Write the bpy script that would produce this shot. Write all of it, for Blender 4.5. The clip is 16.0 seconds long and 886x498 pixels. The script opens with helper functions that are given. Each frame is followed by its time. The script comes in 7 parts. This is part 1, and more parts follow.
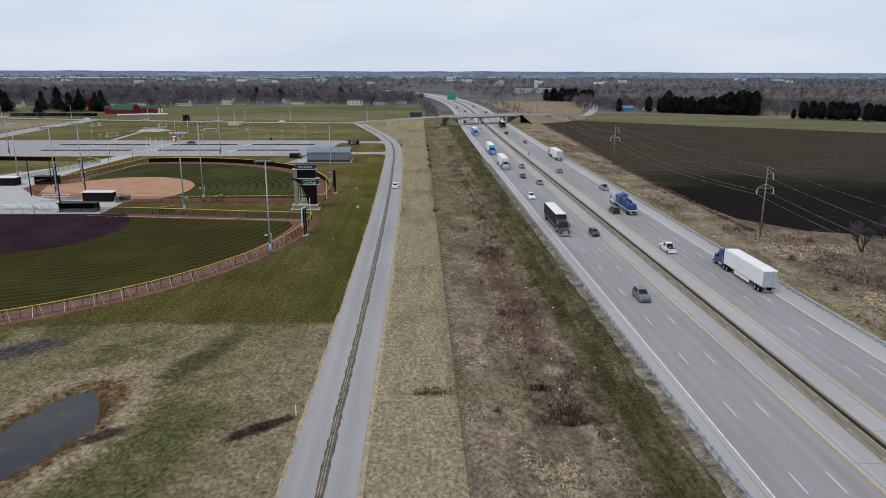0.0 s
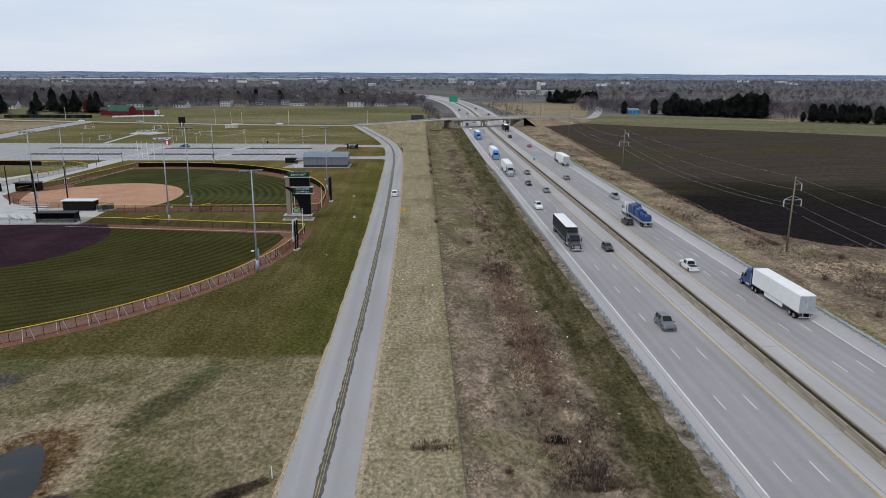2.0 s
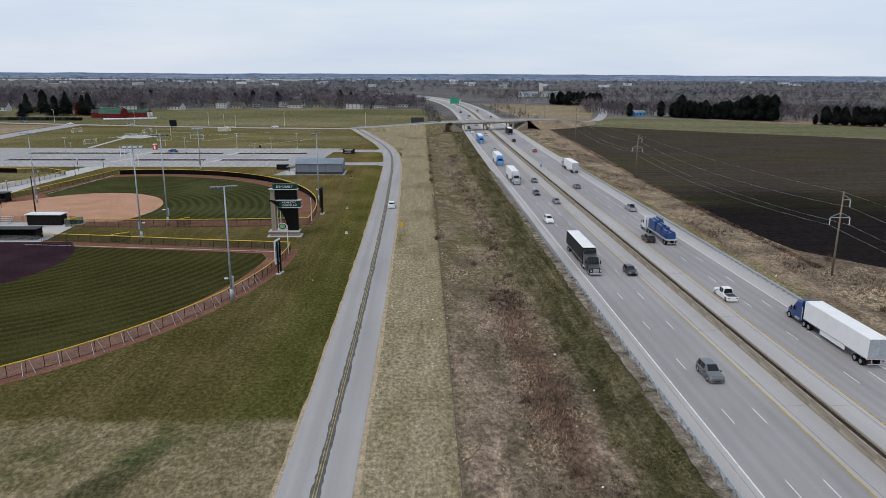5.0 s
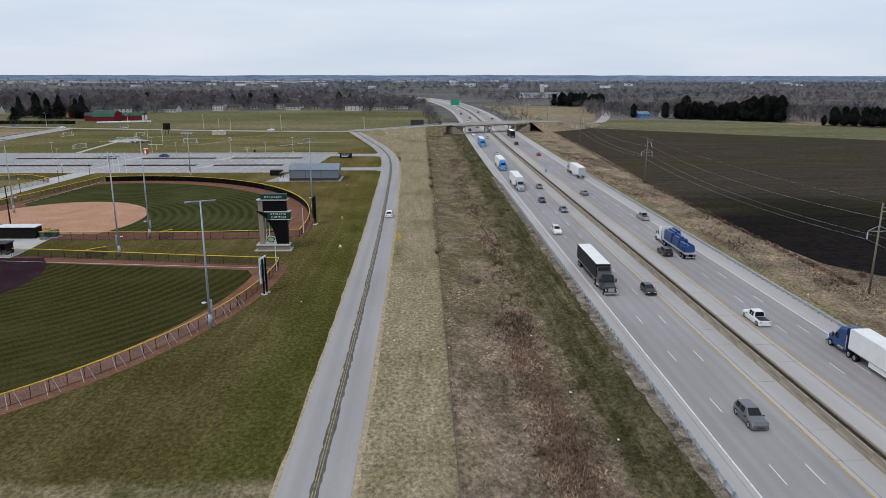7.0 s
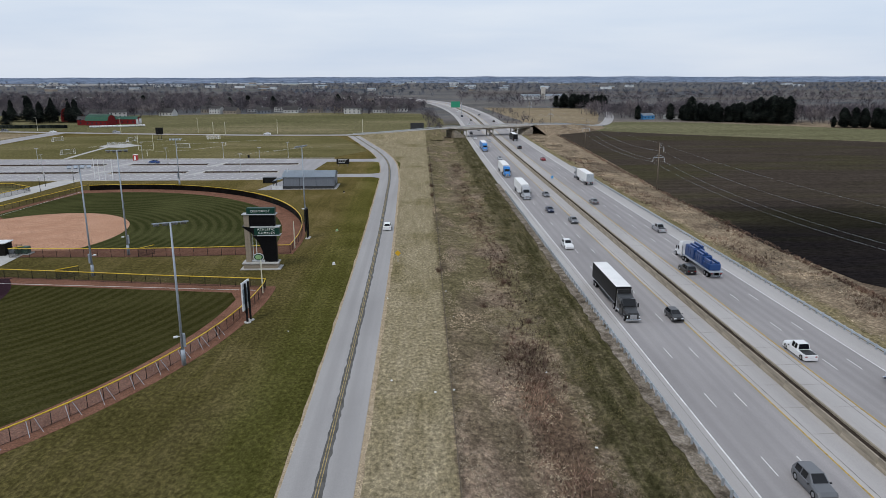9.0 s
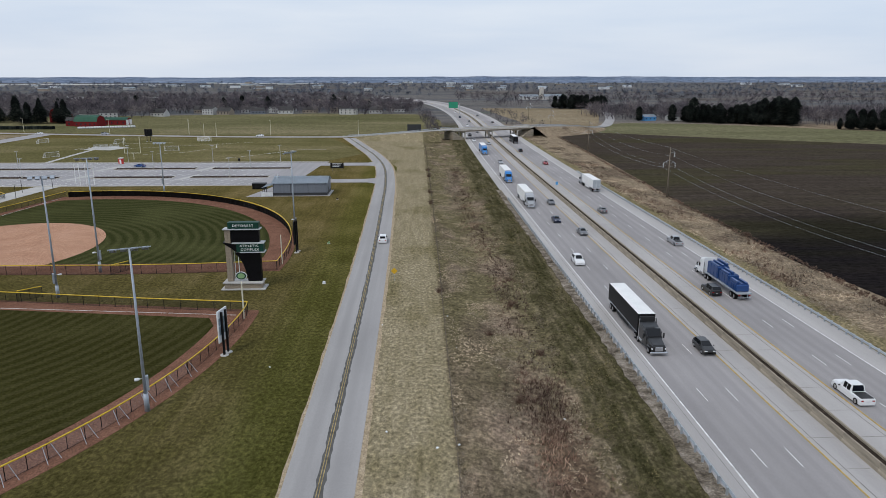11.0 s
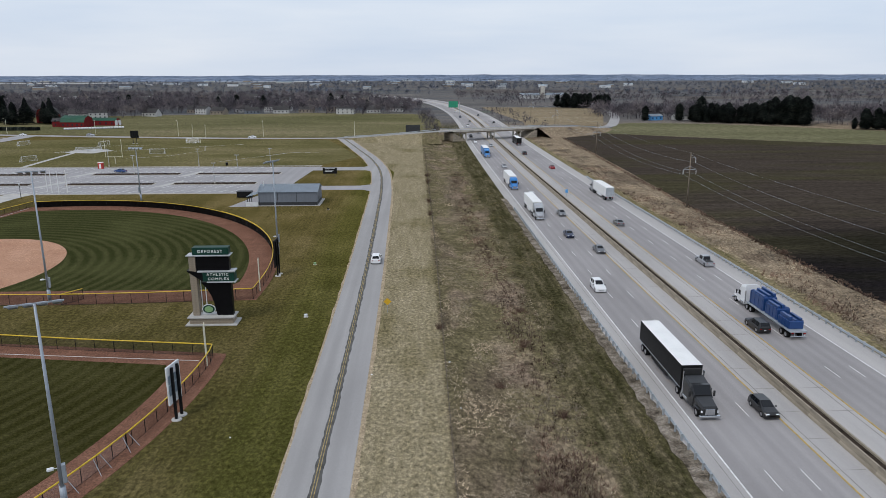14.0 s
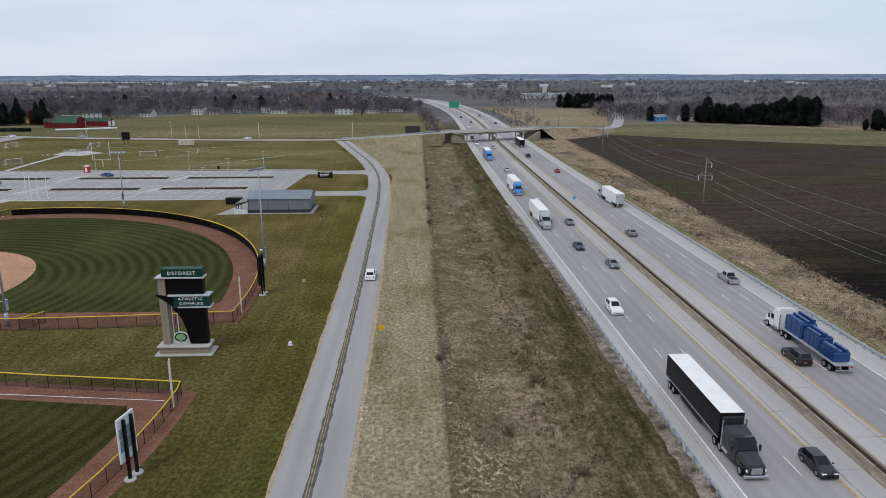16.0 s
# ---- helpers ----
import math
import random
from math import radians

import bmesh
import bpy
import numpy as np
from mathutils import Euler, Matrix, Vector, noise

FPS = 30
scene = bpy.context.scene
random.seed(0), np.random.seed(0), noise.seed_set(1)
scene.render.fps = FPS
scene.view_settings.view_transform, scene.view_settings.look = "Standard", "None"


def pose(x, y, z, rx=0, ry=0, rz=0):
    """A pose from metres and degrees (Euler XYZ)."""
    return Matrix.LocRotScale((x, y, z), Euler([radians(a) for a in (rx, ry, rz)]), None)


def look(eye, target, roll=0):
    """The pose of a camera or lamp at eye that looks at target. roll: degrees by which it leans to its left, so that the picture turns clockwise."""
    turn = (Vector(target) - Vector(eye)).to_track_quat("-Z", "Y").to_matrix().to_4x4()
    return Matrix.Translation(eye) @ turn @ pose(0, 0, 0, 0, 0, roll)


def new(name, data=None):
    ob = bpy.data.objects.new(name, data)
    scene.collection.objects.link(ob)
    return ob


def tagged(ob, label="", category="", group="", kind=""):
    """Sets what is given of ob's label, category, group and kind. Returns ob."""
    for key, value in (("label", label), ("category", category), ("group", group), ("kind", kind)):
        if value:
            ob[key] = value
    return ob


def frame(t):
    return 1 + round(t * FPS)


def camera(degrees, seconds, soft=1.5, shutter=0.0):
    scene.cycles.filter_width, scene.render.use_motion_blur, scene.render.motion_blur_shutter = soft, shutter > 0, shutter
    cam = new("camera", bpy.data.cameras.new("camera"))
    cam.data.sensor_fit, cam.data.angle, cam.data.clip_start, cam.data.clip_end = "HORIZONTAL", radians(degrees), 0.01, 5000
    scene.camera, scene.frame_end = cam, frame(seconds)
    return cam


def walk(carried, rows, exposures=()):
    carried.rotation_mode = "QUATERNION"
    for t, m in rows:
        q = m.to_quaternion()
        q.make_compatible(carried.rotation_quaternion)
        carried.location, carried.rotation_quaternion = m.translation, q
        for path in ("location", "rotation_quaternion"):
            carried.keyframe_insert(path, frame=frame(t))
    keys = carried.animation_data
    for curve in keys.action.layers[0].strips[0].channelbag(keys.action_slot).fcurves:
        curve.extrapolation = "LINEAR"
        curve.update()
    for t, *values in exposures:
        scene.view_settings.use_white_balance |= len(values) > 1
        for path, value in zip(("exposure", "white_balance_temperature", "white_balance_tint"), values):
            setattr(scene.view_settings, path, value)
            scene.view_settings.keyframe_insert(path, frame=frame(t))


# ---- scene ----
cam = camera(65.0, 16.0, soft=0.5)
PATH = [
    (0, (-1.235, 4.99, 37.365), (-1.163, 6.926, 36.866), 0.2),
    (0.5, (-1.113, 7.971, 37.398), (-1.043, 9.906, 36.9), 0.3),
    (1, (-1.022, 10.968, 37.427), (-0.953, 12.904, 36.931), 0.3),
    (1.5, (-0.957, 13.962, 37.451), (-0.889, 15.899, 36.956), 0.2),
    (2, (-0.892, 16.942, 37.467), (-0.824, 18.878, 36.972), 0.3),
    (2.5, (-0.824, 19.914, 37.476), (-0.757, 21.851, 36.982), 0.3),
    (3, (-0.753, 22.871, 37.474), (-0.685, 24.808, 36.981), 0.2),
    (3.5, (-0.681, 25.809, 37.466), (-0.615, 27.746, 36.973), 0.2),
    (4, (-0.607, 28.73, 37.454), (-0.541, 30.667, 36.962), 0.3),
    (6.5, (-0.189, 43.173, 37.444), (-0.125, 45.11, 36.952), 0.2),
    (7, (-0.095, 46.162, 37.465), (-0.031, 48.1, 36.976), 0.1),
    (7.5, (0.01, 49.258, 37.5), (0.072, 51.195, 37.012), 0.1),
    (8, (0.051, 52.432, 37.542), (0.111, 54.371, 37.054), 0.1),
    (8.5, (0.004, 55.626, 37.59), (0.065, 57.565, 37.105), 0.0),
    (9, (-0.084, 58.804, 37.644), (-0.021, 60.744, 37.159), -0.1),
    (11.5, (-0.374, 74.58, 37.983), (-0.3, 76.519, 37.497), 0.0),
    (12, (-0.349, 77.722, 38.022), (-0.274, 79.661, 37.535), -0.0),
    (12.5, (-0.26, 80.841, 38.054), (-0.185, 82.78, 37.566), 0.0),
    (13, (-0.144, 83.926, 38.093), (-0.069, 85.864, 37.603), -0.1),
    (13.5, (-0.009, 86.978, 38.127), (0.065, 88.914, 37.635), -0.2),
    (14, (0.137, 90.026, 38.151), (0.21, 91.963, 37.661), -0.1),
    (14.5, (0.252, 93.038, 38.164), (0.327, 94.976, 37.673), -0.0),
    (15, (0.359, 96.021, 38.173), (0.432, 97.959, 37.682), -0.1),
    (15.5, (0.5, 99.026, 38.176), (0.573, 100.963, 37.686), -0.1),
    (16, (0.675, 102.07, 38.179), (0.746, 104.007, 37.688), -0.1),
]
walk(cam, [(t, look(eye, target, roll)) for t, eye, target, roll in PATH])


def north(y):
    """Metres north of a plan distance along the road, stretched to fit the camera's view."""
    return 1.2019 * y + 4.76


# ---- sky and sun: a bright, thinly overcast early-spring day ----
SUN_ELEV, SUN_ROT = radians(48), radians(215)
world = bpy.data.worlds.new("sky")
scene.world = world
world.use_nodes = True
wt = world.node_tree
wt.nodes.clear()
w_out = wt.nodes.new("ShaderNodeOutputWorld")
w_bg = wt.nodes.new("ShaderNodeBackground")
w_sky = wt.nodes.new("ShaderNodeTexSky")
w_sky.sky_type = "NISHITA"
w_sky.sun_disc = False
w_sky.sun_elevation, w_sky.sun_rotation = SUN_ELEV, SUN_ROT
w_sky.dust_density = 3.0
w_scale = wt.nodes.new("ShaderNodeMix")
w_scale.data_type, w_scale.blend_type = "RGBA", "MULTIPLY"
w_scale.inputs[0].default_value = 1.0
wt.links.new(w_sky.outputs[0], w_scale.inputs[6])
w_scale.inputs[7].default_value = (0.10, 0.10, 0.10, 1)
# veil of high cloud
w_co = wt.nodes.new("ShaderNodeTexCoord")
w_map = wt.nodes.new("ShaderNodeMapping")
w_map.inputs["Scale"].default_value = (1.2, 1.2, 9.0)
w_noise = wt.nodes.new("ShaderNodeTexNoise")
w_noise.inputs["Scale"].default_value = 2.2
w_noise.inputs["Detail"].default_value = 6
wt.links.new(w_co.outputs["Generated"], w_map.inputs[0])
wt.links.new(w_map.outputs[0], w_noise.inputs["Vector"])
w_ramp = wt.nodes.new("ShaderNodeValToRGB")
w_ramp.color_ramp.elements[0].position, w_ramp.color_ramp.elements[0].color = 0.3, (0.66, 0.765, 0.93, 1)
w_ramp.color_ramp.elements[1].position, w_ramp.color_ramp.elements[1].color = 0.75, (0.84, 0.90, 0.995, 1)
wt.links.new(w_noise.outputs["Fac"], w_ramp.inputs[0])
w_mix = wt.nodes.new("ShaderNodeMix")
w_mix.data_type = "RGBA"
w_mix.inputs[0].default_value = 0.85
wt.links.new(w_scale.outputs[2], w_mix.inputs[6])
wt.links.new(w_ramp.outputs[0], w_mix.inputs[7])
wt.links.new(w_mix.outputs[2], w_bg.inputs["Color"])
w_bg.inputs["Strength"].default_value = 1.0
wt.links.new(w_bg.outputs[0], w_out.inputs[0])
sun = new("sun", bpy.data.lights.new("sun", "SUN"))
sun.data.energy, sun.data.angle, sun.data.color = 1.1, radians(14), (1.0, 0.95, 0.88)
sun.matrix_world = look((-60, -60, 120), (0, 10, 0))

# ---- materials ----
class Nodes:
    """A short way to write node materials."""

    def __init__(self, name):
        self.mat = bpy.data.materials.new(name)
        self.mat.use_nodes = True
        self.t = self.mat.node_tree
        self.b = self.t.nodes["Principled BSDF"]
        self.pos = self.t.nodes.new("ShaderNodeTexCoord").outputs["Object"]

    def put(self, socket, v):
        if isinstance(v, bpy.types.NodeSocket):
            self.t.links.new(v, socket)
        elif isinstance(v, tuple) and len(v) == 3 and socket.type == "RGBA":
            socket.default_value = (*v, 1)
        else:
            socket.default_value = v

    def math(self, op, a, b=0.0, clamp=False):
        n = self.t.nodes.new("ShaderNodeMath")
        n.operation, n.use_clamp = op, clamp
        self.put(n.inputs[0], a), self.put(n.inputs[1], b)
        return n.outputs[0]

    def noise(self, scale, detail=4, stretch=(1, 1, 1), rough=0.55):
        m = self.t.nodes.new("ShaderNodeMapping")
        m.inputs["Scale"].default_value = stretch
        self.t.links.new(self.pos, m.inputs[0])
        n = self.t.nodes.new("ShaderNodeTexNoise")
        n.inputs["Scale"].default_value, n.inputs["Detail"].default_value = scale, detail
        n.inputs["Roughness"].default_value = rough
        self.t.links.new(m.outputs[0], n.inputs["Vector"])
        return n.outputs["Fac"]

    def xyz(self):
        s = self.t.nodes.new("ShaderNodeSeparateXYZ")
        self.t.links.new(self.pos, s.inputs[0])
        return s.outputs

    def plan(self):
        """East in metres and north in plan units."""
        x, y, z = self.xyz()
        return x, self.math("DIVIDE", self.math("SUBTRACT", y, 4.76), 1.2019)

    def step(self, v, lo, hi):
        n = self.t.nodes.new("ShaderNodeMapRange")
        n.interpolation_type = "SMOOTHSTEP"
        self.put(n.inputs[0], v)
        n.inputs[1].default_value, n.inputs[2].default_value = lo, hi
        n.inputs[3].default_value, n.inputs[4].default_value = 0.0, 1.0
        return n.outputs[0]

    def ramp(self, f, stops):
        n = self.t.nodes.new("ShaderNodeValToRGB")
        e = n.color_ramp.elements
        while len(e) < len(stops):
            e.new(0.5)
        for q, (p, c) in zip(e, stops):
            q.position, q.color = p, (*c, 1)
        self.put(n.inputs[0], f)
        return n.outputs[0]

    def mix(self, f, a, b, mode="MIX"):
        n = self.t.nodes.new("ShaderNodeMix")
        n.data_type, n.blend_type = "RGBA", mode
        self.put(n.inputs[0], f), self.put(n.inputs[6], a), self.put(n.inputs[7], b)
        return n.outputs[2]

    def island(self):
        return self.t.nodes.new("ShaderNodeNewGeometry").outputs["Random Per Island"]

    def random(self):
        return self.t.nodes.new("ShaderNodeObjectInfo").outputs["Random"]

    def bump(self, h, strength=0.3, dist=0.05):
        n = self.t.nodes.new("ShaderNodeBump")
        n.inputs["Strength"].default_value, n.inputs["Distance"].default_value = strength, dist
        self.put(n.inputs["Height"], h)
        self.t.links.new(n.outputs[0], self.b.inputs["Normal"])

    def done(self, color, rough=0.9, metal=0.0, spec=0.3):
        self.put(self.b.inputs["Base Color"], color)
        self.put(self.b.inputs["Roughness"], rough)
        self.put(self.b.inputs["Metallic"], metal)
        self.put(self.b.inputs["Specular IOR Level"], spec)
        return self.mat


def plain(name, c, rough=0.6, metal=0.0, wear=0.15, scale=1.5, spec=0.4, stretch=(1, 1, 1)):
    """Paint, metal or plastic with two scales of wear."""
    n = Nodes(name)
    d = tuple(v * (1 - wear * 1.6) for v in c)
    l = tuple(min(1, v * (1 + wear)) for v in c)
    a = n.ramp(n.noise(scale, 5, stretch), [(0.3, d), (0.5, c), (0.72, l)])
    g = n.noise(scale * 14, 3, stretch)
    col = n.mix(0.25, a, n.mix(1.0, a, n.ramp(g, [(0.3, (0.7, 0.7, 0.7)), (0.7, (1.15, 1.15, 1.15))]), "MULTIPLY"))
    n.bump(g, 0.08, 0.01)
    return n.done(col, rough, metal, 0.08 if rough >= 0.69 else spec)


def grain(n, col, stretch=(1, 1, 1), scale=1.3, strength=0.9):
    """Multiplies a colour by a strong many-scaled grain."""
    f = n.noise(scale * 1.7, 7, stretch, 0.74)
    g = n.noise(scale * 9, 4, stretch, 0.8)
    c = n.mix(1.0, col, n.ramp(f, [(0.34, (0.30, 0.29, 0.28)), (0.5, (0.93, 0.93, 0.93)), (0.66, (1.85, 1.80, 1.72))]), "MULTIPLY")
    c = n.mix(1.0, c, n.ramp(g, [(0.34, (0.66, 0.655, 0.65)), (0.5, (1.0, 1.0, 1.0)), (0.66, (1.38, 1.365, 1.34))]), "MULTIPLY")
    return n.mix(strength, col, c), f


def earth(name, stops, scale=0.25, fine=3.0, bump=0.5, dist=0.08, stretch=(1, 1, 1), big=None):
    """Soil, grass or gravel: a patchy colour, fine grain and relief."""
    n = Nodes(name)
    a = n.ramp(n.noise(scale, 7, stretch, 0.65), stops)
    col, f = grain(n, a, stretch, fine * 0.5, 0.7)
    n.bump(f, bump, dist)
    return n.done(col, 1.0, 0, 0.0)


LAWN = [(0.32, (0.046, 0.042, 0.014)), (0.5, (0.076, 0.066, 0.024)), (0.68, (0.128, 0.105, 0.048))]


def ground_material():
    n = Nodes("grassland")
    x, y = n.plan()
    wob = n.math("MULTIPLY", n.math("SUBTRACT", n.noise(0.22, 6, (1, 1, 1), 0.65), 0.5), 7.0)
    wob2 = n.math("MULTIPLY", n.math("SUBTRACT", n.noise(0.05, 4), 0.5), 14.0)
    xx = n.math("ADD", x, wob)
    xs = n.math("ADD", x, n.math("MULTIPLY", n.math("SUBTRACT", n.noise(0.8, 4), 0.5), 1.2))
    yy = n.math("ADD", y, n.math("MULTIPLY", wob, n.step(x, -18, -40)))
    jag = n.math("MULTIPLY", n.math("SUBTRACT", n.noise(0.7, 7, (1, 1, 1), 0.75), 0.5), 1.5)

    def ell(cx, cy, rx, ry, turn, soft=0.35):
        """1 inside a ragged ellipse, 0 outside."""
        c, s = math.cos(radians(turn)), math.sin(radians(turn))
        dx, dy = n.math("SUBTRACT", x, cx), n.math("SUBTRACT", y, cy)
        u = n.math("DIVIDE", n.math("ADD", n.math("MULTIPLY", dx, c), n.math("MULTIPLY", dy, s)), rx)
        v = n.math("DIVIDE", n.math("SUBTRACT", n.math("MULTIPLY", dy, c), n.math("MULTIPLY", dx, s)), ry)
        d = n.math("SQRT", n.math("ADD", n.math("MULTIPLY", u, u), n.math("MULTIPLY", v, v)))
        return n.step(n.math("ADD", d, jag), 1.0 + soft, 1.0 - soft)

    streak = n.noise(0.55, 7, (1, 0.12, 1), 0.7)
    clump = n.noise(0.45, 9, (1, 0.8, 1), 0.76)
    # mown turf west of the service road, with faint mower lanes
    lane = n.noise(0.6, 4, (1.0, 0.035, 1), 0.6)
    col = n.ramp(n.math("ADD", n.math("MULTIPLY", n.noise(0.055, 5), 0.45), n.math("ADD", n.math("MULTIPLY", n.noise(0.4, 7, (1.0, 0.45, 1), 0.75), 0.25), n.math("MULTIPLY", lane, 0.3))), LAWN)
    col = n.mix(n.math("MULTIPLY", n.step(n.noise(0.045, 5, (1.6, 0.6, 1)), 0.5, 0.66), 0.45), col, n.ramp(clump, [(0.3, (0.088, 0.076, 0.030)), (0.7, (0.185, 0.150, 0.074))]))
    deep = n.mix(1.0, col, (0.80, 0.95, 0.66), "MULTIPLY")
    col = n.mix(n.math("MULTIPLY", n.step(xx, -26, -18), 0.75), col, deep)
    pale = n.mix(1.0, col, (1.55, 1.42, 1.40), "MULTIPLY")
    col = n.mix(n.math("MULTIPLY", n.step(y, 105, 235), 0.8), col, pale)
    # rough, half-dead turf in the south
    rough = n.ramp(clump, [(0.3, (0.095, 0.084, 0.042)), (0.45, (0.150, 0.128, 0.070)), (0.6, (0.215, 0.178, 0.110)), (0.75, (0.30, 0.245, 0.16))])
    green = n.ramp(clump, [(0.3, (0.050, 0.054, 0.022)), (0.55, (0.098, 0.094, 0.042)), (0.75, (0.18, 0.15, 0.08))])
    rough = n.mix(n.step(n.noise(0.05, 5), 0.44, 0.56), rough, green)
    rough = n.mix(n.math("MULTIPLY", n.step(n.math("ADD", xx, n.math("MULTIPLY", y, -0.12)), -33, -25), 0.8), rough, n.ramp(clump, [(0.3, (0.12, 0.102, 0.056)), (0.5, (0.20, 0.165, 0.102)), (0.7, (0.31, 0.255, 0.17))]))
    rough = n.mix(n.math("MULTIPLY", ell(-31, 71, 7.5, 2.2, 60), 0.75), rough, (0.040, 0.042, 0.020))
    rough = n.mix(n.math("MULTIPLY", ell(-28.5, 78, 3.2, 1.6, 40), 0.6), rough, (0.050, 0.066, 0.024))
    rough = n.mix(ell(-41.0, 57.5, 14.0, 8.2, 76, 0.25), rough, n.ramp(clump, [(0.3, (0.16, 0.125, 0.075)), (0.5, (0.27, 0.215, 0.14)), (0.7, (0.37, 0.30, 0.21))]))
    rough = n.mix(ell(-41.3, 57.0, 11.0, 5.7, 76, 0.2), rough, n.ramp(clump, [(0.32, (0.030, 0.018, 0.010)), (0.5, (0.095, 0.058, 0.028)), (0.68, (0.20, 0.14, 0.075))]))
    rough = n.mix(ell(-18.4, 57.0, 3.9, 1.0, 33), rough, n.ramp(clump, [(0.35, (0.012, 0.010, 0.009)), (0.55, (0.040, 0.030, 0.022)), (0.75, (0.17, 0.13, 0.085))]))
    rough = n.mix(ell(-34.6, 56.0, 2.6, 1.0, 30), rough, (0.05, 0.04, 0.035))
    rough = n.mix(ell(-55.5, 75.8, 5.4, 2.4, 30), rough, n.ramp(clump, [(0.35, (0.035, 0.032, 0.032)), (0.65, (0.10, 0.09, 0.085))]))
    col = n.mix(n.step(yy, 84.5, 82.5), col, rough)
    # straw-coloured verge east of the service road
    verge = n.ramp(n.math("ADD", n.math("MULTIPLY", streak, 0.5), n.math("MULTIPLY", clump, 0.5)), [(0.32, (0.170, 0.142, 0.082)), (0.5, (0.255, 0.217, 0.140)), (0.68, (0.355, 0.305, 0.210))])
    verge = n.mix(n.math("MULTIPLY", n.step(n.noise(0.07, 5, (1, 0.5, 1)), 0.5, 0.66), 0.7), verge, n.ramp(clump, [(0.3, (0.105, 0.094, 0.044)), (0.7, (0.22, 0.182, 0.10))]))
    verge = n.mix(n.math("MULTIPLY", ell(0.2, 63.6, 2.4, 0.4, 6), 0.7), verge, (0.075, 0.052, 0.03))
    bend = n.math("MULTIPLY", n.math("MAXIMUM", n.math("SUBTRACT", y, 301.0), 0.0), 0.265)
    col = n.mix(n.step(n.math("ADD", x, bend), -9.0, -8.6), col, verge)
    # rank dead growth in the ditch
    ditch = n.ramp(clump, [(0.3, (0.082, 0.061, 0.045)), (0.43, (0.165, 0.125, 0.093)), (0.55, (0.262, 0.200, 0.150)), (0.7, (0.40, 0.312, 0.24))])
    dark = n.ramp(n.math("ADD", n.math("MULTIPLY", streak, 0.5), n.math("MULTIPLY", clump, 0.5)), [(0.34, (0.065, 0.050, 0.037)), (0.5, (0.135, 0.108, 0.074)), (0.68, (0.23, 0.185, 0.128))])
    ditch = n.mix(n.step(n.noise(0.075, 6, (1.4, 0.45, 1)), 0.42, 0.56), ditch, dark)
    ditch = n.mix(n.math("MULTIPLY", n.step(n.noise(0.035, 4), 0.5, 0.64), 0.8), ditch, n.ramp(clump, [(0.3, (0.10, 0.088, 0.045)), (0.7, (0.25, 0.21, 0.125))]))
    olive = n.ramp(clump, [(0.3, (0.075, 0.066, 0.034)), (0.5, (0.135, 0.116, 0.066)), (0.7, (0.23, 0.192, 0.118))])
    ditch = n.mix(n.math("MULTIPLY", n.step(y, 95, 150), n.step(n.noise(0.09, 5, (1.3, 0.5, 1)), 0.38, 0.56)), ditch, olive)
    ditch = n.mix(n.math("MULTIPLY", ell(15.3, 92, 3.0, 24, 1), 0.55), ditch, n.ramp(clump, [(0.32, (0.045, 0.026, 0.020)), (0.55, (0.105, 0.062, 0.045)), (0.72, (0.20, 0.135, 0.10))]))
    ditch = n.mix(ell(14.0, 65.6, 1.6, 0.9, 0), ditch, (0.012, 0.010, 0.009))
    ditch = n.mix(ell(16.4, 70.2, 1.5, 1.2, 0), ditch, n.ramp(clump, [(0.3, (0.20, 0.145, 0.095)), (0.7, (0.40, 0.31, 0.22))]))
    col = n.mix(n.step(xs, 3.0, 3.7), col, ditch)
    # greener slope below the guard rail
    slope = n.ramp(n.math("ADD", n.math("MULTIPLY", streak, 0.7), n.math("MULTIPLY", clump, 0.3)), [(0.34, (0.030, 0.028, 0.014)), (0.45, (0.054, 0.050, 0.024)), (0.55, (0.100, 0.086, 0.050)), (0.68, (0.20, 0.163, 0.11))])
    col = n.mix(n.step(xx, 18.0, 21.5), col, slope)
    # tan scrub east of the highway
    scrub = n.ramp(clump, [(0.3, (0.125, 0.092, 0.066)), (0.45, (0.21, 0.163, 0.115)), (0.58, (0.30, 0.24, 0.17)), (0.72, (0.40, 0.33, 0.24))])
    scrub = n.mix(n.math("MULTIPLY", n.step(n.noise(0.06, 5, (1.4, 0.6, 1)), 0.5, 0.6), 0.7), scrub, n.ramp(clump, [(0.3, (0.06, 0.044, 0.034)), (0.7, (0.17, 0.13, 0.095))]))
    brown = n.math("MULTIPLY", n.step(xx, 70.5, 74.5), n.step(y, 165, 120))
    scrub = n.mix(n.math("MULTIPLY", brown, 0.75), scrub, n.ramp(clump, [(0.3, (0.052, 0.039, 0.032)), (0.5, (0.10, 0.077, 0.060)), (0.7, (0.19, 0.148, 0.115))]))
    scrub2 = n.ramp(streak, [(0.3, (0.105, 0.095, 0.044)), (0.6, (0.24, 0.20, 0.12))])
    col = n.mix(n.step(x, 64.0, 64.5), col, n.mix(n.step(xx, 66.5, 69.5), scrub2, scrub))
    # open country far off, the blue-grey of distance haze mixed into its colours
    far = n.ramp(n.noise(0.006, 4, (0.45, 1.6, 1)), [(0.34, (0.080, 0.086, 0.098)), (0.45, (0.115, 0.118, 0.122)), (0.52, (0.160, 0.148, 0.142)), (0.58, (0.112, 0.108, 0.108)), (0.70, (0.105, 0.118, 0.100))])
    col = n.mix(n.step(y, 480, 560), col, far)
    col, fine = grain(n, col, (1, 0.7, 1), 1.2, 0.85)
    n.bump(fine, 0.6, 0.12)
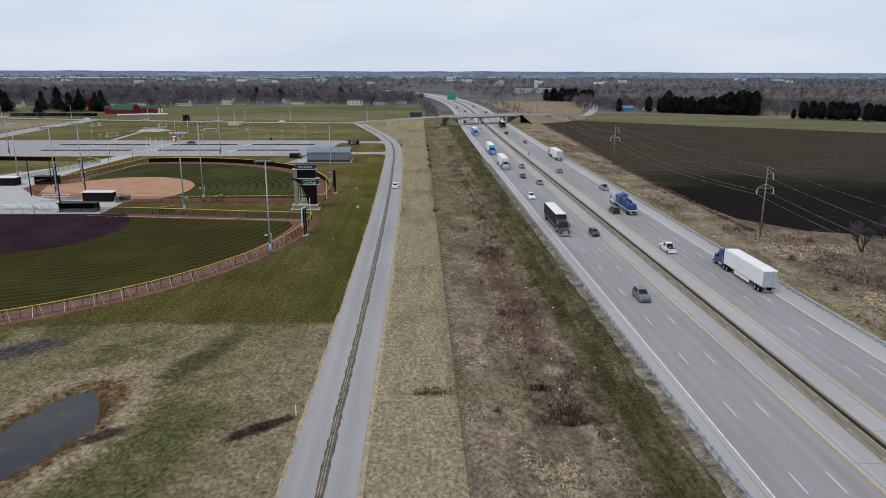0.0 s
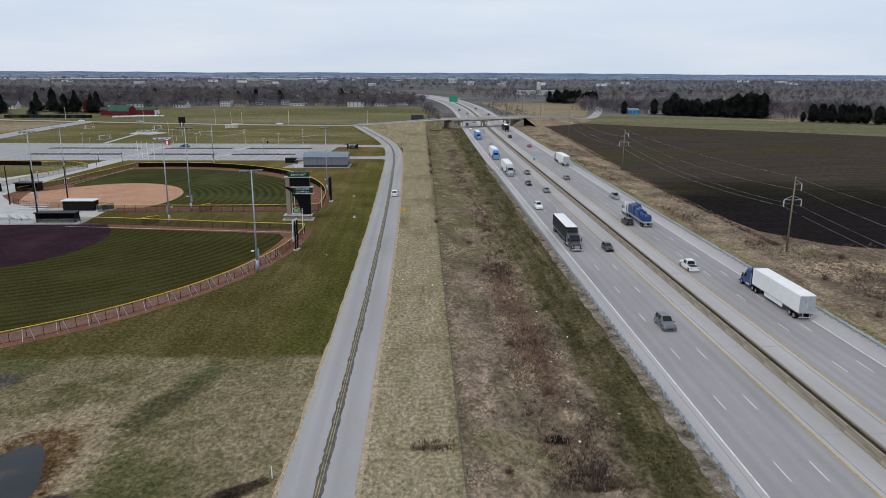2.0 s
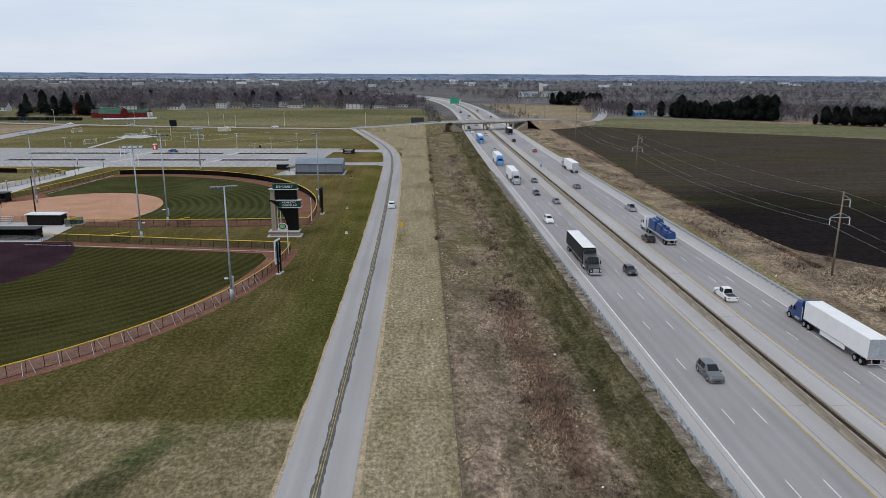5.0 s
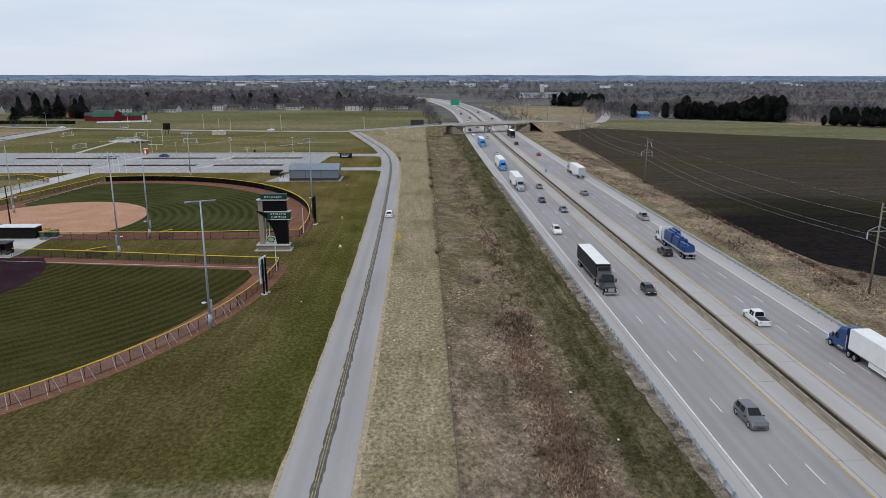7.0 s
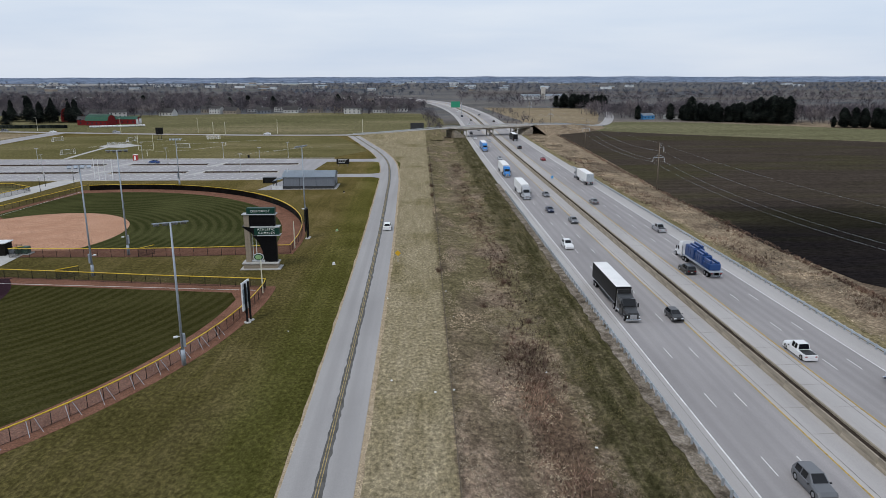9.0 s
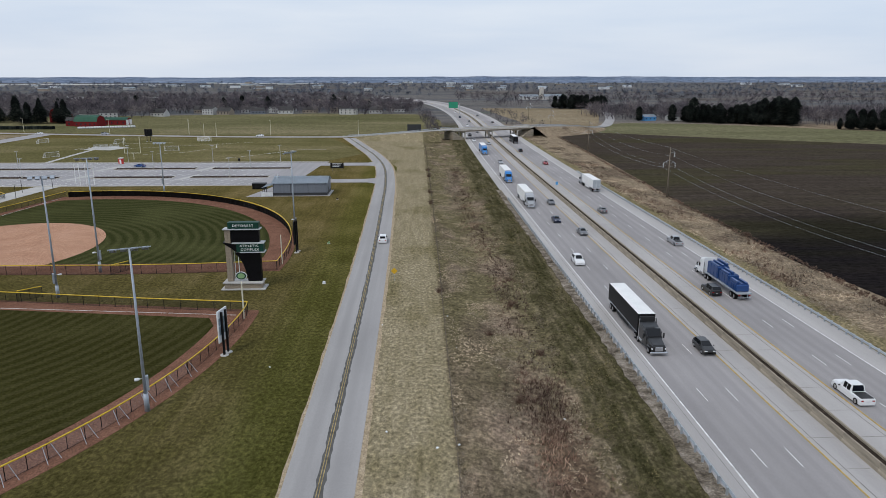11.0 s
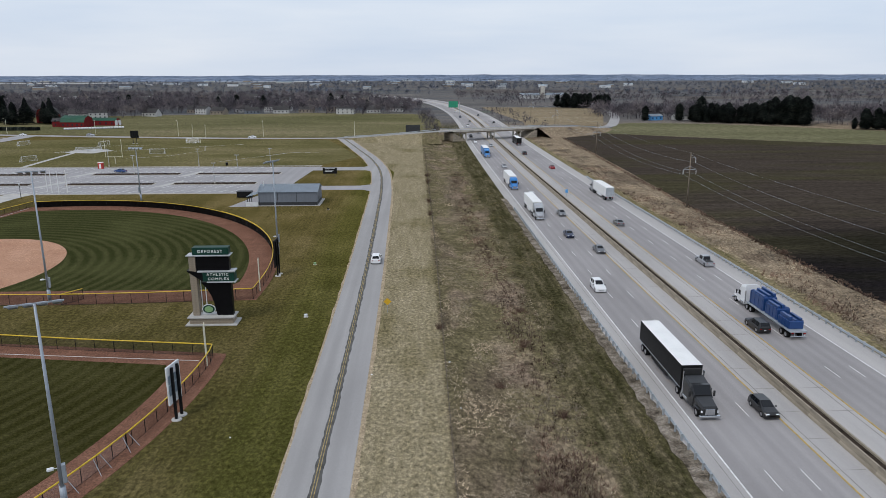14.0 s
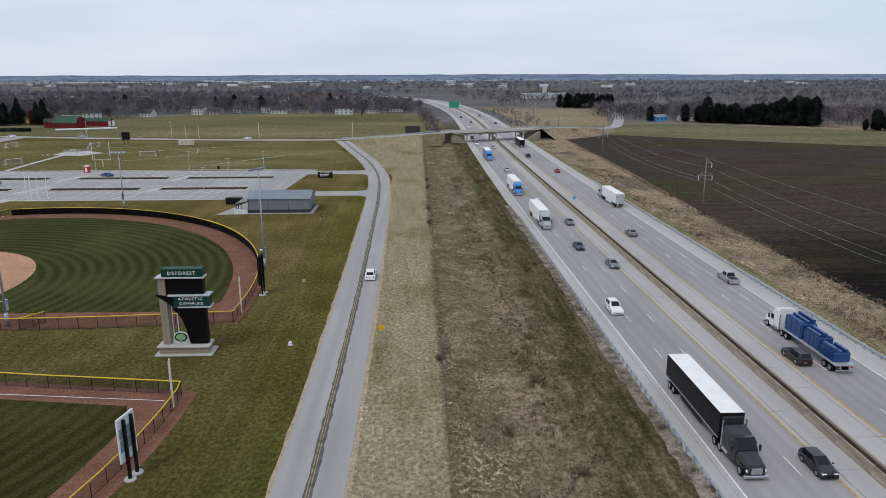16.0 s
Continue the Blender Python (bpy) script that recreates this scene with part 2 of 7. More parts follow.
    return n.done(col, 1.0, 0, 0.0)


M = {}
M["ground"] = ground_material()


def paving(name, base, joint_y=0.0, tracks=(), stain=0.18):
    """Concrete or asphalt with wheel tracks along Y and stains."""
    n = Nodes(name)
    x, y, z = n.xyz()
    a = n.ramp(n.noise(0.09, 6, (1, 0.3, 1)), [(0.3, tuple(v * (1 - stain) for v in base)), (0.55, base), (0.75, tuple(v * (1 + stain * 0.6) for v in base))])
    g = n.noise(9.0, 4)
    col = n.mix(0.35, a, n.mix(1.0, a, n.ramp(g, [(0.3, (0.72, 0.72, 0.72)), (0.7, (1.2, 1.2, 1.2))]), "MULTIPLY"))
    s = n.noise(0.5, 5, (1, 0.02, 1))
    col = n.mix(0.5, col, n.mix(1.0, col, n.ramp(s, [(0.3, (0.78, 0.78, 0.79)), (0.7, (1.1, 1.1, 1.09))]), "MULTIPLY"))
    for cx, half in tracks:
        d = n.math("ABSOLUTE", n.math("SUBTRACT", x, cx))
        col = n.mix(n.math("MULTIPLY", n.step(d, half, half * 0.2), 0.24), col, tuple(v * 0.62 for v in base))
    n.bump(g, 0.12, 0.01)
    return n.done(col, 0.9, 0, 0.12)


LANES_L, LANES_R = (32.8, 36.4, 40.0), (52.2, 55.7, 59.2)
M["lanes"] = paving("travelled_concrete", (0.325, 0.309, 0.308), tracks=[(c + s, 0.75) for c in LANES_L + LANES_R for s in (-0.85, 0.85)])
M["shoulder"] = paving("shoulder_concrete", (0.420, 0.402, 0.392), stain=0.12)
M["asphalt"] = paving("worn_asphalt", (0.345, 0.335, 0.33), tracks=[(-11.8, 0.9), (-8.6, 0.9)], stain=0.14)
M["lot"] = paving("parking_asphalt", (0.335, 0.325, 0.33), stain=0.12)
M["white_line"] = plain("white_road_paint", (0.68, 0.68, 0.67), 0.7, wear=0.2, scale=2)
M["yellow_line"] = plain("yellow_road_paint", (0.46, 0.31, 0.08), 0.8, wear=0.3, scale=2)
M["faded_yellow"] = plain("faded_yellow_road_paint", (0.33, 0.255, 0.12), 0.8, wear=0.4, scale=1.2)
M["joint"] = plain("concrete_joint", (0.235, 0.225, 0.21), 0.9, wear=0.3, scale=0.8)
M["seal"] = plain("crack_seal", (0.10, 0.098, 0.093), 0.7, wear=0.25, scale=0.6)
M["gravel"] = earth("gravel", [(0.3, (0.24, 0.19, 0.13)), (0.5, (0.36, 0.29, 0.20)), (0.7, (0.45, 0.37, 0.27))], 0.8, 6, 0.6, 0.04)
M["railstone"] = earth("guard_rail_stone", [(0.35, (0.060, 0.050, 0.038)), (0.48, (0.165, 0.140, 0.112)), (0.65, (0.30, 0.265, 0.225))], 0.5, 5, 0.7, 0.06)
M["concrete"] = plain("concrete", (0.50, 0.47, 0.42), 0.9, wear=0.15, scale=0.7)
M["barrier"] = plain("barrier_concrete", (0.30, 0.26, 0.205), 0.9, wear=0.25, scale=0.5, stretch=(1, 0.3, 2))
M["plaza"] = plain("pale_concrete", (0.44, 0.43, 0.415), 0.9, wear=0.08, scale=0.3)
M["galv"] = plain("galvanised_steel", (0.42, 0.455, 0.49), 0.5, 0.45, 0.12, 1.0)
M["polesteel"] = plain("grey_painted_pole", (0.33, 0.37, 0.42), 0.5, 0.3, 0.1, 1.0)
M["wood"] = plain("weathered_wood", (0.20, 0.165, 0.13), 0.9, wear=0.3, scale=1.2, stretch=(4, 4, 0.4))
M["black"] = plain("black_paint", (0.010, 0.010, 0.011), 0.5, wear=0.3, spec=0.15)
M["blackmatt"] = plain("black_fabric", (0.013, 0.011, 0.010), 0.9, wear=0.3, spec=0.1)
M["yellow"] = plain("yellow_plastic_cap", (0.62, 0.42, 0.02), 0.5, wear=0.12)
M["white"] = plain("white_paint", (0.78, 0.78, 0.77), 0.5, wear=0.04, scale=0.5)
M["cream"] = plain("cream_paint", (0.75, 0.72, 0.58), 0.6, wear=0.08)
M["track"] = earth("warning_track", [(0.3, (0.135, 0.070, 0.048)), (0.5, (0.178, 0.092, 0.064)), (0.7, (0.225, 0.122, 0.086))], 0.3, 5, 0.25, 0.03)
M["clay"] = earth("infield_clay", [(0.3, (0.36, 0.20, 0.135)), (0.5, (0.42, 0.245, 0.165)), (0.7, (0.47, 0.285, 0.20))], 0.12, 6, 0.15, 0.02)
M["purple"] = earth("wet_infield_cover", [(0.3, (0.024, 0.014, 0.018)), (0.5, (0.034, 0.019, 0.025)), (0.7, (0.045, 0.027, 0.033))], 0.12, 6, 0.15, 0.02)


def mown(name, cx, cy, period, dark, light):
    """Outfield turf with mowing rings round a centre."""
    n = Nodes(name)
    x, y, z = n.xyz()
    dx, dy = n.math("SUBTRACT", x, cx), n.math("SUBTRACT", y, north(cy))
    r = n.math("SQRT", n.math("ADD", n.math("MULTIPLY", dx, dx), n.math("MULTIPLY", dy, dy)))
    r = n.math("ADD", r, n.math("MULTIPLY", n.noise(0.3, 3), 0.8))
    s = n.math("SINE", n.math("MULTIPLY", r, 2 * math.pi / period))
    s = n.step(n.math("ADD", s, n.math("MULTIPLY", n.math("SUBTRACT", n.noise(0.35, 5), 0.5), 2.2)), -0.9, 1.1)
    col = n.mix(s, dark, light)
    col = n.mix(n.math("MULTIPLY", n.step(n.noise(0.05, 4), 0.45, 0.7), 0.5), col, tuple(v * 1.35 for v in light))
    col, f = grain(n, col, (1, 1, 1), 1.6, 0.6)
    n.bump(f, 0.4, 0.06)
    return n.done(col, 1.0, 0, 0.0)


M["outfield1"] = mown("outfield_turf", -96, 151, 2.2, (0.032, 0.031, 0.010), (0.050, 0.047, 0.018))
M["outfield2"] = mown("striped_outfield_turf", -97, 183, 2.5, (0.034, 0.038, 0.014), (0.058, 0.060, 0.024))


def plough_material():
    n = Nodes("ploughed_soil")
    x, y = n.plan()
    rows = n.noise(0.30, 5, (0.10, 1, 1), 0.65)
    a = n.ramp(rows, [(0.3, (0.042, 0.034, 0.028)), (0.5, (0.054, 0.044, 0.036)), (0.7, (0.070, 0.058, 0.047))])
    wet = n.ramp(rows, [(0.3, (0.011, 0.010, 0.011)), (0.6, (0.019, 0.016, 0.016))])
    m = n.math("ADD", y, n.math("MULTIPLY", n.math("SUBTRACT", n.noise(0.03, 5, (0.5, 1, 1)), 0.5), 70))
    col = n.mix(n.step(m, 225, 175), a, wet)
    col = n.mix(n.step(n.noise(0.012, 4, (0.5, 2, 1)), 0.46, 0.62), col, n.mix(1.0, col, (1.0, 1.10, 0.80), "MULTIPLY"))
    col, f = grain(n, col, (0.35, 1, 1), 0.9, 0.75)
    n.bump(f, 0.6, 0.12)
    return n.done(col, 1.0, 0, 0.0)


M["plough"] = plough_material()
M["winter_wheat"] = earth("young_green_crop", [(0.3, (0.105, 0.105, 0.055)), (0.5, (0.14, 0.135, 0.078)), (0.7, (0.18, 0.165, 0.10))], 0.02, 0.8, 0.3, 0.1, (0.3, 1, 1))
M["stubble"] = earth("corn_stubble", [(0.3, (0.17, 0.135, 0.085)), (0.5, (0.23, 0.185, 0.125)), (0.7, (0.28, 0.235, 0.16))], 0.02, 0.8, 0.3, 0.1, (0.3, 1, 1))
M["pasture"] = earth("pasture", [(0.3, (0.095, 0.095, 0.045)), (0.5, (0.14, 0.13, 0.068)), (0.7, (0.21, 0.18, 0.108))], 0.012, 0.9, 0.3, 0.1, (0.4, 1, 1))
M["sportsturf"] = earth("sports_turf", [(0.3, (0.088, 0.084, 0.034)), (0.5, (0.130, 0.116, 0.052)), (0.7, (0.195, 0.165, 0.092))], 0.03, 1.5, 0.3, 0.06, (0.5, 1, 1))
M["mulch"] = earth("planting_mulch", [(0.3, (0.035, 0.026, 0.02)), (0.6, (0.07, 0.052, 0.04)), (0.8, (0.11, 0.09, 0.06))], 0.6, 4, 0.5, 0.1)
M["soil"] = earth("dark_soil", [(0.3, (0.03, 0.024, 0.02)), (0.6, (0.055, 0.043, 0.035)), (0.8, (0.09, 0.07, 0.05))], 0.4, 3, 0.6, 0.1)
M["blocktan"] = plain("tan_stone", (0.29, 0.245, 0.19), 0.9, wear=0.2, scale=3)
M["green_sign"] = plain("dark_green_sign", (0.008, 0.045, 0.032), 0.5, wear=0.1, spec=0.2)
M["letter"] = plain("white_lettering", (0.80, 0.82, 0.80), 0.5, wear=0.04)
M["medal"] = plain("pale_green_medallion", (0.22, 0.36, 0.17), 0.5, wear=0.1)
M["screen"] = plain("unlit_display", (0.005, 0.005, 0.006), 0.4, wear=0.2, spec=0.12)
M["siding"] = plain("blue_grey_siding", (0.17, 0.19, 0.225), 0.55, 0.1, 0.06, 0.5, stretch=(6, 6, 0.3))
M["sidingdark"] = plain("dark_wainscot", (0.030, 0.032, 0.036), 0.6, wear=0.15)
M["metalroof"] = plain("pale_blue_metal_roof", (0.40, 0.46, 0.52), 0.45, 0.25, 0.06, 0.4)
M["ledge"] = plain("grey_ledge", (0.44, 0.46, 0.48), 0.6, wear=0.08)
M["signback"] = plain("sign_panel_back", (0.66, 0.68, 0.70), 0.5, wear=0.08)
M["signpane"] = plain("blue_grey_panel", (0.20, 0.25, 0.29), 0.4, wear=0.08)
M["tyre"] = plain("tyre_rubber", (0.012, 0.012, 0.012), 0.8, wear=0.2)
M["rim"] = plain("alloy_rim", (0.45, 0.46, 0.48), 0.3, 0.8, 0.1)
M["carglass"] = plain("tinted_glass", (0.006, 0.007, 0.009), 0.1, wear=0.05, spec=0.35)
M["headlight"] = plain("headlight_lens", (0.75, 0.77, 0.80), 0.15, wear=0.03)
M["taillight"] = plain("red_lens", (0.30, 0.01, 0.01), 0.2, wear=0.05)
M["chrome"] = plain("chrome", (0.6, 0.62, 0.64), 0.15, 0.95, 0.05)
M["darkplastic"] = plain("dark_plastic", (0.02, 0.02, 0.021), 0.6, wear=0.2)
M["barnred"] = plain("barn_red_boards", (0.17, 0.019, 0.021), 0.8, wear=0.2, scale=1, stretch=(3, 3, 0.3))
M["greenroof"] = plain("green_metal_roof", (0.035, 0.15, 0.095), 0.5, 0.1, 0.1, 0.5)
M["shingle"] = plain("grey_shingles", (0.13, 0.125, 0.125), 0.9, wear=0.2, scale=1)
M["housewhite"] = plain("pale_siding", (0.50, 0.50, 0.49), 0.7, wear=0.1, scale=1)
M["housetan"] = plain("tan_siding", (0.28, 0.24, 0.195), 0.7, wear=0.1, scale=1)
M["pane"] = plain("window_pane", (0.03, 0.035, 0.045), 0.1, wear=0.05, spec=0.6)
M["redplastic"] = plain("red_plastic", (0.45, 0.03, 0.025), 0.5, wear=0.1)
M["signgreen"] = plain("highway_sign_green", (0.02, 0.25, 0.14), 0.5, wear=0.06)
M["signblue"] = plain("blue_marker", (0.08, 0.30, 0.60), 0.5, wear=0.05)
M["amber"] = plain("amber_plastic", (0.60, 0.36, 0.02), 0.5, wear=0.08)
M["litter"] = plain("litter_plastic", (0.78, 0.80, 0.82), 0.5, wear=0.05)


def bark(name, stops):
    n = Nodes(name)
    c = n.mix(1.0, n.ramp(n.island(), stops), n.ramp(n.noise(0.085, 2), [(0.36, (0.50, 0.50, 0.53)), (0.5, (1, 1, 1)), (0.64, (1.75, 1.68, 1.62))]), "MULTIPLY")
    return n.done(c, 1.0, 0, 0.0)


M["twigpale"] = bark("pale_bare_twigs", [(0.0, (0.088, 0.078, 0.086)), (0.5, (0.130, 0.116, 0.122)), (1.0, (0.185, 0.166, 0.168))])
M["twig"] = bark("bare_twigs", [(0.0, (0.058, 0.052, 0.062)), (0.5, (0.088, 0.079, 0.090)), (1.0, (0.130, 0.117, 0.126))])
# bluer, paler twigs: aerial haze put into the colour of far trees
M["twigfar"] = bark("haze_blue_bare_woods", [(0.0, (0.066, 0.078, 0.108)), (0.5, (0.094, 0.108, 0.140)), (1.0, (0.128, 0.142, 0.172))])
M["brush"] = bark("red_brown_brush", [(0.0, (0.080, 0.050, 0.038)), (0.5, (0.155, 0.102, 0.077)), (1.0, (0.27, 0.20, 0.15))])
M["strawblade"] = bark("dead_grass_blades", [(0.0, (0.17, 0.135, 0.095)), (0.5, (0.30, 0.245, 0.175)), (1.0, (0.46, 0.39, 0.29))])
M["greenblade"] = bark("grass_blades", [(0.0, (0.045, 0.045, 0.018)), (0.5, (0.085, 0.078, 0.035)), (1.0, (0.19, 0.155, 0.09))])
M["needle"] = bark("dark_conifer_needles", [(0.0, (0.010, 0.013, 0.013)), (0.5, (0.020, 0.025, 0.022)), (1.0, (0.042, 0.048, 0.040))])
M["trunk"] = plain("tree_bark", (0.065, 0.050, 0.042), 0.95, wear=0.3, scale=2, stretch=(2, 2, 0.3))


def mesh_veil(name, c, f):
    """Chain-link fabric, too fine to tell its wires apart."""
    n = Nodes(name)
    t = n.t.nodes.new("ShaderNodeBsdfTransparent")
    m = n.t.nodes.new("ShaderNodeMixShader")
    m.inputs[0].default_value = f
    n.done(c, 0.6, 0.3)
    n.t.links.new(t.outputs[0], m.inputs[1])
    n.t.links.new(n.b.outputs[0], m.inputs[2])
    n.t.links.new(m.outputs[0], n.t.nodes["Material Output"].inputs[0])
    return n.mat


M["chain"] = mesh_veil("black_chain_link", (0.025, 0.025, 0.025), 0.34)
M["chaingrey"] = mesh_veil("grey_chain_link", (0.30, 0.31, 0.32), 0.22)
M["netting"] = mesh_veil("white_goal_net", (0.7, 0.7, 0.7), 0.25)


def water_material():
    n = Nodes("pond_water")
    w = n.noise(1.2, 5)
    col = n.ramp(n.noise(0.35, 6), [(0.35, (0.005, 0.006, 0.008)), (0.55, (0.009, 0.009, 0.010)), (0.72, (0.055, 0.036, 0.018))])
    n.bump(w, 0.02, 0.02)
    return n.done(col, 0.05, 0, 0.28)


M["water"] = water_material()
M["mud"] = earth("brown_pond_margin", [(0.3, (0.055, 0.030, 0.014)), (0.5, (0.12, 0.075, 0.038)), (0.7, (0.22, 0.155, 0.09))], 0.5, 3, 0.6, 0.08)
# the blue of distance haze is painted into the ridge colour
M["ridge"] = earth("haze_blue_ridge", [(0.3, (0.120, 0.160, 0.235)), (0.5, (0.155, 0.195, 0.270)), (0.7, (0.215, 0.25, 0.31))], 0.004, 0.03, 0.2, 2.0, (1, 1, 4))
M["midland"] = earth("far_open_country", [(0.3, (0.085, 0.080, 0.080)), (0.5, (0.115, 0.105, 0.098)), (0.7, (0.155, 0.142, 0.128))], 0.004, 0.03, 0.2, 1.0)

# ---- shaping helpers ----
def link(name, bm, material, parent=None, label="", smooth=False):
    me = bpy.data.meshes.new(name)
    bm.to_mesh(me)
    bm.free()
    if smooth:
        me.polygons.foreach_set("use_smooth", [True] * len(me.polygons))
    me.materials.append(material)
    ob = new(name, me)
    if parent is not None:
        ob.parent = parent
    if label:
        ob["label"] = label
    return ob


def part(name, bm, material, parent, label="", smooth=False):
    return link(name, bm, material, parent, label, smooth)


def thing(name, m, label, category, group="", kind=""):
    """An Empty at a plan place; with no place its parts are given in world metres."""
    e = new(name)
    e.empty_display_size = 0.3
    if m is not None:
        m = m.copy()
        m.translation.y = north(m.translation.y)
        e.matrix_world = m
    return tagged(e, label, category, group, kind)


def shared(name, me, parent, m):
    """A piece that shares its mesh with its likes."""
    ob = new(name, me)
    ob.parent = parent
    ob.matrix_local = m
    return ob


def mesh_of(bm, material, name="piece"):
    me = bpy.data.meshes.new(name)
    bm.to_mesh(me)
    bm.free()
    me.materials.append(material)
    return me


def box(bm, x0, x1, y0, y1, z0, z1, m=None, bevel=0.0):
    made = bmesh.ops.create_cube(bm, size=1)["verts"]
    bmesh.ops.scale(bm, vec=(x1 - x0, y1 - y0, z1 - z0), verts=made)
    bmesh.ops.translate(bm, vec=((x0 + x1) / 2, (y0 + y1) / 2, (z0 + z1) / 2), verts=made)
    if bevel:
        es = list({e for v in made for e in v.link_edges})
        out = bmesh.ops.bevel(bm, geom=es, offset=bevel, segments=1, affect="EDGES", profile=0.5)
        made = list({v for f in out["faces"] for v in f.verts} | {v for v in made if v.is_valid})
    if m is not None:
        bmesh.ops.transform(bm, matrix=m, verts=made)
    return made


def rod(bm, a, b, r0, r1=None, n=8, caps=True):
    """A round, tapered bar from a to b."""
    a, b = Vector(a), Vector(b)
    r1 = r0 if r1 is None else r1
    d = b - a
    q = d.to_track_quat("Z", "Y").to_matrix()
    rings = []
    for c, r in ((a, r0), (b, r1)):
        rings.append([bm.verts.new(c + q @ Vector((r * math.cos(2 * math.pi * i / n), r * math.sin(2 * math.pi * i / n), 0))) for i in range(n)])
    for i in range(n):
        j = (i + 1) % n
        bm.faces.new((rings[0][i], rings[0][j], rings[1][j], rings[1][i]))
    if caps:
        bm.faces.new(list(reversed(rings[0])))
        bm.faces.new(rings[1])


def tube(bm, pts, r, n=6):
    """One unbroken round bar through pts."""
    pts = [Vector(p) for p in pts]
    prev = None
    for i, p in enumerate(pts):
        d = (pts[min(i + 1, len(pts) - 1)] - pts[max(i - 1, 0)]).normalized()
        s = Vector((d.y, -d.x, 0)).normalized()
        u = s.cross(d)
        row = [bm.verts.new(p + s * r * math.cos(2 * math.pi * k / n) + u * r * math.sin(2 * math.pi * k / n)) for k in range(n)]
        if prev:
            for k in range(n):
                j = (k + 1) % n
                bm.faces.new((prev[k], prev[j], row[j], row[k]))
        prev = row


def spline(pts, step=4.0):
    """Points along a smooth curve through plan points (Catmull-Rom)."""
    p = [Vector((x, north(y), z)) for x, y, z in pts]
    p = [2 * p[0] - p[1]] + p + [2 * p[-1] - p[-2]]
    out = []
    for i in range(1, len(p) - 2):
        n = max(1, int((p[i + 1] - p[i]).length / step))
        for k in range(n):
            t = k / n
            out.append(0.5 * (2 * p[i] + (p[i + 1] - p[i - 1]) * t + (2 * p[i - 1] - 5 * p[i] + 4 * p[i + 1] - p[i + 2]) * t * t + (3 * p[i] - p[i - 1] - 3 * p[i + 1] + p[i + 2]) * t ** 3))
    out.append(p[-2])
    return out


def normals(line):
    """For each point of a line the level direction to its right."""
    out = []
    for i, p in enumerate(line):
        d = line[min(i + 1, len(line) - 1)] - line[max(i - 1, 0)]
        out.append(Vector((d.y, -d.x, 0)).normalized())
    return out


def ribbon(line, lo, hi, top, depth=0.3, jag=0.0, rng=None):
    """A strip from lo to hi metres right of a line, its top at top above it, with thickness."""
    bm = bmesh.new()
    ns = normals(line)
    prev = None
    for p, n in zip(line, ns):
        a = lo + (rng.uniform(-jag, jag) if jag else 0)
        b = hi + (rng.uniform(-jag, jag) if jag else 0)
        u = Vector((0, 0, top))
        row = [bm.verts.new(q) for q in (p + n * a - Vector((0, 0, depth)), p + n * a + u, p + n * b + u, p + n * b - Vector((0, 0, depth)))]
        if prev:
            for i in range(3):
                bm.faces.new((prev[i], row[i], row[i + 1], prev[i + 1]))
        prev = row
    return bm


def slab(outline, z, depth=0.25, local=False):
    """A level sheet with the given outline, in plan units or local metres, and thickness."""
    bm = bmesh.new()
    top = [bm.verts.new((x, y if local else north(y), z)) for x, y in outline]
    f = bm.faces.new(top)
    f.normal_update()
    if f.normal.z < 0:
        f.normal_flip()
    side = bmesh.ops.extrude_face_region(bm, geom=[f])
    down = [v for v in side["geom"] if isinstance(v, bmesh.types.BMVert)]
    bmesh.ops.translate(bm, vec=(0, 0, -depth), verts=down)
    bmesh.ops.recalc_face_normals(bm, faces=bm.faces)
    big = [q for q in bm.faces if len(q.verts) > 4]
    bmesh.ops.triangulate(bm, faces=big)
    return bm


def setting(name, bm, material, label, category):
    return tagged(link(name, bm, material), label, category, kind="structure")


def arc(cx, cy, r, a0, a1, n=24):
    return [(cx + r * math.cos(radians(a0 + (a1 - a0) * i / n)), cy + r * math.sin(radians(a0 + (a1 - a0) * i / n))) for i in range(n + 1)]

# ---- ground ----
def smooth(t):
    t = max(0.0, min(1.0, t))
    return t * t * (3 - 2 * t)


def ditch_depth(x, y):
    """Shallow ditch between the service road and the highway."""
    if not 3 < x < 27.5:
        return 0.0
    d = -0.9 * smooth((x - 3.5) / 9) * smooth((27.5 - x) / 10)
    return d * smooth((430 - y) / 60)


POND = (-41.5, 56.5)


def pond_dip(x, y):
    dx, dy = x - POND[0], y - POND[1]
    u, v = dx * 0.24 + dy * 0.97, dx * 0.97 - dy * 0.24
    a = math.atan2(v, u)
    rr = math.hypot(u / 9.2, v / 4.2) * (1 + 0.10 * math.sin(3 * a + 1) + 0.07 * math.sin(5 * a))
    return -0.55 * smooth((1.25 - rr) / 0.5)


def ground_height(x, y):
    z = ditch_depth(x, y) + pond_dip(x, y)
    if 3.5 < x < 26 and y < 420:
        z += 0.28 * noise.noise((x * 0.35, y * 0.22, 0)) + 0.16 * noise.noise((x * 1.1, y * 0.9, 3))
    elif 66 < x < 78 and y < 430:
        z += 0.35 * max(0, noise.noise((x * 0.3, y * 0.25, 7)))
    elif -60 < x < -15 and y < 84:
        z += 0.06 * noise.noise((x * 0.5, y * 0.5, 9))
    return z


def axis(stops):
    out = []
    for a, b, s in stops:
        k = max(1, int(round((b - a) / s)))
        out += [a + (b - a) * i / k for i in range(k)]
    return out + [stops[-1][1]]


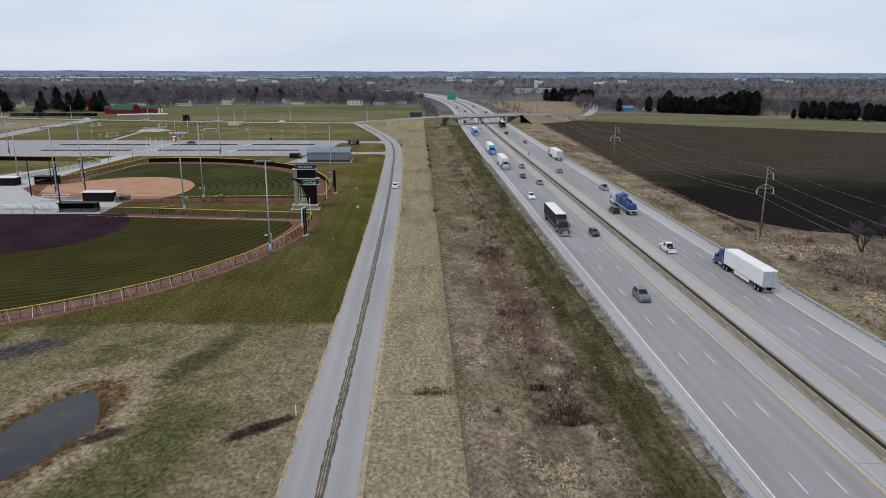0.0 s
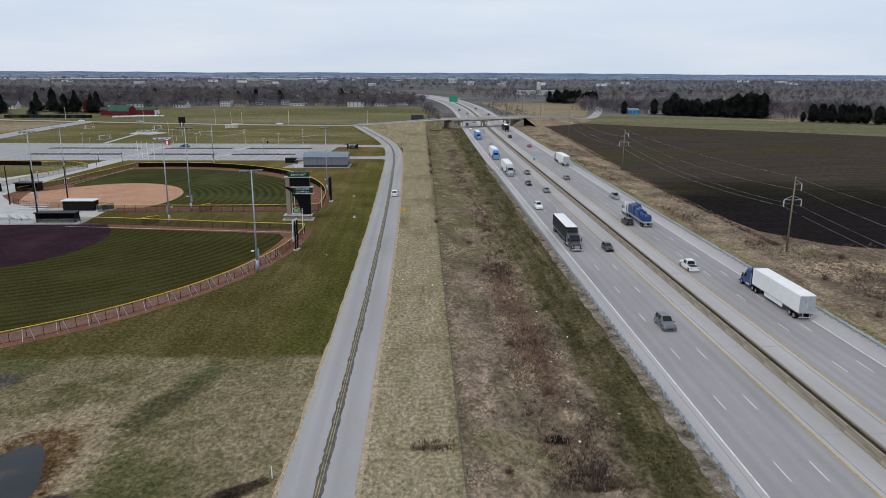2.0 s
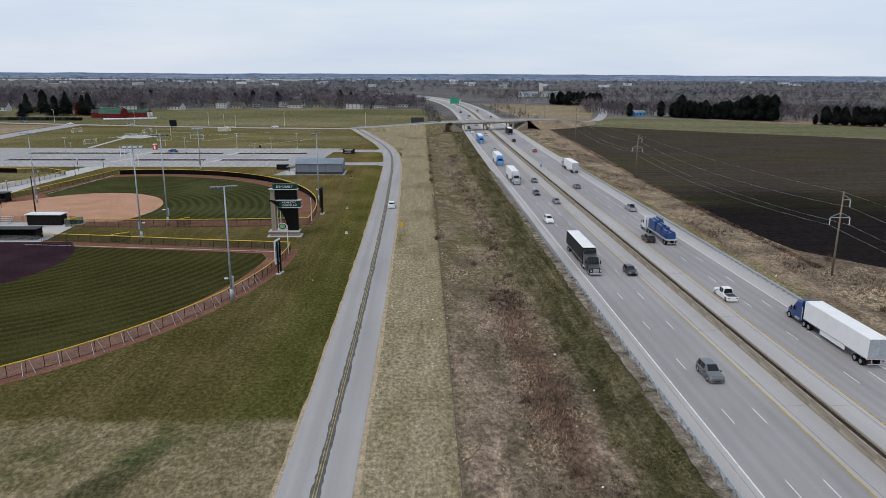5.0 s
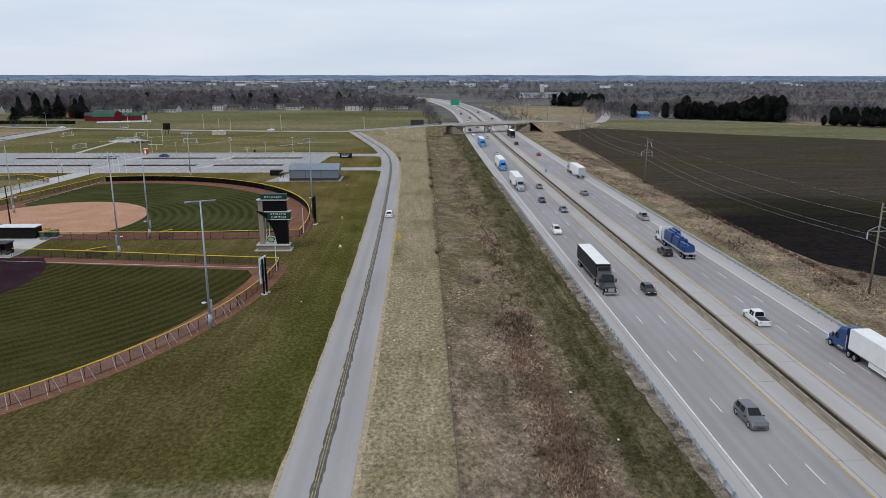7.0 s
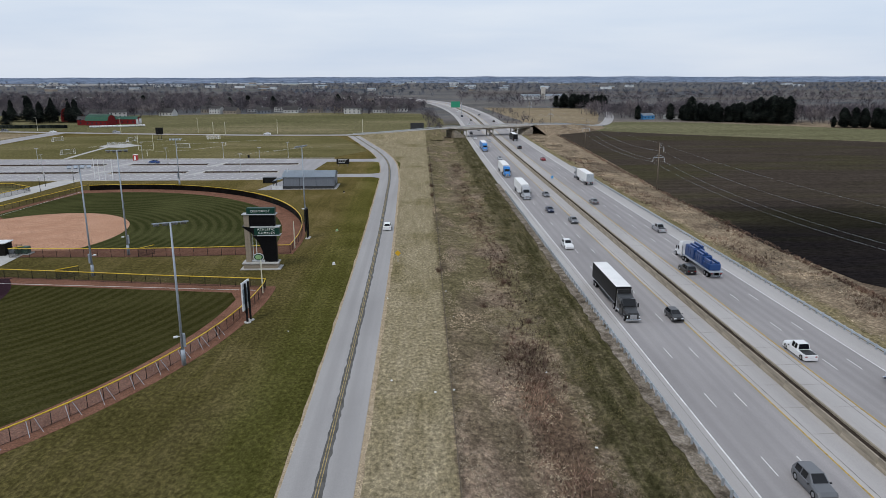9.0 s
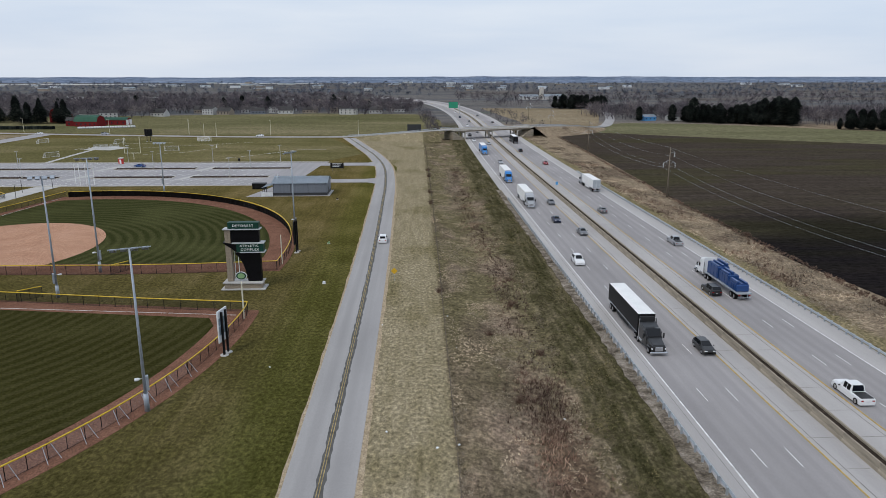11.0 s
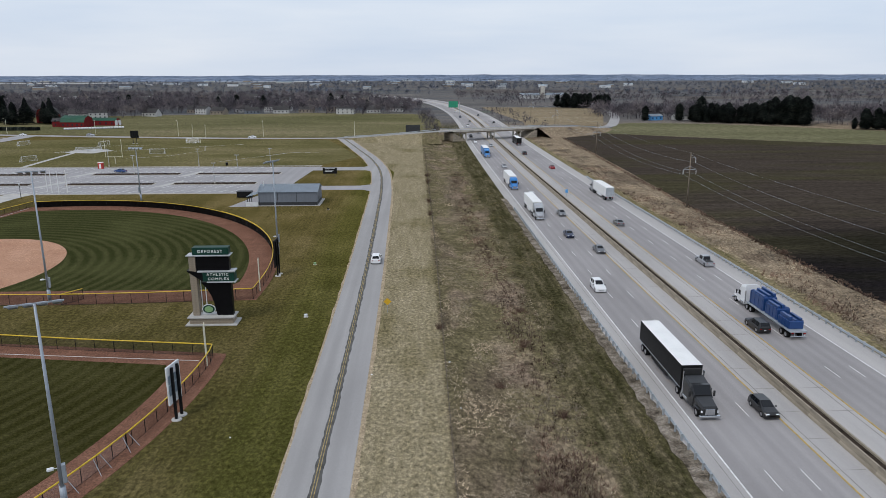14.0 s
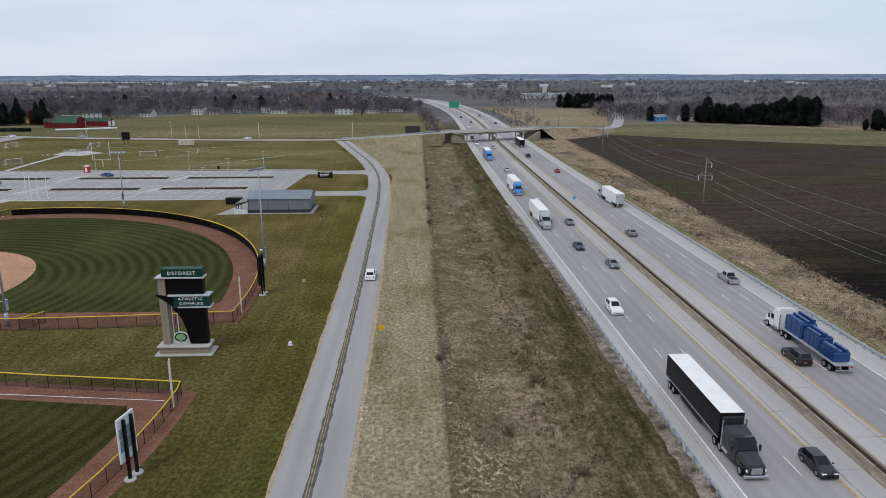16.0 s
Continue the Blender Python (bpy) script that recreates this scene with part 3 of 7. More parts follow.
def build_ground():
    xs = axis([(-4500, -500, 400), (-500, -60, 44), (-60, -15, 1.5), (-15, 3, 6), (3, 27.5, 0.8), (27.5, 65, 12), (65, 95, 1.5), (95, 500, 45), (500, 4500, 400)])
    ys = axis([(-300, 30, 30), (30, 130, 0.8), (130, 250, 1.5), (250, 440, 5), (440, 900, 46), (900, 4900, 250)])
    v = [(x, north(y), ground_height(x, y)) for y in ys for x in xs]
    w = len(xs)
    f = [(j * w + i, j * w + i + 1, j * w + w + i + 1, j * w + w + i) for j in range(len(ys) - 1) for i in range(w - 1)]
    me = bpy.data.meshes.new("ground")
    me.from_pydata(v, [], f)
    me.polygons.foreach_set("use_smooth", [True] * len(f))
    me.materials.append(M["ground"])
    return tagged(new("ground", me), "patchy early-spring grassland, straw verge and brown ditch", "ground", kind="structure")


build_ground()

# ---- roads ----
HW = spline([(45.4, -120, 0), (45.35, 50, 0), (45.3, 130, 0), (45.2, 200, 0), (45.2, 280, 0), (45.5, 350, 0), (46.5, 430, 0), (49, 510, 0), (49, 620, 0), (43.5, 730, 0), (32, 835, 0), (12, 925, 0), (-20, 1010, 0), (-80, 1120, 0)], 6)
setting("highway_bed", ribbon(HW, -17.5, 19.0, 0.03, 0.5), M["shoulder"], "pale concrete highway with broad shoulders", "road")
setting("southbound_lanes", ribbon(HW, -14.5, -4.2, 0.045, 0.05), M["lanes"], "worn grey concrete lanes with darker wheel tracks", "road")
setting("northbound_lanes", ribbon(HW, 5.4, 15.1, 0.045, 0.05), M["lanes"], "worn grey concrete lanes with darker wheel tracks", "road")
for off, mat, lab in ((-14.5, "white_line", "white edge line"), (-4.25, "yellow_line", "yellow edge line"), (5.45, "yellow_line", "yellow edge line"), (15.1, "white_line", "white edge line")):
    setting("edge_line", ribbon(HW, off - 0.09, off + 0.09, 0.055, 0.02), M[mat], lab + " painted along the highway", "road marking")

SERVICE_LINE = [(-10.4, -80, 0), (-10.4, 40, 0), (-10.2, 70, 0), (-9.95, 110, 0), (-10.15, 170, 0), (-11.1, 230, 0), (-12.0, 266, 0), (-14.6, 303, 0), (-20.8, 338, 0), (-28.8, 369, 0), (-37, 400, 0), (-44, 425, 0.2)]
SERVICE = spline(SERVICE_LINE, 3)
rng = random.Random(4)
setting("gravel_edge", ribbon(SERVICE, -3.9, 4.1, 0.02, 0.3, 0.12, rng), M["gravel"], "tan gravel edges of the service road", "road")
setting("service_road", ribbon(SERVICE, -3.5, 3.5, 0.05, 0.3), M["asphalt"], "two-lane grey asphalt service road", "road")
rng = random.Random(5)
setting("crack_seal", ribbon(spline(SERVICE_LINE, 0.9), -0.34, 0.56, 0.056, 0.01, 0.10, rng), M["seal"], "dark ragged band of crack seal along the centre", "road marking")
for off in (-0.08, 0.18):
    setting("centre_line", ribbon(SERVICE, off - 0.045, off + 0.045, 0.064, 0.01), M["faded_yellow"], "faded yellow centre line of the service road", "road marking")

CROSS = spline([(-900, 560, 0), (-420, 486, 0), (-300, 462, 0), (-250, 452, 0), (-190, 441, 0), (-120, 430, 0), (-80, 427, 0), (-45, 425, 0.3), (-20, 415, 2.6), (0, 408.5, 4.7), (19, 410.5, 5.8), (45, 420, 5.8), (72, 431, 5.8), (100, 447, 4.6), (122, 466, 2.0), (138, 492, 0.4), (152, 520, 0), (180, 600, 0), (216, 735, 0), (260, 900, 0)], 5)
for p in CROSS:
    p.z = max(p.z, 0.0)
WEST = spline([(-236, 300, 0), (-240, 345, 0), (-245, 395, 0), (-246, 450, 0)], 6)
setting("west_street", ribbon(WEST, -6.5, 6.5, 0.045, 0.3), M["lot"], "broad pale street west of the soccer fields", "road")
setting("west_field", slab([(-420, 330), (-249, 335), (-254, 395), (-254, 443), (-420, 470)], 0.02), M["stubble"], "tan bare lot west of the street", "field")
setting("county_road", ribbon(CROSS, -4.0, 4.0, 0.06, 0.35), M["asphalt"], "grey asphalt county road rising to the overpass", "road")

# ---- fields and lots ----
setting("ploughed_field", slab([(420, 90), (180, 118), (110, 128), (92, 134), (82, 146), (78.5, 171), (80, 228), (84, 290), (87, 350), (90, 430), (97, 463), (150, 432), (200, 404), (248, 382), (293, 356), (420, 295)], 0.03), M["plough"], "dark brown ploughed field, damp and blackish in front", "field")
setting("green_crop", slab([(98, 463.5), (150, 433), (200, 405), (248, 383), (293, 357), (520, 240), (640, 260), (420, 395), (348, 430), (300, 466), (228, 514), (170, 528), (150, 515), (128, 474)], 0.025), M["winter_wheat"], "pale green winter crop", "field")
setting("stubble_field", slab([(78, 470), (112, 462), (140, 505), (170, 600), (206, 735), (75, 748), (80, 640), (86, 540)], 0.025), M["stubble"], "tan stubble field beyond the overpass", "field")
setting("pasture", slab([(-520, 505), (-300, 470), (-190, 449), (-120, 438), (-60, 436), (-30, 428), (8, 425), (18, 470), (20, 560), (8, 640), (-100, 660), (-200, 640), (-330, 620), (-520, 640)], 0.02), M["pasture"], "fenced green and tan pasture", "field")
setting("sports_turf", slab([(-229, 319), (-42, 319), (-27, 345), (-40, 385), (-52, 417), (-120, 422), (-190, 432), (-238, 420), (-232, 345), (-229, 319)], 0.02), M["sportsturf"], "mown soccer fields", "sports field")
setting("parking_lot", slab([(-260, 261), (-56, 260.5), (-45, 264.5), (-42, 305), (-40, 316.5), (-260, 318.5)], 0.03), M["lot"], "pale grey parking lot with white stall lines", "parking lot")
for y0, y1, xe in ((265.8, 272.6, -14.5), (306.5, 314.5, -17)):
    setting("driveway", slab([(-46, y0), (xe - 4, y0 - 0.3), (xe, y0 - 3.5), (xe - 0.5 - (y1 - 290) * 0.08, y1 + 3.5), (xe - 5, y1 + 0.2), (-46, y1)], 0.035), M["lot"], "pale grey driveway", "driveway")
setting("plaza", slab([(-160, 150), (-86, 152.6), (-85.5, 155.6), (-86.5, 172), (-105, 172), (-118, 177.5), (-128, 188), (-129.5, 222), (-126, 258), (-124, 263), (-133, 263), (-139, 234), (-150, 215), (-165, 190)], 0.046), M["plaza"], "pale concrete plaza and walk between the ball fields", "pavement")

H1, R1, A1 = (-93.8, 143.9), 65.6, 2.7
setting("warning_track", slab([(-26.9, 147.6), *arc(*H1, R1 + 1.6, A1 - 0.5, -105, 48), (-140, 88), (-140, 156.5), (-90, 155.6)], 0.03), M["track"], "red-brown warning track round the near ball field", "warning track")
setting("outfield", slab([(-88, 151.4), (-34.0, 144.6), *arc(*H1, R1 - 4.0, A1 - 5, -105, 48), (-130, 95), (-140, 150.5)], 0.05), M["outfield1"], "dark green outfield mown in rings", "sports field")
setting("infield_cover", slab([*arc(-93.2, 138.4, 20.6, 44, -110, 30), (-140, 119), (-140, 153.5), (-78.4, 153.5)], 0.07), M["purple"], "dark purple-brown infield", "sports field")
H2 = (-97.5, 174.5)
setting("far_warning_track", slab([(-130, 167.6), (-60, 166.6), (-28.0, 167.6), *arc(*H2, 69.8, 0, 104, 48), (-116.5, 232), (-121, 208), (-129, 187)], 0.03), M["track"], "red-brown warning track round the far ball field", "warning track")
setting("far_outfield", slab([(-82, 173.2), (-36, 172.8), *arc(*H2, 64.0, 2, 103, 48), (-114, 228), (-118.5, 207), (-100, 190)], 0.05), M["outfield2"], "green outfield mown in bold rings", "sports field")
setting("infield", slab([*arc(-97, 185, 23.2, -30, 150, 36), (-123, 193), (-117, 178), (-108, 171.8), (-78, 171.8)], 0.07), M["clay"], "smooth tan clay infield", "sports field")
setting("third_outfield", slab([(-240, 190), (-142, 192), (-137, 217), (-131, 240), (-143, 252), (-175, 247), (-240, 240)], 0.02), M["sportsturf"], "green turf of a third ball field", "sports field")

# ---- highway fittings ----
def rib_at(y):
    """Centre of the highway at y."""
    for a, b in zip(HW, HW[1:]):
        if a.y <= y <= b.y:
            return a.lerp(b, (y - a.y) / (b.y - a.y)).x
    return HW[-1].x


DASHES = ((-11.15, 32.25), (-7.5, 32.25), (9.1, 27.55), (12.45, 27.55))


def marks():
    bm = bmesh.new()
    box(bm, -0.055, 0.055, -1.7, 1.78, 0, 0.012)
    me = mesh_of(bm, M["white_line"], "dash")
    for off, y0 in DASHES:
        t = tagged(new("lane_line"), "broken white lane line on concrete", "road marking", "lane lines", "structure")
        y = y0
        while y < 690:
            shared("dash", me, t, Matrix.Translation((rib_at(y) + off, y, 0.047)))
            y += 14.5
    joints = bmesh.new()
    r = random.Random(2)
    y = 40.0
    while y < 510:
        for a, b in ((-4.15, -1.0), (1.1, 5.35)):
            w = r.uniform(0.015, 0.04)
            if r.random() < 0.75:
                box(joints, rib_at(y) + a, rib_at(y) + b, y - w, y + w, 0.02, 0.034, Matrix.Rotation(0.0, 4, "Z"))
        y += 6.1
    link("shoulder_joints", joints, M["joint"])["kind"] = "structure"
    for off, w in ((-3.55, 0.05), (-15.2, 0.03), (4.7, 0.05)):
        setting("long_joint", ribbon(HW[:110], off - w, off + w, 0.036, 0.01), M["joint"], "grey lengthwise joint in the concrete", "road joint")


marks()


def median_barrier():
    t = thing("median_barrier", Matrix.Translation((45.8, 30, 0)), "double tan concrete median wall with dark soil between", "barrier", kind="structure")
    prof = [(-0.32, 0), (-0.26, 0.25), (-0.14, 0.4), (-0.10, 1.05), (0.10, 1.05), (0.14, 0.4), (0.18, 0)]
    bm = bmesh.new()
    for sgn, x in ((1, -0.5), (-1, 0.5)):
        a = [bm.verts.new((x + sgn * px, 0, z)) for px, z in prof]
        b = [bm.verts.new((x + sgn * px, 5.985, z)) for px, z in prof]
        for i in range(len(prof) - 1):
            bm.faces.new((a[i], a[i + 1], b[i + 1], b[i]) if sgn < 0 else (a[i], b[i], b[i + 1], a[i + 1]))
        bm.faces.new(a if sgn > 0 else list(reversed(a)))
        bm.faces.new(b if sgn < 0 else list(reversed(b)))
    me = mesh_of(bm, M["barrier"], "wall_segment")
    y = -78.0
    while y < 846:
        x0, x1 = rib_at(y + 40.82), rib_at(y + 46.82)
        shared("wall_segment", me, t, Matrix.Translation((x0 - 45.8, y, 0)) @ Matrix.Rotation(-math.atan2(x1 - x0, 6), 4, "Z"))
        y += 6.0
    inner = ribbon(HW[:170], -0.38, 0.38, 0.84, 0.3)
    setting("median_soil", inner, M["soil"], "dark soil filling the median wall", "soil")
    # reflectors and a small blue marker
    bm = bmesh.new()
    box(bm, -0.4, 0.4, -0.03, 0.03, 1.6, 2.6, bevel=0.01)
    k = thing("marker_sign", Matrix.Translation((46.2, 246, 0.8)), "small pale blue sign on a post in the median", "sign")
    part("panel", bm, M["signblue"], k)
    bm = bmesh.new()
    rod(bm, (0, 0.05, 0), (0, 0.05, 2.2), 0.04)
    part("post", bm, M["galv"], k)


median_barrier()


def guard_rail(x, y0, y1, face):
    t = thing("guard_rail", Matrix.Translation((x, y0, 0)), "galvanised steel guard rail on short posts", "guard rail", "highway guard rails", "structure")
    y0, y1 = north(y0), north(y1)
    n = int((y1 - y0) / 1.9)
    bm = bmesh.new()
    prof = [(0.0, 0.46), (0.10, 0.53), (0.0, 0.62), (0.0, 0.66), (0.10, 0.75), (0.0, 0.83)]
    prev = None
    for i in range(n // 4 + 1):
        y = i * 7.6
        xo = rib_at(y + y0) - 45.8
        row = [bm.verts.new((xo + face * (px + 0.10), y, z)) for px, z in prof] + [bm.verts.new((xo + face * (px + 0.08), y, z)) for px, z in reversed(prof)]
        if prev:
            for a in range(len(row)):
                b = (a + 1) % len(row)
                bm.faces.new((prev[a], row[a], row[b], prev[b]))
        prev = row
    part("rail", bm, M["galv"], t)
    bm = bmesh.new()
    box(bm, -0.10, 0.10, -0.09, 0.09, -0.5, 0.86)
    box(bm, 0.02 * face, face * 0.12, -0.08, 0.08, 0.42, 0.76)
    me = mesh_of(bm, M["galv"], "post")
    for i in range(n):
        shared("post", me, t, Matrix.Translation((rib_at(y0 + i * 1.9) - 45.8, i * 1.9, 0)))
    return t


guard_rail(28.6, 20, 236, 1)
guard_rail(64.4, 20, 286, -1)
rng = random.Random(8)
setting("rail_stone", ribbon([Vector((rib_at(y) - 17.9, y, 0)) for y in np.arange(-68, 305, 2.0)], -0.9, 0.9, 0.035, 0.4, 0.28, rng), M["railstone"], "grey crushed stone under the guard rail", "gravel")


# ---- overpass ----
def overpass():
    t = thing("overpass", Matrix.Translation((45, 420, 0)) @ Matrix.Rotation(math.atan2(24.6, 53), 4, "Z"), "pale concrete road bridge on three piers over the highway", "bridge")
    L0, L1 = -28.8, 29.3
    bm = bmesh.new()
    box(bm, L0, L1, -5.2, 5.2, 5.30, 5.78, bevel=0.03)
    part("deck", bm, M["concrete"], t)
    for y in (-4.2, -1.4, 1.4, 4.2):
        bm = bmesh.new()
        box(bm, L0 + 1, L1 - 1, y - 0.25, y + 0.25, 4.45, 5.297)
        part("girder", bm, M["barrier"], t)
    for y in (-5.0, 5.0):
        bm = bmesh.new()
        box(bm, L0 - 3, L1 + 3, y - 0.18, y + 0.18, 5.784, 6.35, bevel=0.03)
        p = part("parapet", bm, M["concrete"], t)
        bm = bmesh.new()
        box(bm, L0 - 3, L1 + 3, y - 0.06, y + 0.06, 6.75, 6.87)
        part("hand_rail", bm, M["galv"], p)
        bm = bmesh.new()
        box(bm, -0.06, 0.06, -0.06, 0.06, 0, 0.4)
        me = mesh_of(bm, M["galv"], "rail_post")
        for i in range(25):
            shared("rail_post", me, p, Matrix.Translation((L0 - 2 + i * 2.5, y, 6.352)))
    for x in (-19.5, -0.3, 18.1):
        bm = bmesh.new()
        box(bm, x - 0.45, x + 0.45, -4.9, 4.9, 3.75, 4.447, bevel=0.05)
        for y in (-4.0, 0, 4.0):
            rod(bm, (x, y, 0), (x, y, 3.8), 0.45, n=12)
        part("pier", bm, M["concrete"], t)
    for x, s in ((L0 + 1.5, -1), (L1 - 1.5, 1)):
        bm = bmesh.new()
        v = [bm.verts.new(q) for q in ((x - s * 7, -5.6, 0.02), (x - s * 7, 5.6, 0.02), (x, 5.6, 4.4), (x, -5.6, 4.4), (x + s * 1.5, -5.6, 0.02), (x + s * 1.5, 5.6, 0.02), (x + s * 1.5, -5.6, 4.4), (x + s * 1.5, 5.6, 4.4))]
        for f in ((0, 1, 2, 3), (3, 2, 7, 6), (6, 7, 5, 4), (0, 3, 6, 4), (1, 5, 7, 2)):
            bm.faces.new([v[i] for i in f])
        part("abutment_slope", bm, M["barrier"], t)


overpass()


def embankment(a, b, hard):
    """Earth bank under the rising county road."""
    line = [p for p in CROSS if a <= p.x <= b]
    ns = normals(line)
    bm = bmesh.new()
    prev = None
    for p, n in zip(line, ns):
        h = max(0.05, p.z)
        row = [bm.verts.new(q) for q in (p - n * (5.2 + h * 2.3) - Vector((0, 0, h + 0.1)), p - n * 5.0 - Vector((0, 0, 0.05)), p + n * 5.0 - Vector((0, 0, 0.05)), p + n * (5.2 + h * 2.3) - Vector((0, 0, h + 0.1)))]
        if prev:
            for i in range(3):
                bm.faces.new((prev[i], row[i], row[i + 1], prev[i + 1]))
        prev = row
    end = line[-1] if hard > 0 else line[0]
    k = prev if hard > 0 else None
    if k:
        bm.faces.new(k)
    bmesh.ops.recalc_face_normals(bm, faces=bm.faces)
    setting("embankment", bm, M["ground"], "grassy bank carrying the county road", "embankment")
    for s in (-4.4, 4.4):
        t = thing("guard_rail", None, "steel guard rail beside the county road", "guard rail", "county road guard rails", "structure")
        bm = ribbon([p + n * s + Vector((0, 0, 0.5)) for p, n in zip(line, ns)], -0.04, 0.04, 0.32, 0.0)
        part("rail", bm, M["galv"], t)
        bm = bmesh.new()
        box(bm, -0.07, 0.07, -0.07, 0.07, 0, 0.82)
        me = mesh_of(bm, M["galv"], "post")
        for p, n in zip(line, ns):
            shared("post", me, t, Matrix.Translation(p + n * s))


embankment(-48, 18, 1)
embankment(72, 130, -1)


# ---- utility line ----
def utility_pole(m, h):
    t = thing("utility_pole", m, "weathered wooden utility pole with steel brackets", "utility pole", "utility poles")
    bm = bmesh.new()
    rod(bm, (0, 0, -0.3), (0, 0, h), 0.21, 0.13, 10)
    part("pole", bm, M["wood"], t, smooth=True)
    for z, xs in ((h - 1.6, (1.5,)), (h - 5.0, (-1.9, 1.9))):
        bm = bmesh.new()
        for x in xs:
            rod(bm, (0, 0, z), (x, 0, z + 0.1), 0.06, n=6)
            rod(bm, (0, 0, z + 1.0), (x, 0, z + 0.12), 0.04, n=6)
        arm = part("bracket", bm, M["galv"], t)
        for x in xs:
            bm = bmesh.new()
            for k in range(6):
                rod(bm, (x, 0, z - 0.1 - k * 0.22), (x, 0, z - 0.27 - k * 0.22), 0.13, 0.07, 8)
            part("insulator", bm, M["signback"], arm)
    return t


UP = [(79.5, 28, 15.5), (78.6, 129.4, 16.3), (79.6, 236.6, 15.8), (85.5, 345, 15.8), (91.5, 455, 15.8), (97, 565, 15.8)]
for x, y, h in UP:
    utility_pole(Matrix.Translation((x, y, 0)), h)
wires = []
for (xa, ya, ha), (xb, yb, hb) in zip(UP, UP[1:]):
    for ox, dz in ((1.5, -2.95), (-1.9, -6.35), (1.9, -6.35), (0, -0.1)):
        bm = bmesh.new()
        pts = [Vector((xa + (xb - xa) * u + ox, north(ya + (yb - ya) * u), ha + (hb - ha) * u + dz - 2.2 * 4 * u * (1 - u) * (0.5 if ox == 0 else 1))) for u in [i / 14 for i in range(15)]]
        tube(bm, pts, 0.014 if ox else 0.009, 4)
        tagged(link("power_cable", bm, M["galv"]), "grey power cable strung between utility poles", "cable", "power cables")


# ---- field fence along the ditch, service road furniture ----
def wire_fence():
    t = thing("wire_fence", Matrix.Translation((3.3, 40, 0)), "low rusty wire fence on thin posts along the ditch", "fence")
    fx = lambda y: 3.3 + 0.9 * smooth((y - 77) / 216) - 3.3
    bm = bmesh.new()
    rod(bm, (0, 0, -0.2), (0, 0, 1.25), 0.045, 0.04, 6)
    me = mesh_of(bm, M["wood"], "post")
    n = 132
    r = random.Random(3)
    for i in range(n):
        shared("post", me, t, Matrix.Translation((fx(52.8 + i * 3.0), i * 3.0, 0)) @ Matrix.Rotation(r.uniform(-0.06, 0.06), 4, "Y"))
    for z in (0.25, 0.6, 0.95, 1.18):
        bm = bmesh.new()
        tube(bm, [(fx(52.8 + i * 3.0), i * 3.0, z) for i in range(n)], 0.008, 3)
        part("wire", bm, M["wood"], t)
    bm = bmesh.new()
    lo, hi = [bm.verts.new((fx(52.8 + i * 3.0), i * 3.0, 0.03)) for i in range(n)], [bm.verts.new((fx(52.8 + i * 3.0), i * 3.0, 1.1)) for i in range(n)]
    for i in range(n - 1):
        bm.faces.new((lo[i], lo[i + 1], hi[i + 1], hi[i]))
    part("woven_wire", bm, M["chain"], t)


wire_fence()


def warning_sign():
    t = thing("warning_sign", Matrix.Translation((-4.9, 161.3, 0)), "yellow diamond warning sign beside the service road", "road sign")
    bm = bmesh.new()
    box(bm, -0.45, 0.45, -0.02, 0.02, -0.45, 0.45, Matrix.Translation((0, 0, 1.9)) @ Matrix.Rotation(radians(45), 4, "Y"), 0.01)
    part("panel", bm, M["amber"], t)
    bm = bmesh.new()
    rod(bm, (0, 0.05, 0), (0, 0.05, 2.3), 0.04)
    part("post", bm, M["galv"], t)


warning_sign()


def entrance_sign(name, m, w, h, z, label, mat="black"):
    t = thing(name, m, label, "sign")
    bm = bmesh.new()
    box(bm, -w / 2, w / 2, -0.15, 0.15, z, z + h, bevel=0.03)
    part("panel", bm, M[mat], t)
    for x in (-w * 0.36, w * 0.36):
        bm = bmesh.new()
        box(bm, x - 0.12, x + 0.12, -0.1, 0.1, 0, z + 0.1)
        part("post", bm, M["wood"], t)
    return t


e = entrance_sign("entrance_sign", Matrix.Translation((-33, 292.5, 0)), 5.4, 2.3, 1.0, "black entrance sign on two posts by the driveway")
bm = bmesh.new()
for k in range(3):
    box(bm, -1.9, 1.9 - 0.5 * k, -0.165, -0.152, 2.8 - k * 0.55, 3.0 - k * 0.55)
part("writing_bars", bm, M["signback"], e)
entrance_sign("highway_sign", Matrix.Translation((-2.0, 440, 0)), 9.0, 4.4, 2.2, "large dark road sign seen from behind", "sidingdark")
g = thing("overhead_sign", Matrix.Translation((36, 640, 0)), "green overhead highway sign on a steel mast", "road sign")
bm = bmesh.new()
box(bm, -4.5, 4.5, -0.15, 0.15, 6, 12, bevel=0.05)
part("panel", bm, M["signgreen"], g)
bm = bmesh.new()
rod(bm, (6, 0.3, 0), (6, 0.3, 11), 0.3)
rod(bm, (6, 0.3, 9), (-4, 0.3, 9), 0.2)
part("mast", bm, M["galv"], g)

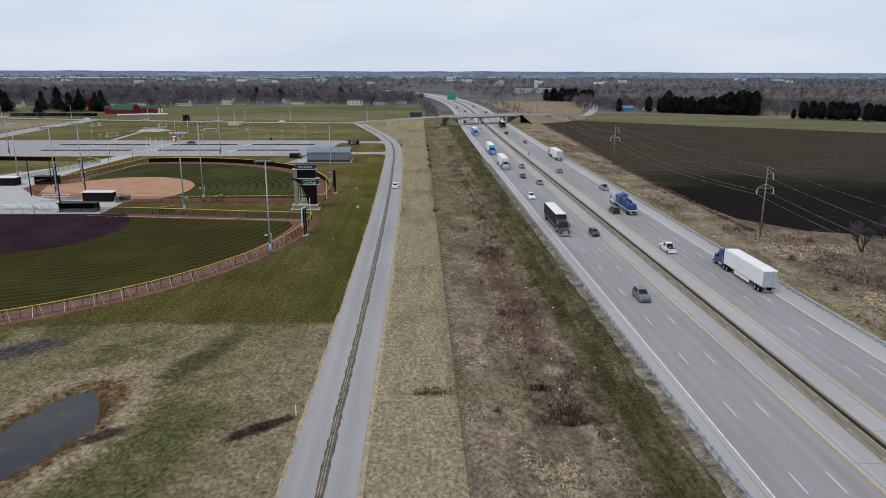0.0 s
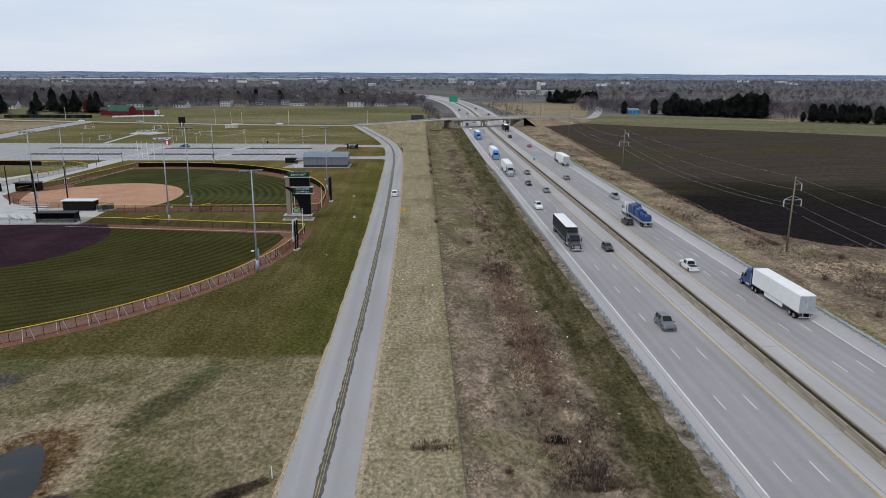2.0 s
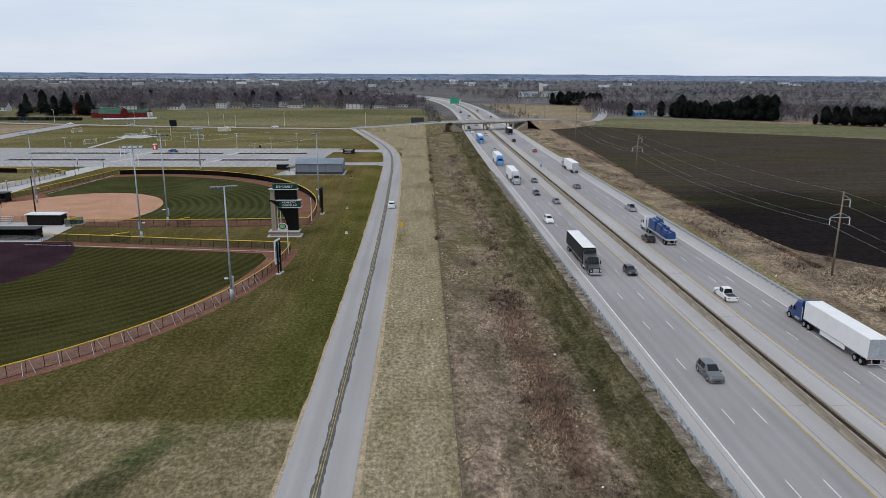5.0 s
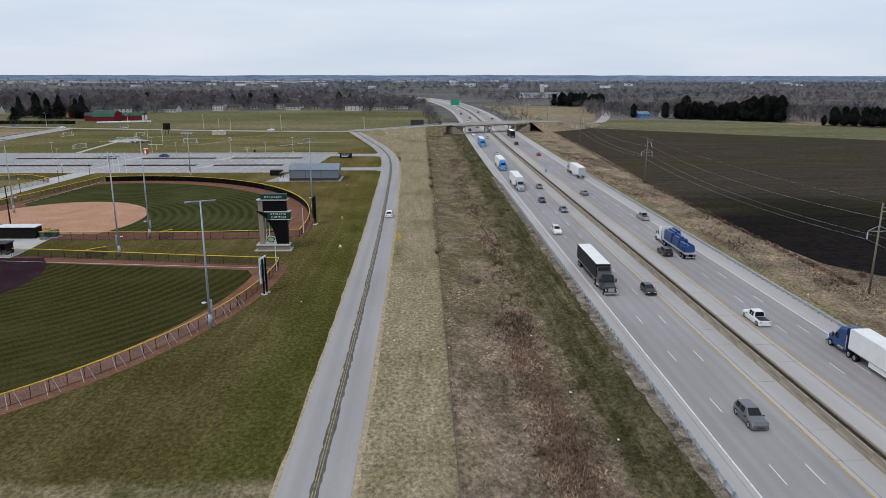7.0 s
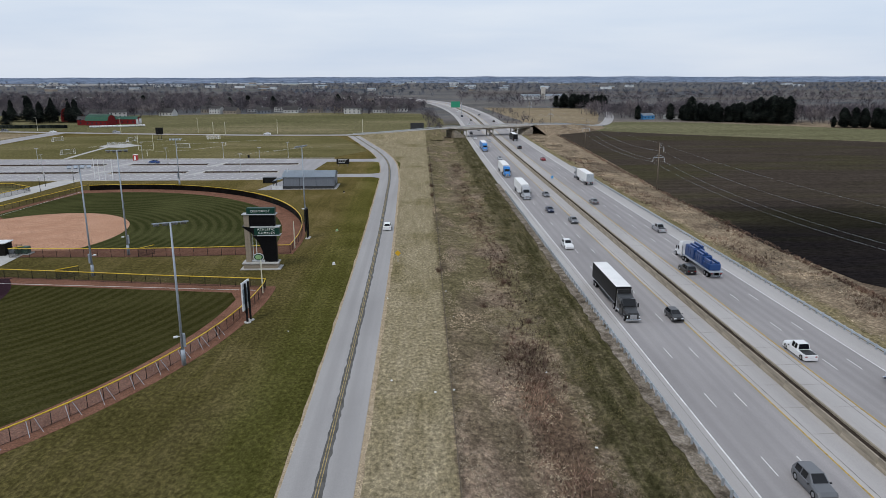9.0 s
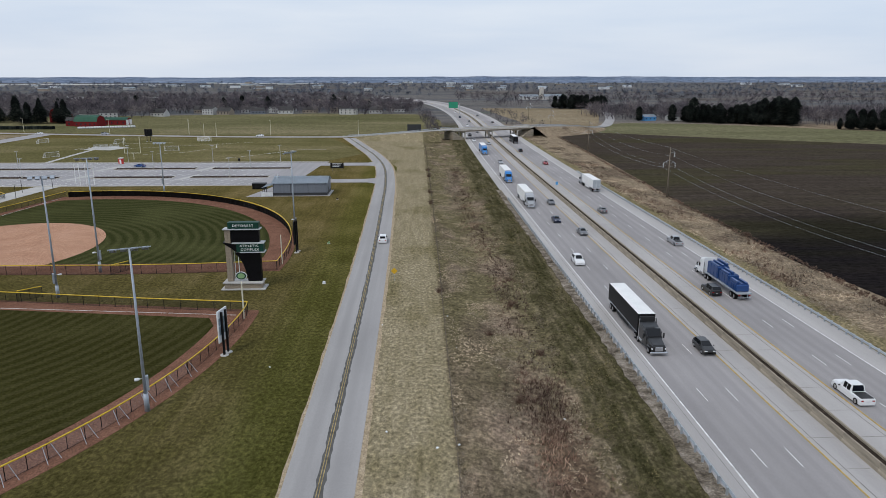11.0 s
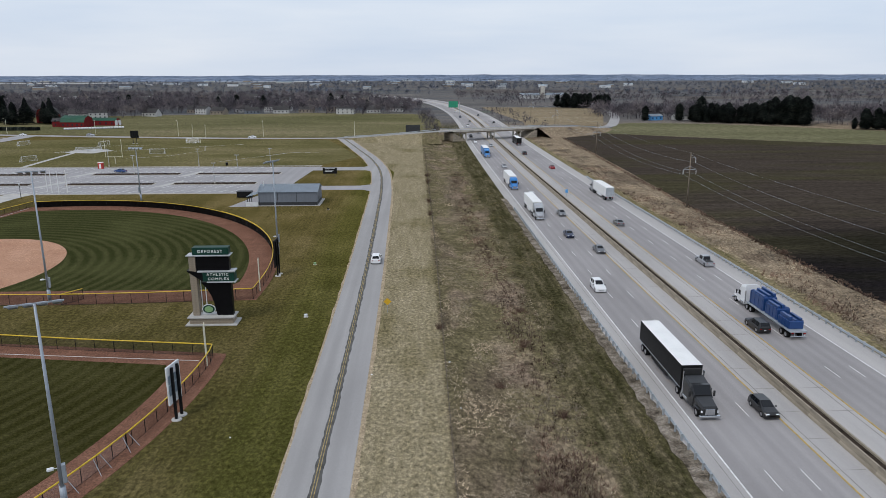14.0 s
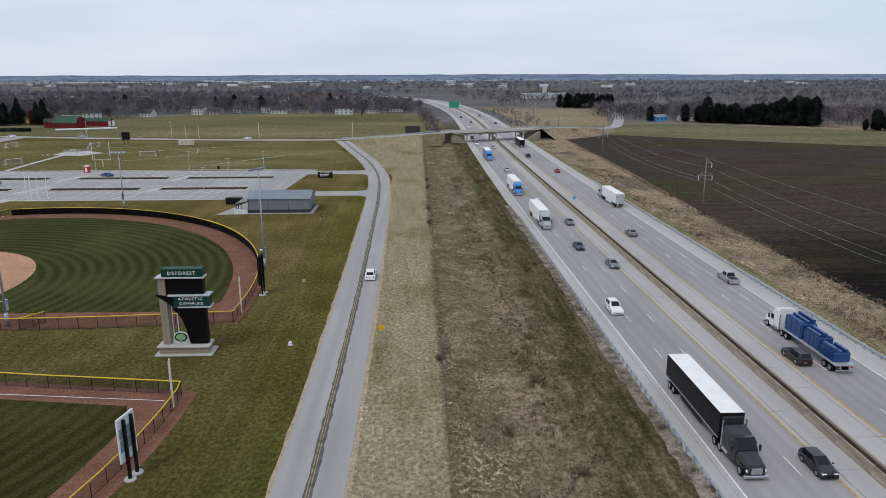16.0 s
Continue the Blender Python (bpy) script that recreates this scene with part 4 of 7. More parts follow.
# ---- ball fields ----
def fence(line, h, step, label, cap=True, screen=False, brace=False, cap_mat="yellow", veil="chain"):
    """A sports fence along a line of ground points: posts, fabric, top cap."""
    line = [Vector((x, north(y), 0)) for x, y in line]
    t = thing("ball_field_fence", None, label, "fence", "ball field fences")
    pts, left = [line[0]], step
    for a, b in zip(line, line[1:]):
        d = (b - a).length
        pos = left
        while pos <= d:
            pts.append(a.lerp(b, pos / d))
            pos += step
        left = pos - d
    if (pts[-1] - line[-1]).length > 0.5:
        pts.append(line[-1])
    bm = bmesh.new()
    rod(bm, (0, 0, -0.2), (0, 0, h), 0.045, n=6)
    me = mesh_of(bm, M["black"], "post")
    for p in pts:
        shared("post", me, t, Matrix.Translation(p))
    bm = bmesh.new()
    lo, hi = [bm.verts.new(p + Vector((0, 0, 0.04))) for p in pts], [bm.verts.new(p + Vector((0, 0, h))) for p in pts]
    for i in range(len(pts) - 1):
        bm.faces.new((lo[i], lo[i + 1], hi[i + 1], hi[i]))
    if screen:
        bmesh.ops.solidify(bm, geom=bm.faces[:], thickness=0.02)
    part("wind_screen" if screen else "chain_link", bm, M["blackmatt"] if screen else M[veil], t)
    if cap:
        bm = bmesh.new()
        tube(bm, [p + Vector((0, 0, h + 0.02)) for p in pts], 0.085)
        part("top_cap", bm, M[cap_mat], t)
    bm = bmesh.new()
    tube(bm, [p + Vector((0, 0, 0.06)) for p in pts], 0.02, 4)
    part("bottom_rail", bm, M["black"], t)
    if brace:
        bm = bmesh.new()
        for dx in (-0.75, 0.75):
            rod(bm, (dx * 0.6, 0, h - 0.1), (dx, 1.0, 0), 0.035, n=5)
        me = mesh_of(bm, M["galv"], "brace")
        cx, cy = H1
        for p in pts[::2]:
            a = math.atan2(p.y - north(cy), (p.x - cx) * 1.44)
            shared("brace", me, t, Matrix.Translation(p) @ Matrix.Rotation(a - math.pi / 2, 4, "Z"))
    return t


fence([(-28.5, 147.0), (-47.5, 149.3), (-70, 152.6), (-86, 154.6)], 1.75, 2.9, "black chain-link fence with a yellow cap along the foul line")
fence([(-28.5, 147.0), *arc(*H1, R1, A1, A1 - 18, 8)], 1.75, 2.4, "black chain-link outfield fence with a yellow cap")
fence(arc(*H1, R1 - 0.1, A1 - 18, -105, 40), 1.7, 2.2, "portable outfield fence with yellow cap and grey braces", brace=True, veil="chaingrey")
fence([(-28.6, 168.0), (-46, 166.7), (-60, 166.3), (-88, 166.9)], 1.95, 2.9, "black chain-link fence with a yellow cap beside the far field")
fence([(-28.6, 168.1), *arc(*H2, 69.0, 0, 50, 20)], 1.9, 2.6, "dark outfield fence with a yellow cap", veil="chain")
fence(arc(*H2, 69.0, 16, 102, 40), 1.75, 2.6, "outfield fence hung with a black wind screen", cap=True, screen=True)
fence([(-113.5, 243.5), (-116.5, 228), (-121, 208), (-126.5, 193)], 1.6, 2.9, "black chain-link fence with a yellow cap along the walk")
fence([(-131, 241), (-135.5, 217), (-140, 196)], 1.6, 2.9, "black chain-link fence of the third field")
fence([(-200, 247), (-176, 248), (-152, 246)], 1.8, 2.9, "outfield fence of the third field with a black screen", screen=True)
fence([(-152, 246), (-142, 248), (-131, 241)], 1.6, 2.9, "black fence with yellow cap in the third field's corner")
fence([(-112, 154.2), (-86, 154.4)], 1.3, 3.0, "grey chain-link backstop fence by the plaza", cap=False, veil="chaingrey")
fence([(-117, 176.8), (-108, 171.4), (-88, 171.2)], 1.7, 3.0, "dark chain-link backstop fence of the far infield", cap=False)

for a, b in (((-69.5, 152.7), (-66.6, 155.0)), ((-60.5, 166.4), (-58.2, 169.0)), ((-88.0, 166.9), (-86.2, 169.2))):
    fence([a, b], 1.9, 2.0, "short wing of black fence beside a gate")
for x, y, a in ((-28.3, 144.2, 0), (-28.4, 171.9, 0)):
    bm = bmesh.new()
    rod(bm, (0, 0, 0), (0, 0, 6.2), 0.09, 0.08, 8)
    box(bm, -0.02, 0.02, -0.45, -0.06, 1.6, 6.0)
    f = link("foul_pole", bm, M["cream"])
    f.location = (x, north(y), 0)
    tagged(f, "cream foul pole with a narrow wing", "foul pole", "foul poles")
for pts in (((-30, 145.6), (-88, 151.6)), ((-113.3, 241), (-117, 205))):
    a, b = (Vector((p[0], north(p[1]), 0.06)) for p in pts)
    setting("foul_line", ribbon([a, b], -0.03, 0.03, 0.03, 0.02), M["white_line"], "white foul line", "field marking")


def light_pole(x, y, h, turn, heads=4, label="tall grey floodlight pole with a lamp crossarm"):
    t = thing("floodlight_pole", Matrix.Translation((x, y, 0)) @ Matrix.Rotation(radians(turn), 4, "Z"), label, "light pole", "floodlight poles")
    bm = bmesh.new()
    rod(bm, (0, 0, 0), (0, 0, h), 0.20, 0.11, 12)
    part("mast", bm, M["polesteel"], t, smooth=True)
    bm = bmesh.new()
    rod(bm, (0, 0, 0), (0, 0, 2.2), 0.30, 0.28, 12)
    part("base_sleeve", bm, M["polesteel"], t, smooth=True)
    bm = bmesh.new()
    box(bm, 0.15, 0.48, -0.25, 0.25, 2.6, 4.4, bevel=0.03)
    part("control_box", bm, M["polesteel"], t)
    arm_len = 0.55 * heads
    bm = bmesh.new()
    box(bm, -arm_len, arm_len, -0.06, 0.06, h - 0.06, h + 0.06)
    arm = part("crossarm", bm, M["polesteel"], t)
    for i in range(heads):
        bm = bmesh.new()
        cx = -arm_len + (i + 0.5) * 2 * arm_len / heads
        box(bm, cx - 0.36, cx + 0.36, 0.1, 0.95, -0.13, 0.13, Matrix.Translation((0, 0, h)) @ Matrix.Rotation(radians(-25), 4, "X"), 0.05)
        part("lamp_head", bm, M["polesteel"], arm)
    bm = bmesh.new()
    box(bm, -1.0, -0.45, -0.2, 0.2, 4.0, 4.22, bevel=0.04)
    rod(bm, (-0.5, 0, 4.1), (0, 0, 4.1), 0.04, n=6)
    part("low_lamp", bm, M["signback"], t)
    return t


for x, y, h, a in ((-32.0, 118.05, 19.5, 24), (-63.7, 154.6, 21.4, 200), (-63.3, 167.9, 22.6, 20), (-30.2, 194.0, 20.3, 60), (-85.1, 250.3, 16.4, 180), (-107.8, 172.7, 21.0, 30), (-112.2, 194.6, 20.5, 200), (-133.7, 195.4, 20.0, 250), (-175.0, 253.0, 18.0, 180)):
    light_pole(x, y, h, a)


def backstop_pole(x, y, h):
    bm = bmesh.new()
    rod(bm, (0, 0, 0), (0, 0, h), 0.16, 0.14, 8)
    rod(bm, (0, 0, 0), (0, 0, h * 0.3), 0.2, 0.2, 8)
    p = link("backstop_pole", bm, M["black"])
    p.location = (x, north(y), 0)
    tagged(p, "tall black backstop net pole", "pole", "backstop poles")


for x, y, h in ((-117.5, 176.0, 11), (-110.3, 176.3, 9), (-97.0, 156.0, 13), (-104.5, 181.6, 10), (-121, 192, 9)):
    backstop_pole(x, y, h)


def dugout(x0, x1, y0, y1, h, roof, label):
    t = thing("dugout", Matrix.Translation((x0, y0, 0)), label, "dugout", "dugouts")
    w, d = x1 - x0, north(y1) - north(y0)
    bm = bmesh.new()
    box(bm, 0, w, d - 0.2, d, 0.03, h - 0.2)
    part("back_wall", bm, M["blackmatt"], t)
    for x in (0, w - 0.2):
        bm = bmesh.new()
        box(bm, x, x + 0.2, 0, d - 0.202, 0.03, h - 0.2)
        part("side_wall", bm, M["blackmatt"], t)
    bm = bmesh.new()
    box(bm, 0.2, w - 0.2, 0.0, 0.08, 0.03, 1.1 if roof == "black" else h - 0.3)
    part("front_screen", bm, M["chain"] if roof == "black" else M["blackmatt"], t)
    bm = bmesh.new()
    box(bm, -0.3, w + 0.3, -0.4, d + 0.2, h - 0.196, h, bevel=0.03)
    part("roof", bm, M[roof], t)
    bm = bmesh.new()
    box(bm, 0.6, w - 0.6, d - 0.9, d - 0.4, 0.45, 0.55)
    for x in (0.8, w / 2, w - 0.8):
        box(bm, x - 0.05, x + 0.05, d - 0.8, d - 0.5, 0.03, 0.45)
    part("bench", bm, M["galv"], t)


dugout(-98, -89.6, 168.2, 170.6, 2.9, "signback", "black dugout with a white flat roof")
dugout(-97.2, -87.6, 155.3, 157.6, 2.6, "black", "black open dugout with a steel bench")
dugout(-128.5, -121.5, 195.0, 197.5, 2.7, "black", "black dugout beside the walk")
dugout(-140, -133, 192.6, 195.4, 2.8, "signback", "black dugout with a pale roof by the third field")

t = thing("concession_stand", Matrix.Translation((-133, 168, 0)), "small stand with grey roof and yellow front on the plaza", "building")
bm = bmesh.new()
box(bm, -5, 4.5, 0, 6, 0.03, 2.9)
part("wall", bm, M["sidingdark"], t)
bm = bmesh.new()
box(bm, -5.6, 5.2, -0.8, 6.6, 2.9, 3.2, bevel=0.05)
part("roof", bm, M["shingle"], t)
for x in (-3.5, -0.7, 2.1):
    bm = bmesh.new()
    box(bm, x, x + 1.9, -0.05, 0.1, 1.0, 2.3)
    part("hatch", bm, M["yellow"], t)


def bleacher(x, y, turn, w=6.0, label="aluminium bleacher with stepped benches"):
    t = thing("bleacher", Matrix.Translation((x, y, 0.03)) @ Matrix.Rotation(radians(turn), 4, "Z"), label, "bleacher", "bleachers")
    for i in range(4):
        bm = bmesh.new()
        box(bm, -w / 2, w / 2, i * 0.7, i * 0.7 + 0.3, 0.4 + i * 0.38, 0.45 + i * 0.38)
        part("bench", bm, M["signback"], t)
    bm = bmesh.new()
    for x2 in (-w / 2 + 0.3, 0, w / 2 - 0.3):
        rod(bm, (x2, 0, 0), (x2, 2.6, 1.65), 0.05, n=6)
        for i in range(4):
            rod(bm, (x2, i * 0.7 + 0.15, 0), (x2, i * 0.7 + 0.15, 0.42 + i * 0.38), 0.035, n=5)
    part("frame", bm, M["galv"], t)


for x, y, a, w in ((-110, 160, 180, 9), (-103, 159, 180, 5), (-107, 169, 0, 8), (-170, 373, 20, 7), (-163, 371, 20, 7)):
    bleacher(x, y, a, w)
t = thing("utility_box", Matrix.Translation((-86.7, 169.6, 0)), "green utility cabinet on a concrete pad", "utility box")
bm = bmesh.new()
box(bm, -1.3, 1.3, -0.8, 0.8, 0.2, 1.7, bevel=0.08)
part("cabinet", bm, plain("green_cabinet", (0.035, 0.075, 0.055), 0.6), t)
bm = bmesh.new()
box(bm, -3.2, 1.8, -1.2, 1.2, 0.0, 0.2)
part("pad", bm, M["plaza"], t)
bm = bmesh.new()
box(bm, -2.9, -1.7, -0.5, 0.5, 0.2, 1.2, bevel=0.06)
part("meter_box", bm, M["galv"], t)
for x, y in ((-127.5, 205), (-128.5, 222), (-127.0, 240), (-124.5, 255), (-118, 188), (-131.5, 250)):
    t = thing("walk_lamp", Matrix.Translation((x, y, 0)), "short black post lamp along the walk", "lamp", "walk lamps")
    bm = bmesh.new()
    rod(bm, (0, 0, 0), (0, 0, 4.2), 0.09, 0.07, 8)
    part("post", bm, M["black"], t)
    bm = bmesh.new()
    rod(bm, (0, 0, 4.2), (0, 0, 4.75), 0.12, 0.3, 10)
    part("lantern", bm, M["signback"], t)


# ---- the complex's monument sign ----
def letters(body, size, m, parent, mat, name="lettering", depth=0.03):
    cu = bpy.data.curves.new("text", "FONT")
    cu.body, cu.size, cu.align_x, cu.align_y, cu.extrude = body, size, "CENTER", "CENTER", depth
    cu.space_character = 1.3
    tmp = bpy.data.objects.new("text", cu)
    scene.collection.objects.link(tmp)
    dg = bpy.context.evaluated_depsgraph_get()
    me = bpy.data.meshes.new_from_object(tmp.evaluated_get(dg))
    bpy.data.objects.remove(tmp)
    me.materials.clear()
    me.materials.append(mat)
    ob = new(name, me)
    ob.parent = parent
    ob.matrix_local = m @ Matrix.Rotation(radians(90), 4, "X")
    return ob


def monument():
    t = thing("monument_sign", Matrix.Translation((-32.1, 158.4, 0)) @ Matrix.Diagonal((1, 1, 0.97, 1)), "tall black and green sign on a tan stone base", "sign")
    bm = bmesh.new()
    box(bm, -4.0, 3.95, -1.75, 1.6, 0, 0.22, bevel=0.04)
    part("footing", bm, M["plaza"], t)
    bm = bmesh.new()
    box(bm, -3.45, 3.3, -1.2, 1.15, 0.22, 1.15)
    plinth = part("plinth", bm, M["blocktan"], t)
    bm = bmesh.new()
    box(bm, -3.7, 3.55, -1.45, 1.4, 1.153, 1.42, bevel=0.05)
    part("plinth_cap", bm, M["plaza"], t)
    bm = bmesh.new()
    box(bm, -2.85, -2.0, -0.62, 0.62, 1.424, 11.35)
    col = part("column", bm, M["blocktan"], t)
    r = random.Random(9)
    bm = bmesh.new()
    box(bm, -0.245, 0.245, -0.03, 0.03, -0.135, 0.135, bevel=0.02)
    me = mesh_of(bm, M["blocktan"], "stone")
    bm = bmesh.new()
    box(bm, -0.03, 0.03, -0.3, 0.3, -0.135, 0.135, bevel=0.02)
    me_side = mesh_of(bm, M["blocktan"], "side_stone")
    for i in range(34):
        for k in range(2):
            s = 0.72 + 0.5 * r.random()
            shared("stone", me, col, Matrix.Translation((-2.68 + k * 0.5, -0.63 - r.uniform(0, 0.025), 1.58 + i * 0.287)))
            shared("stone", me_side, col, Matrix.Translation((-2.94 - r.uniform(0, 0.025), -0.31 + k * 0.62, 1.58 + i * 0.287)))
    for i in range(3):
        for k in range(13):
            shared("stone", me, plinth, Matrix.Translation((-3.16 + k * 0.508 + (0.0 if i % 2 else 0.05), -1.21 - r.uniform(0, 0.02), 0.38 + i * 0.295)))
    bm = bmesh.new()
    box(bm, -3.25, 3.45, -0.95, 0.9, 11.354, 11.55, bevel=0.04)
    part("top_ledge", bm, M["ledge"], t)
    bm = bmesh.new()
    box(bm, -2.3, 3.2, -0.75, 0.7, 11.554, 12.75, bevel=0.04)
    top = part("name_board", bm, M["green_sign"], t)
    letters("DEFOREST", 0.66, Matrix.Translation((0.45, -0.79, 12.12)), top, M["letter"])
    bm = bmesh.new()
    box(bm, -1.9, 3.15, -0.55, 0.5, 8.95, 11.35, bevel=0.03)
    part("display", bm, M["screen"], t)
    bm = bmesh.new()
    box(bm, -1.7, 4.0, -0.95, 0.9, 8.72, 8.946, bevel=0.04)
    part("ledge", bm, M["ledge"], t)
    bm = bmesh.new()
    prof = [(3.85, 8.717), (3.85, 7.2), (-0.95, 7.2), (-0.95, 8.717)]
    f = bm.faces.new([bm.verts.new((x, -0.8, z)) for x, z in prof])
    ex = bmesh.ops.extrude_face_region(bm, geom=[f])
    bmesh.ops.translate(bm, vec=(0, 1.5, 0), verts=[v for v in ex["geom"] if isinstance(v, bmesh.types.BMVert)])
    bmesh.ops.recalc_face_normals(bm, faces=bm.faces)
    band = part("title_band", bm, M["green_sign"], t)
    bm = bmesh.new()
    prof = [(-0.954, 8.717), (-0.954, 7.2), (-1.3, 7.35), (-1.9, 7.85), (-2.6, 8.35), (-3.3, 8.85), (-3.3, 9.05), (-1.72, 8.717)]
    f = bm.faces.new([bm.verts.new((x, -0.78, z)) for x, z in prof])
    ex = bmesh.ops.extrude_face_region(bm, geom=[f])
    bmesh.ops.translate(bm, vec=(0, 1.46, 0), verts=[v for v in ex["geom"] if isinstance(v, bmesh.types.BMVert)])
    bmesh.ops.recalc_face_normals(bm, faces=bm.faces)
    part("swept_arm", bm, M["screen"], t, "black swept arm")
    letters("ATHLETIC", 0.6, Matrix.Translation((1.35, -0.84, 8.34)), band, M["letter"])
    letters("COMPLEX", 0.6, Matrix.Translation((1.45, -0.84, 7.62)), band, M["letter"])
    bm = bmesh.new()
    box(bm, -0.4, 4.05, -0.95, 0.9, 7.0, 7.197, bevel=0.04)
    part("lower_ledge", bm, M["ledge"], t)
    bm = bmesh.new()
    prof = [(3.2, 1.424), (3.2, 6.997), (-1.3, 6.997), (-1.4, 6.9), (-0.6, 6.0), (0.0, 4.8), (0.35, 3.6), (0.55, 2.4), (0.75, 1.424)]
    f = bm.faces.new([bm.verts.new((x, -0.5, z)) for x, z in prof])
    ex = bmesh.ops.extrude_face_region(bm, geom=[f])
    bmesh.ops.translate(bm, vec=(0, 0.95, 0), verts=[v for v in ex["geom"] if isinstance(v, bmesh.types.BMVert)])
    bmesh.ops.recalc_face_normals(bm, faces=bm.faces)
    bmesh.ops.triangulate(bm, faces=[q for q in bm.faces if len(q.verts) > 4])
    part("swept_panel", bm, M["screen"], t)
    for x, h in ((-1.6, 8.0), (-0.9, 6.3)):
        bm = bmesh.new()
        rod(bm, (x, 0, 1.42), (x, 0, h), 0.07, n=8)
        part("strut", bm, M["signback"], t)
    bm = bmesh.new()
    box(bm, -1.9, 0.8, -0.1, 0.1, 1.424, 1.72)
    part("medallion_rail", bm, M["signback"], t)
    for rr, mat, dy, z0 in ((1.0, "signback", 0.0, 0.0), (0.86, "green_sign", -0.05, 0.0), (0.62, "medal", -0.09, 0.0)):
        bm = bmesh.new()
        rod(bm, (0, 0, 0), (0, -0.12, 0), rr, rr, 28)
        bmesh.ops.scale(bm, vec=(1.05, 1, 0.8), verts=bm.verts)
        bmesh.ops.translate(bm, vec=(-0.55, -0.3 + dy, 2.45), verts=bm.verts)
        part("medallion", bm, M[mat], t)


monument()


def billboard(x, y, turn, w, z0, z1, back, label):
    t = thing("scoreboard", Matrix.Translation((x, y, 0)) @ Matrix.Rotation(radians(turn), 4, "Z"), label, "scoreboard", "scoreboards")
    bm = bmesh.new()
    box(bm, -w / 2, w / 2, 0.16, 0.36, z0, z1, bevel=0.03)
    b = part("panel", bm, M["signback"] if back else M["black"], t)
    if back:
        h = (z1 - z0)
        for f0, f1 in ((0.24, 0.52), (0.54, 0.76)):
            bm = bmesh.new()
            box(bm, -w / 2 + 0.12, w / 2 - 0.12, 0.14, 0.157, z0 + h * f0, z0 + h * f1)
            part("backing", bm, M["signpane"], b)
    for px in (-w * 0.22, w * 0.22):
        bm = bmesh.new()
        box(bm, px - 0.13, px + 0.13, -0.13, 0.13, 0, z1 - 0.25)
        part("post", bm, M["black"], t)
        bm = bmesh.new()
        rod(bm, (px, 0, 0), (px, 0, 0.12), 0.6, 0.55, 12)
        part("footing", bm, M["plaza"], t)
    return t


billboard(-27.35, 132.2, 79, 2.7, 2.0, 6.6, True, "scoreboard seen from its pale back, on two black posts")
billboard(-27.0, 180.4, 88, 3.4, 1.9, 7.2, False, "black scoreboard on posts, edge-on to the road")
s = billboard(-158, 404, 5, 4.4, 3.2, 7.2, False, "small black and white scoreboard by the soccer fields")


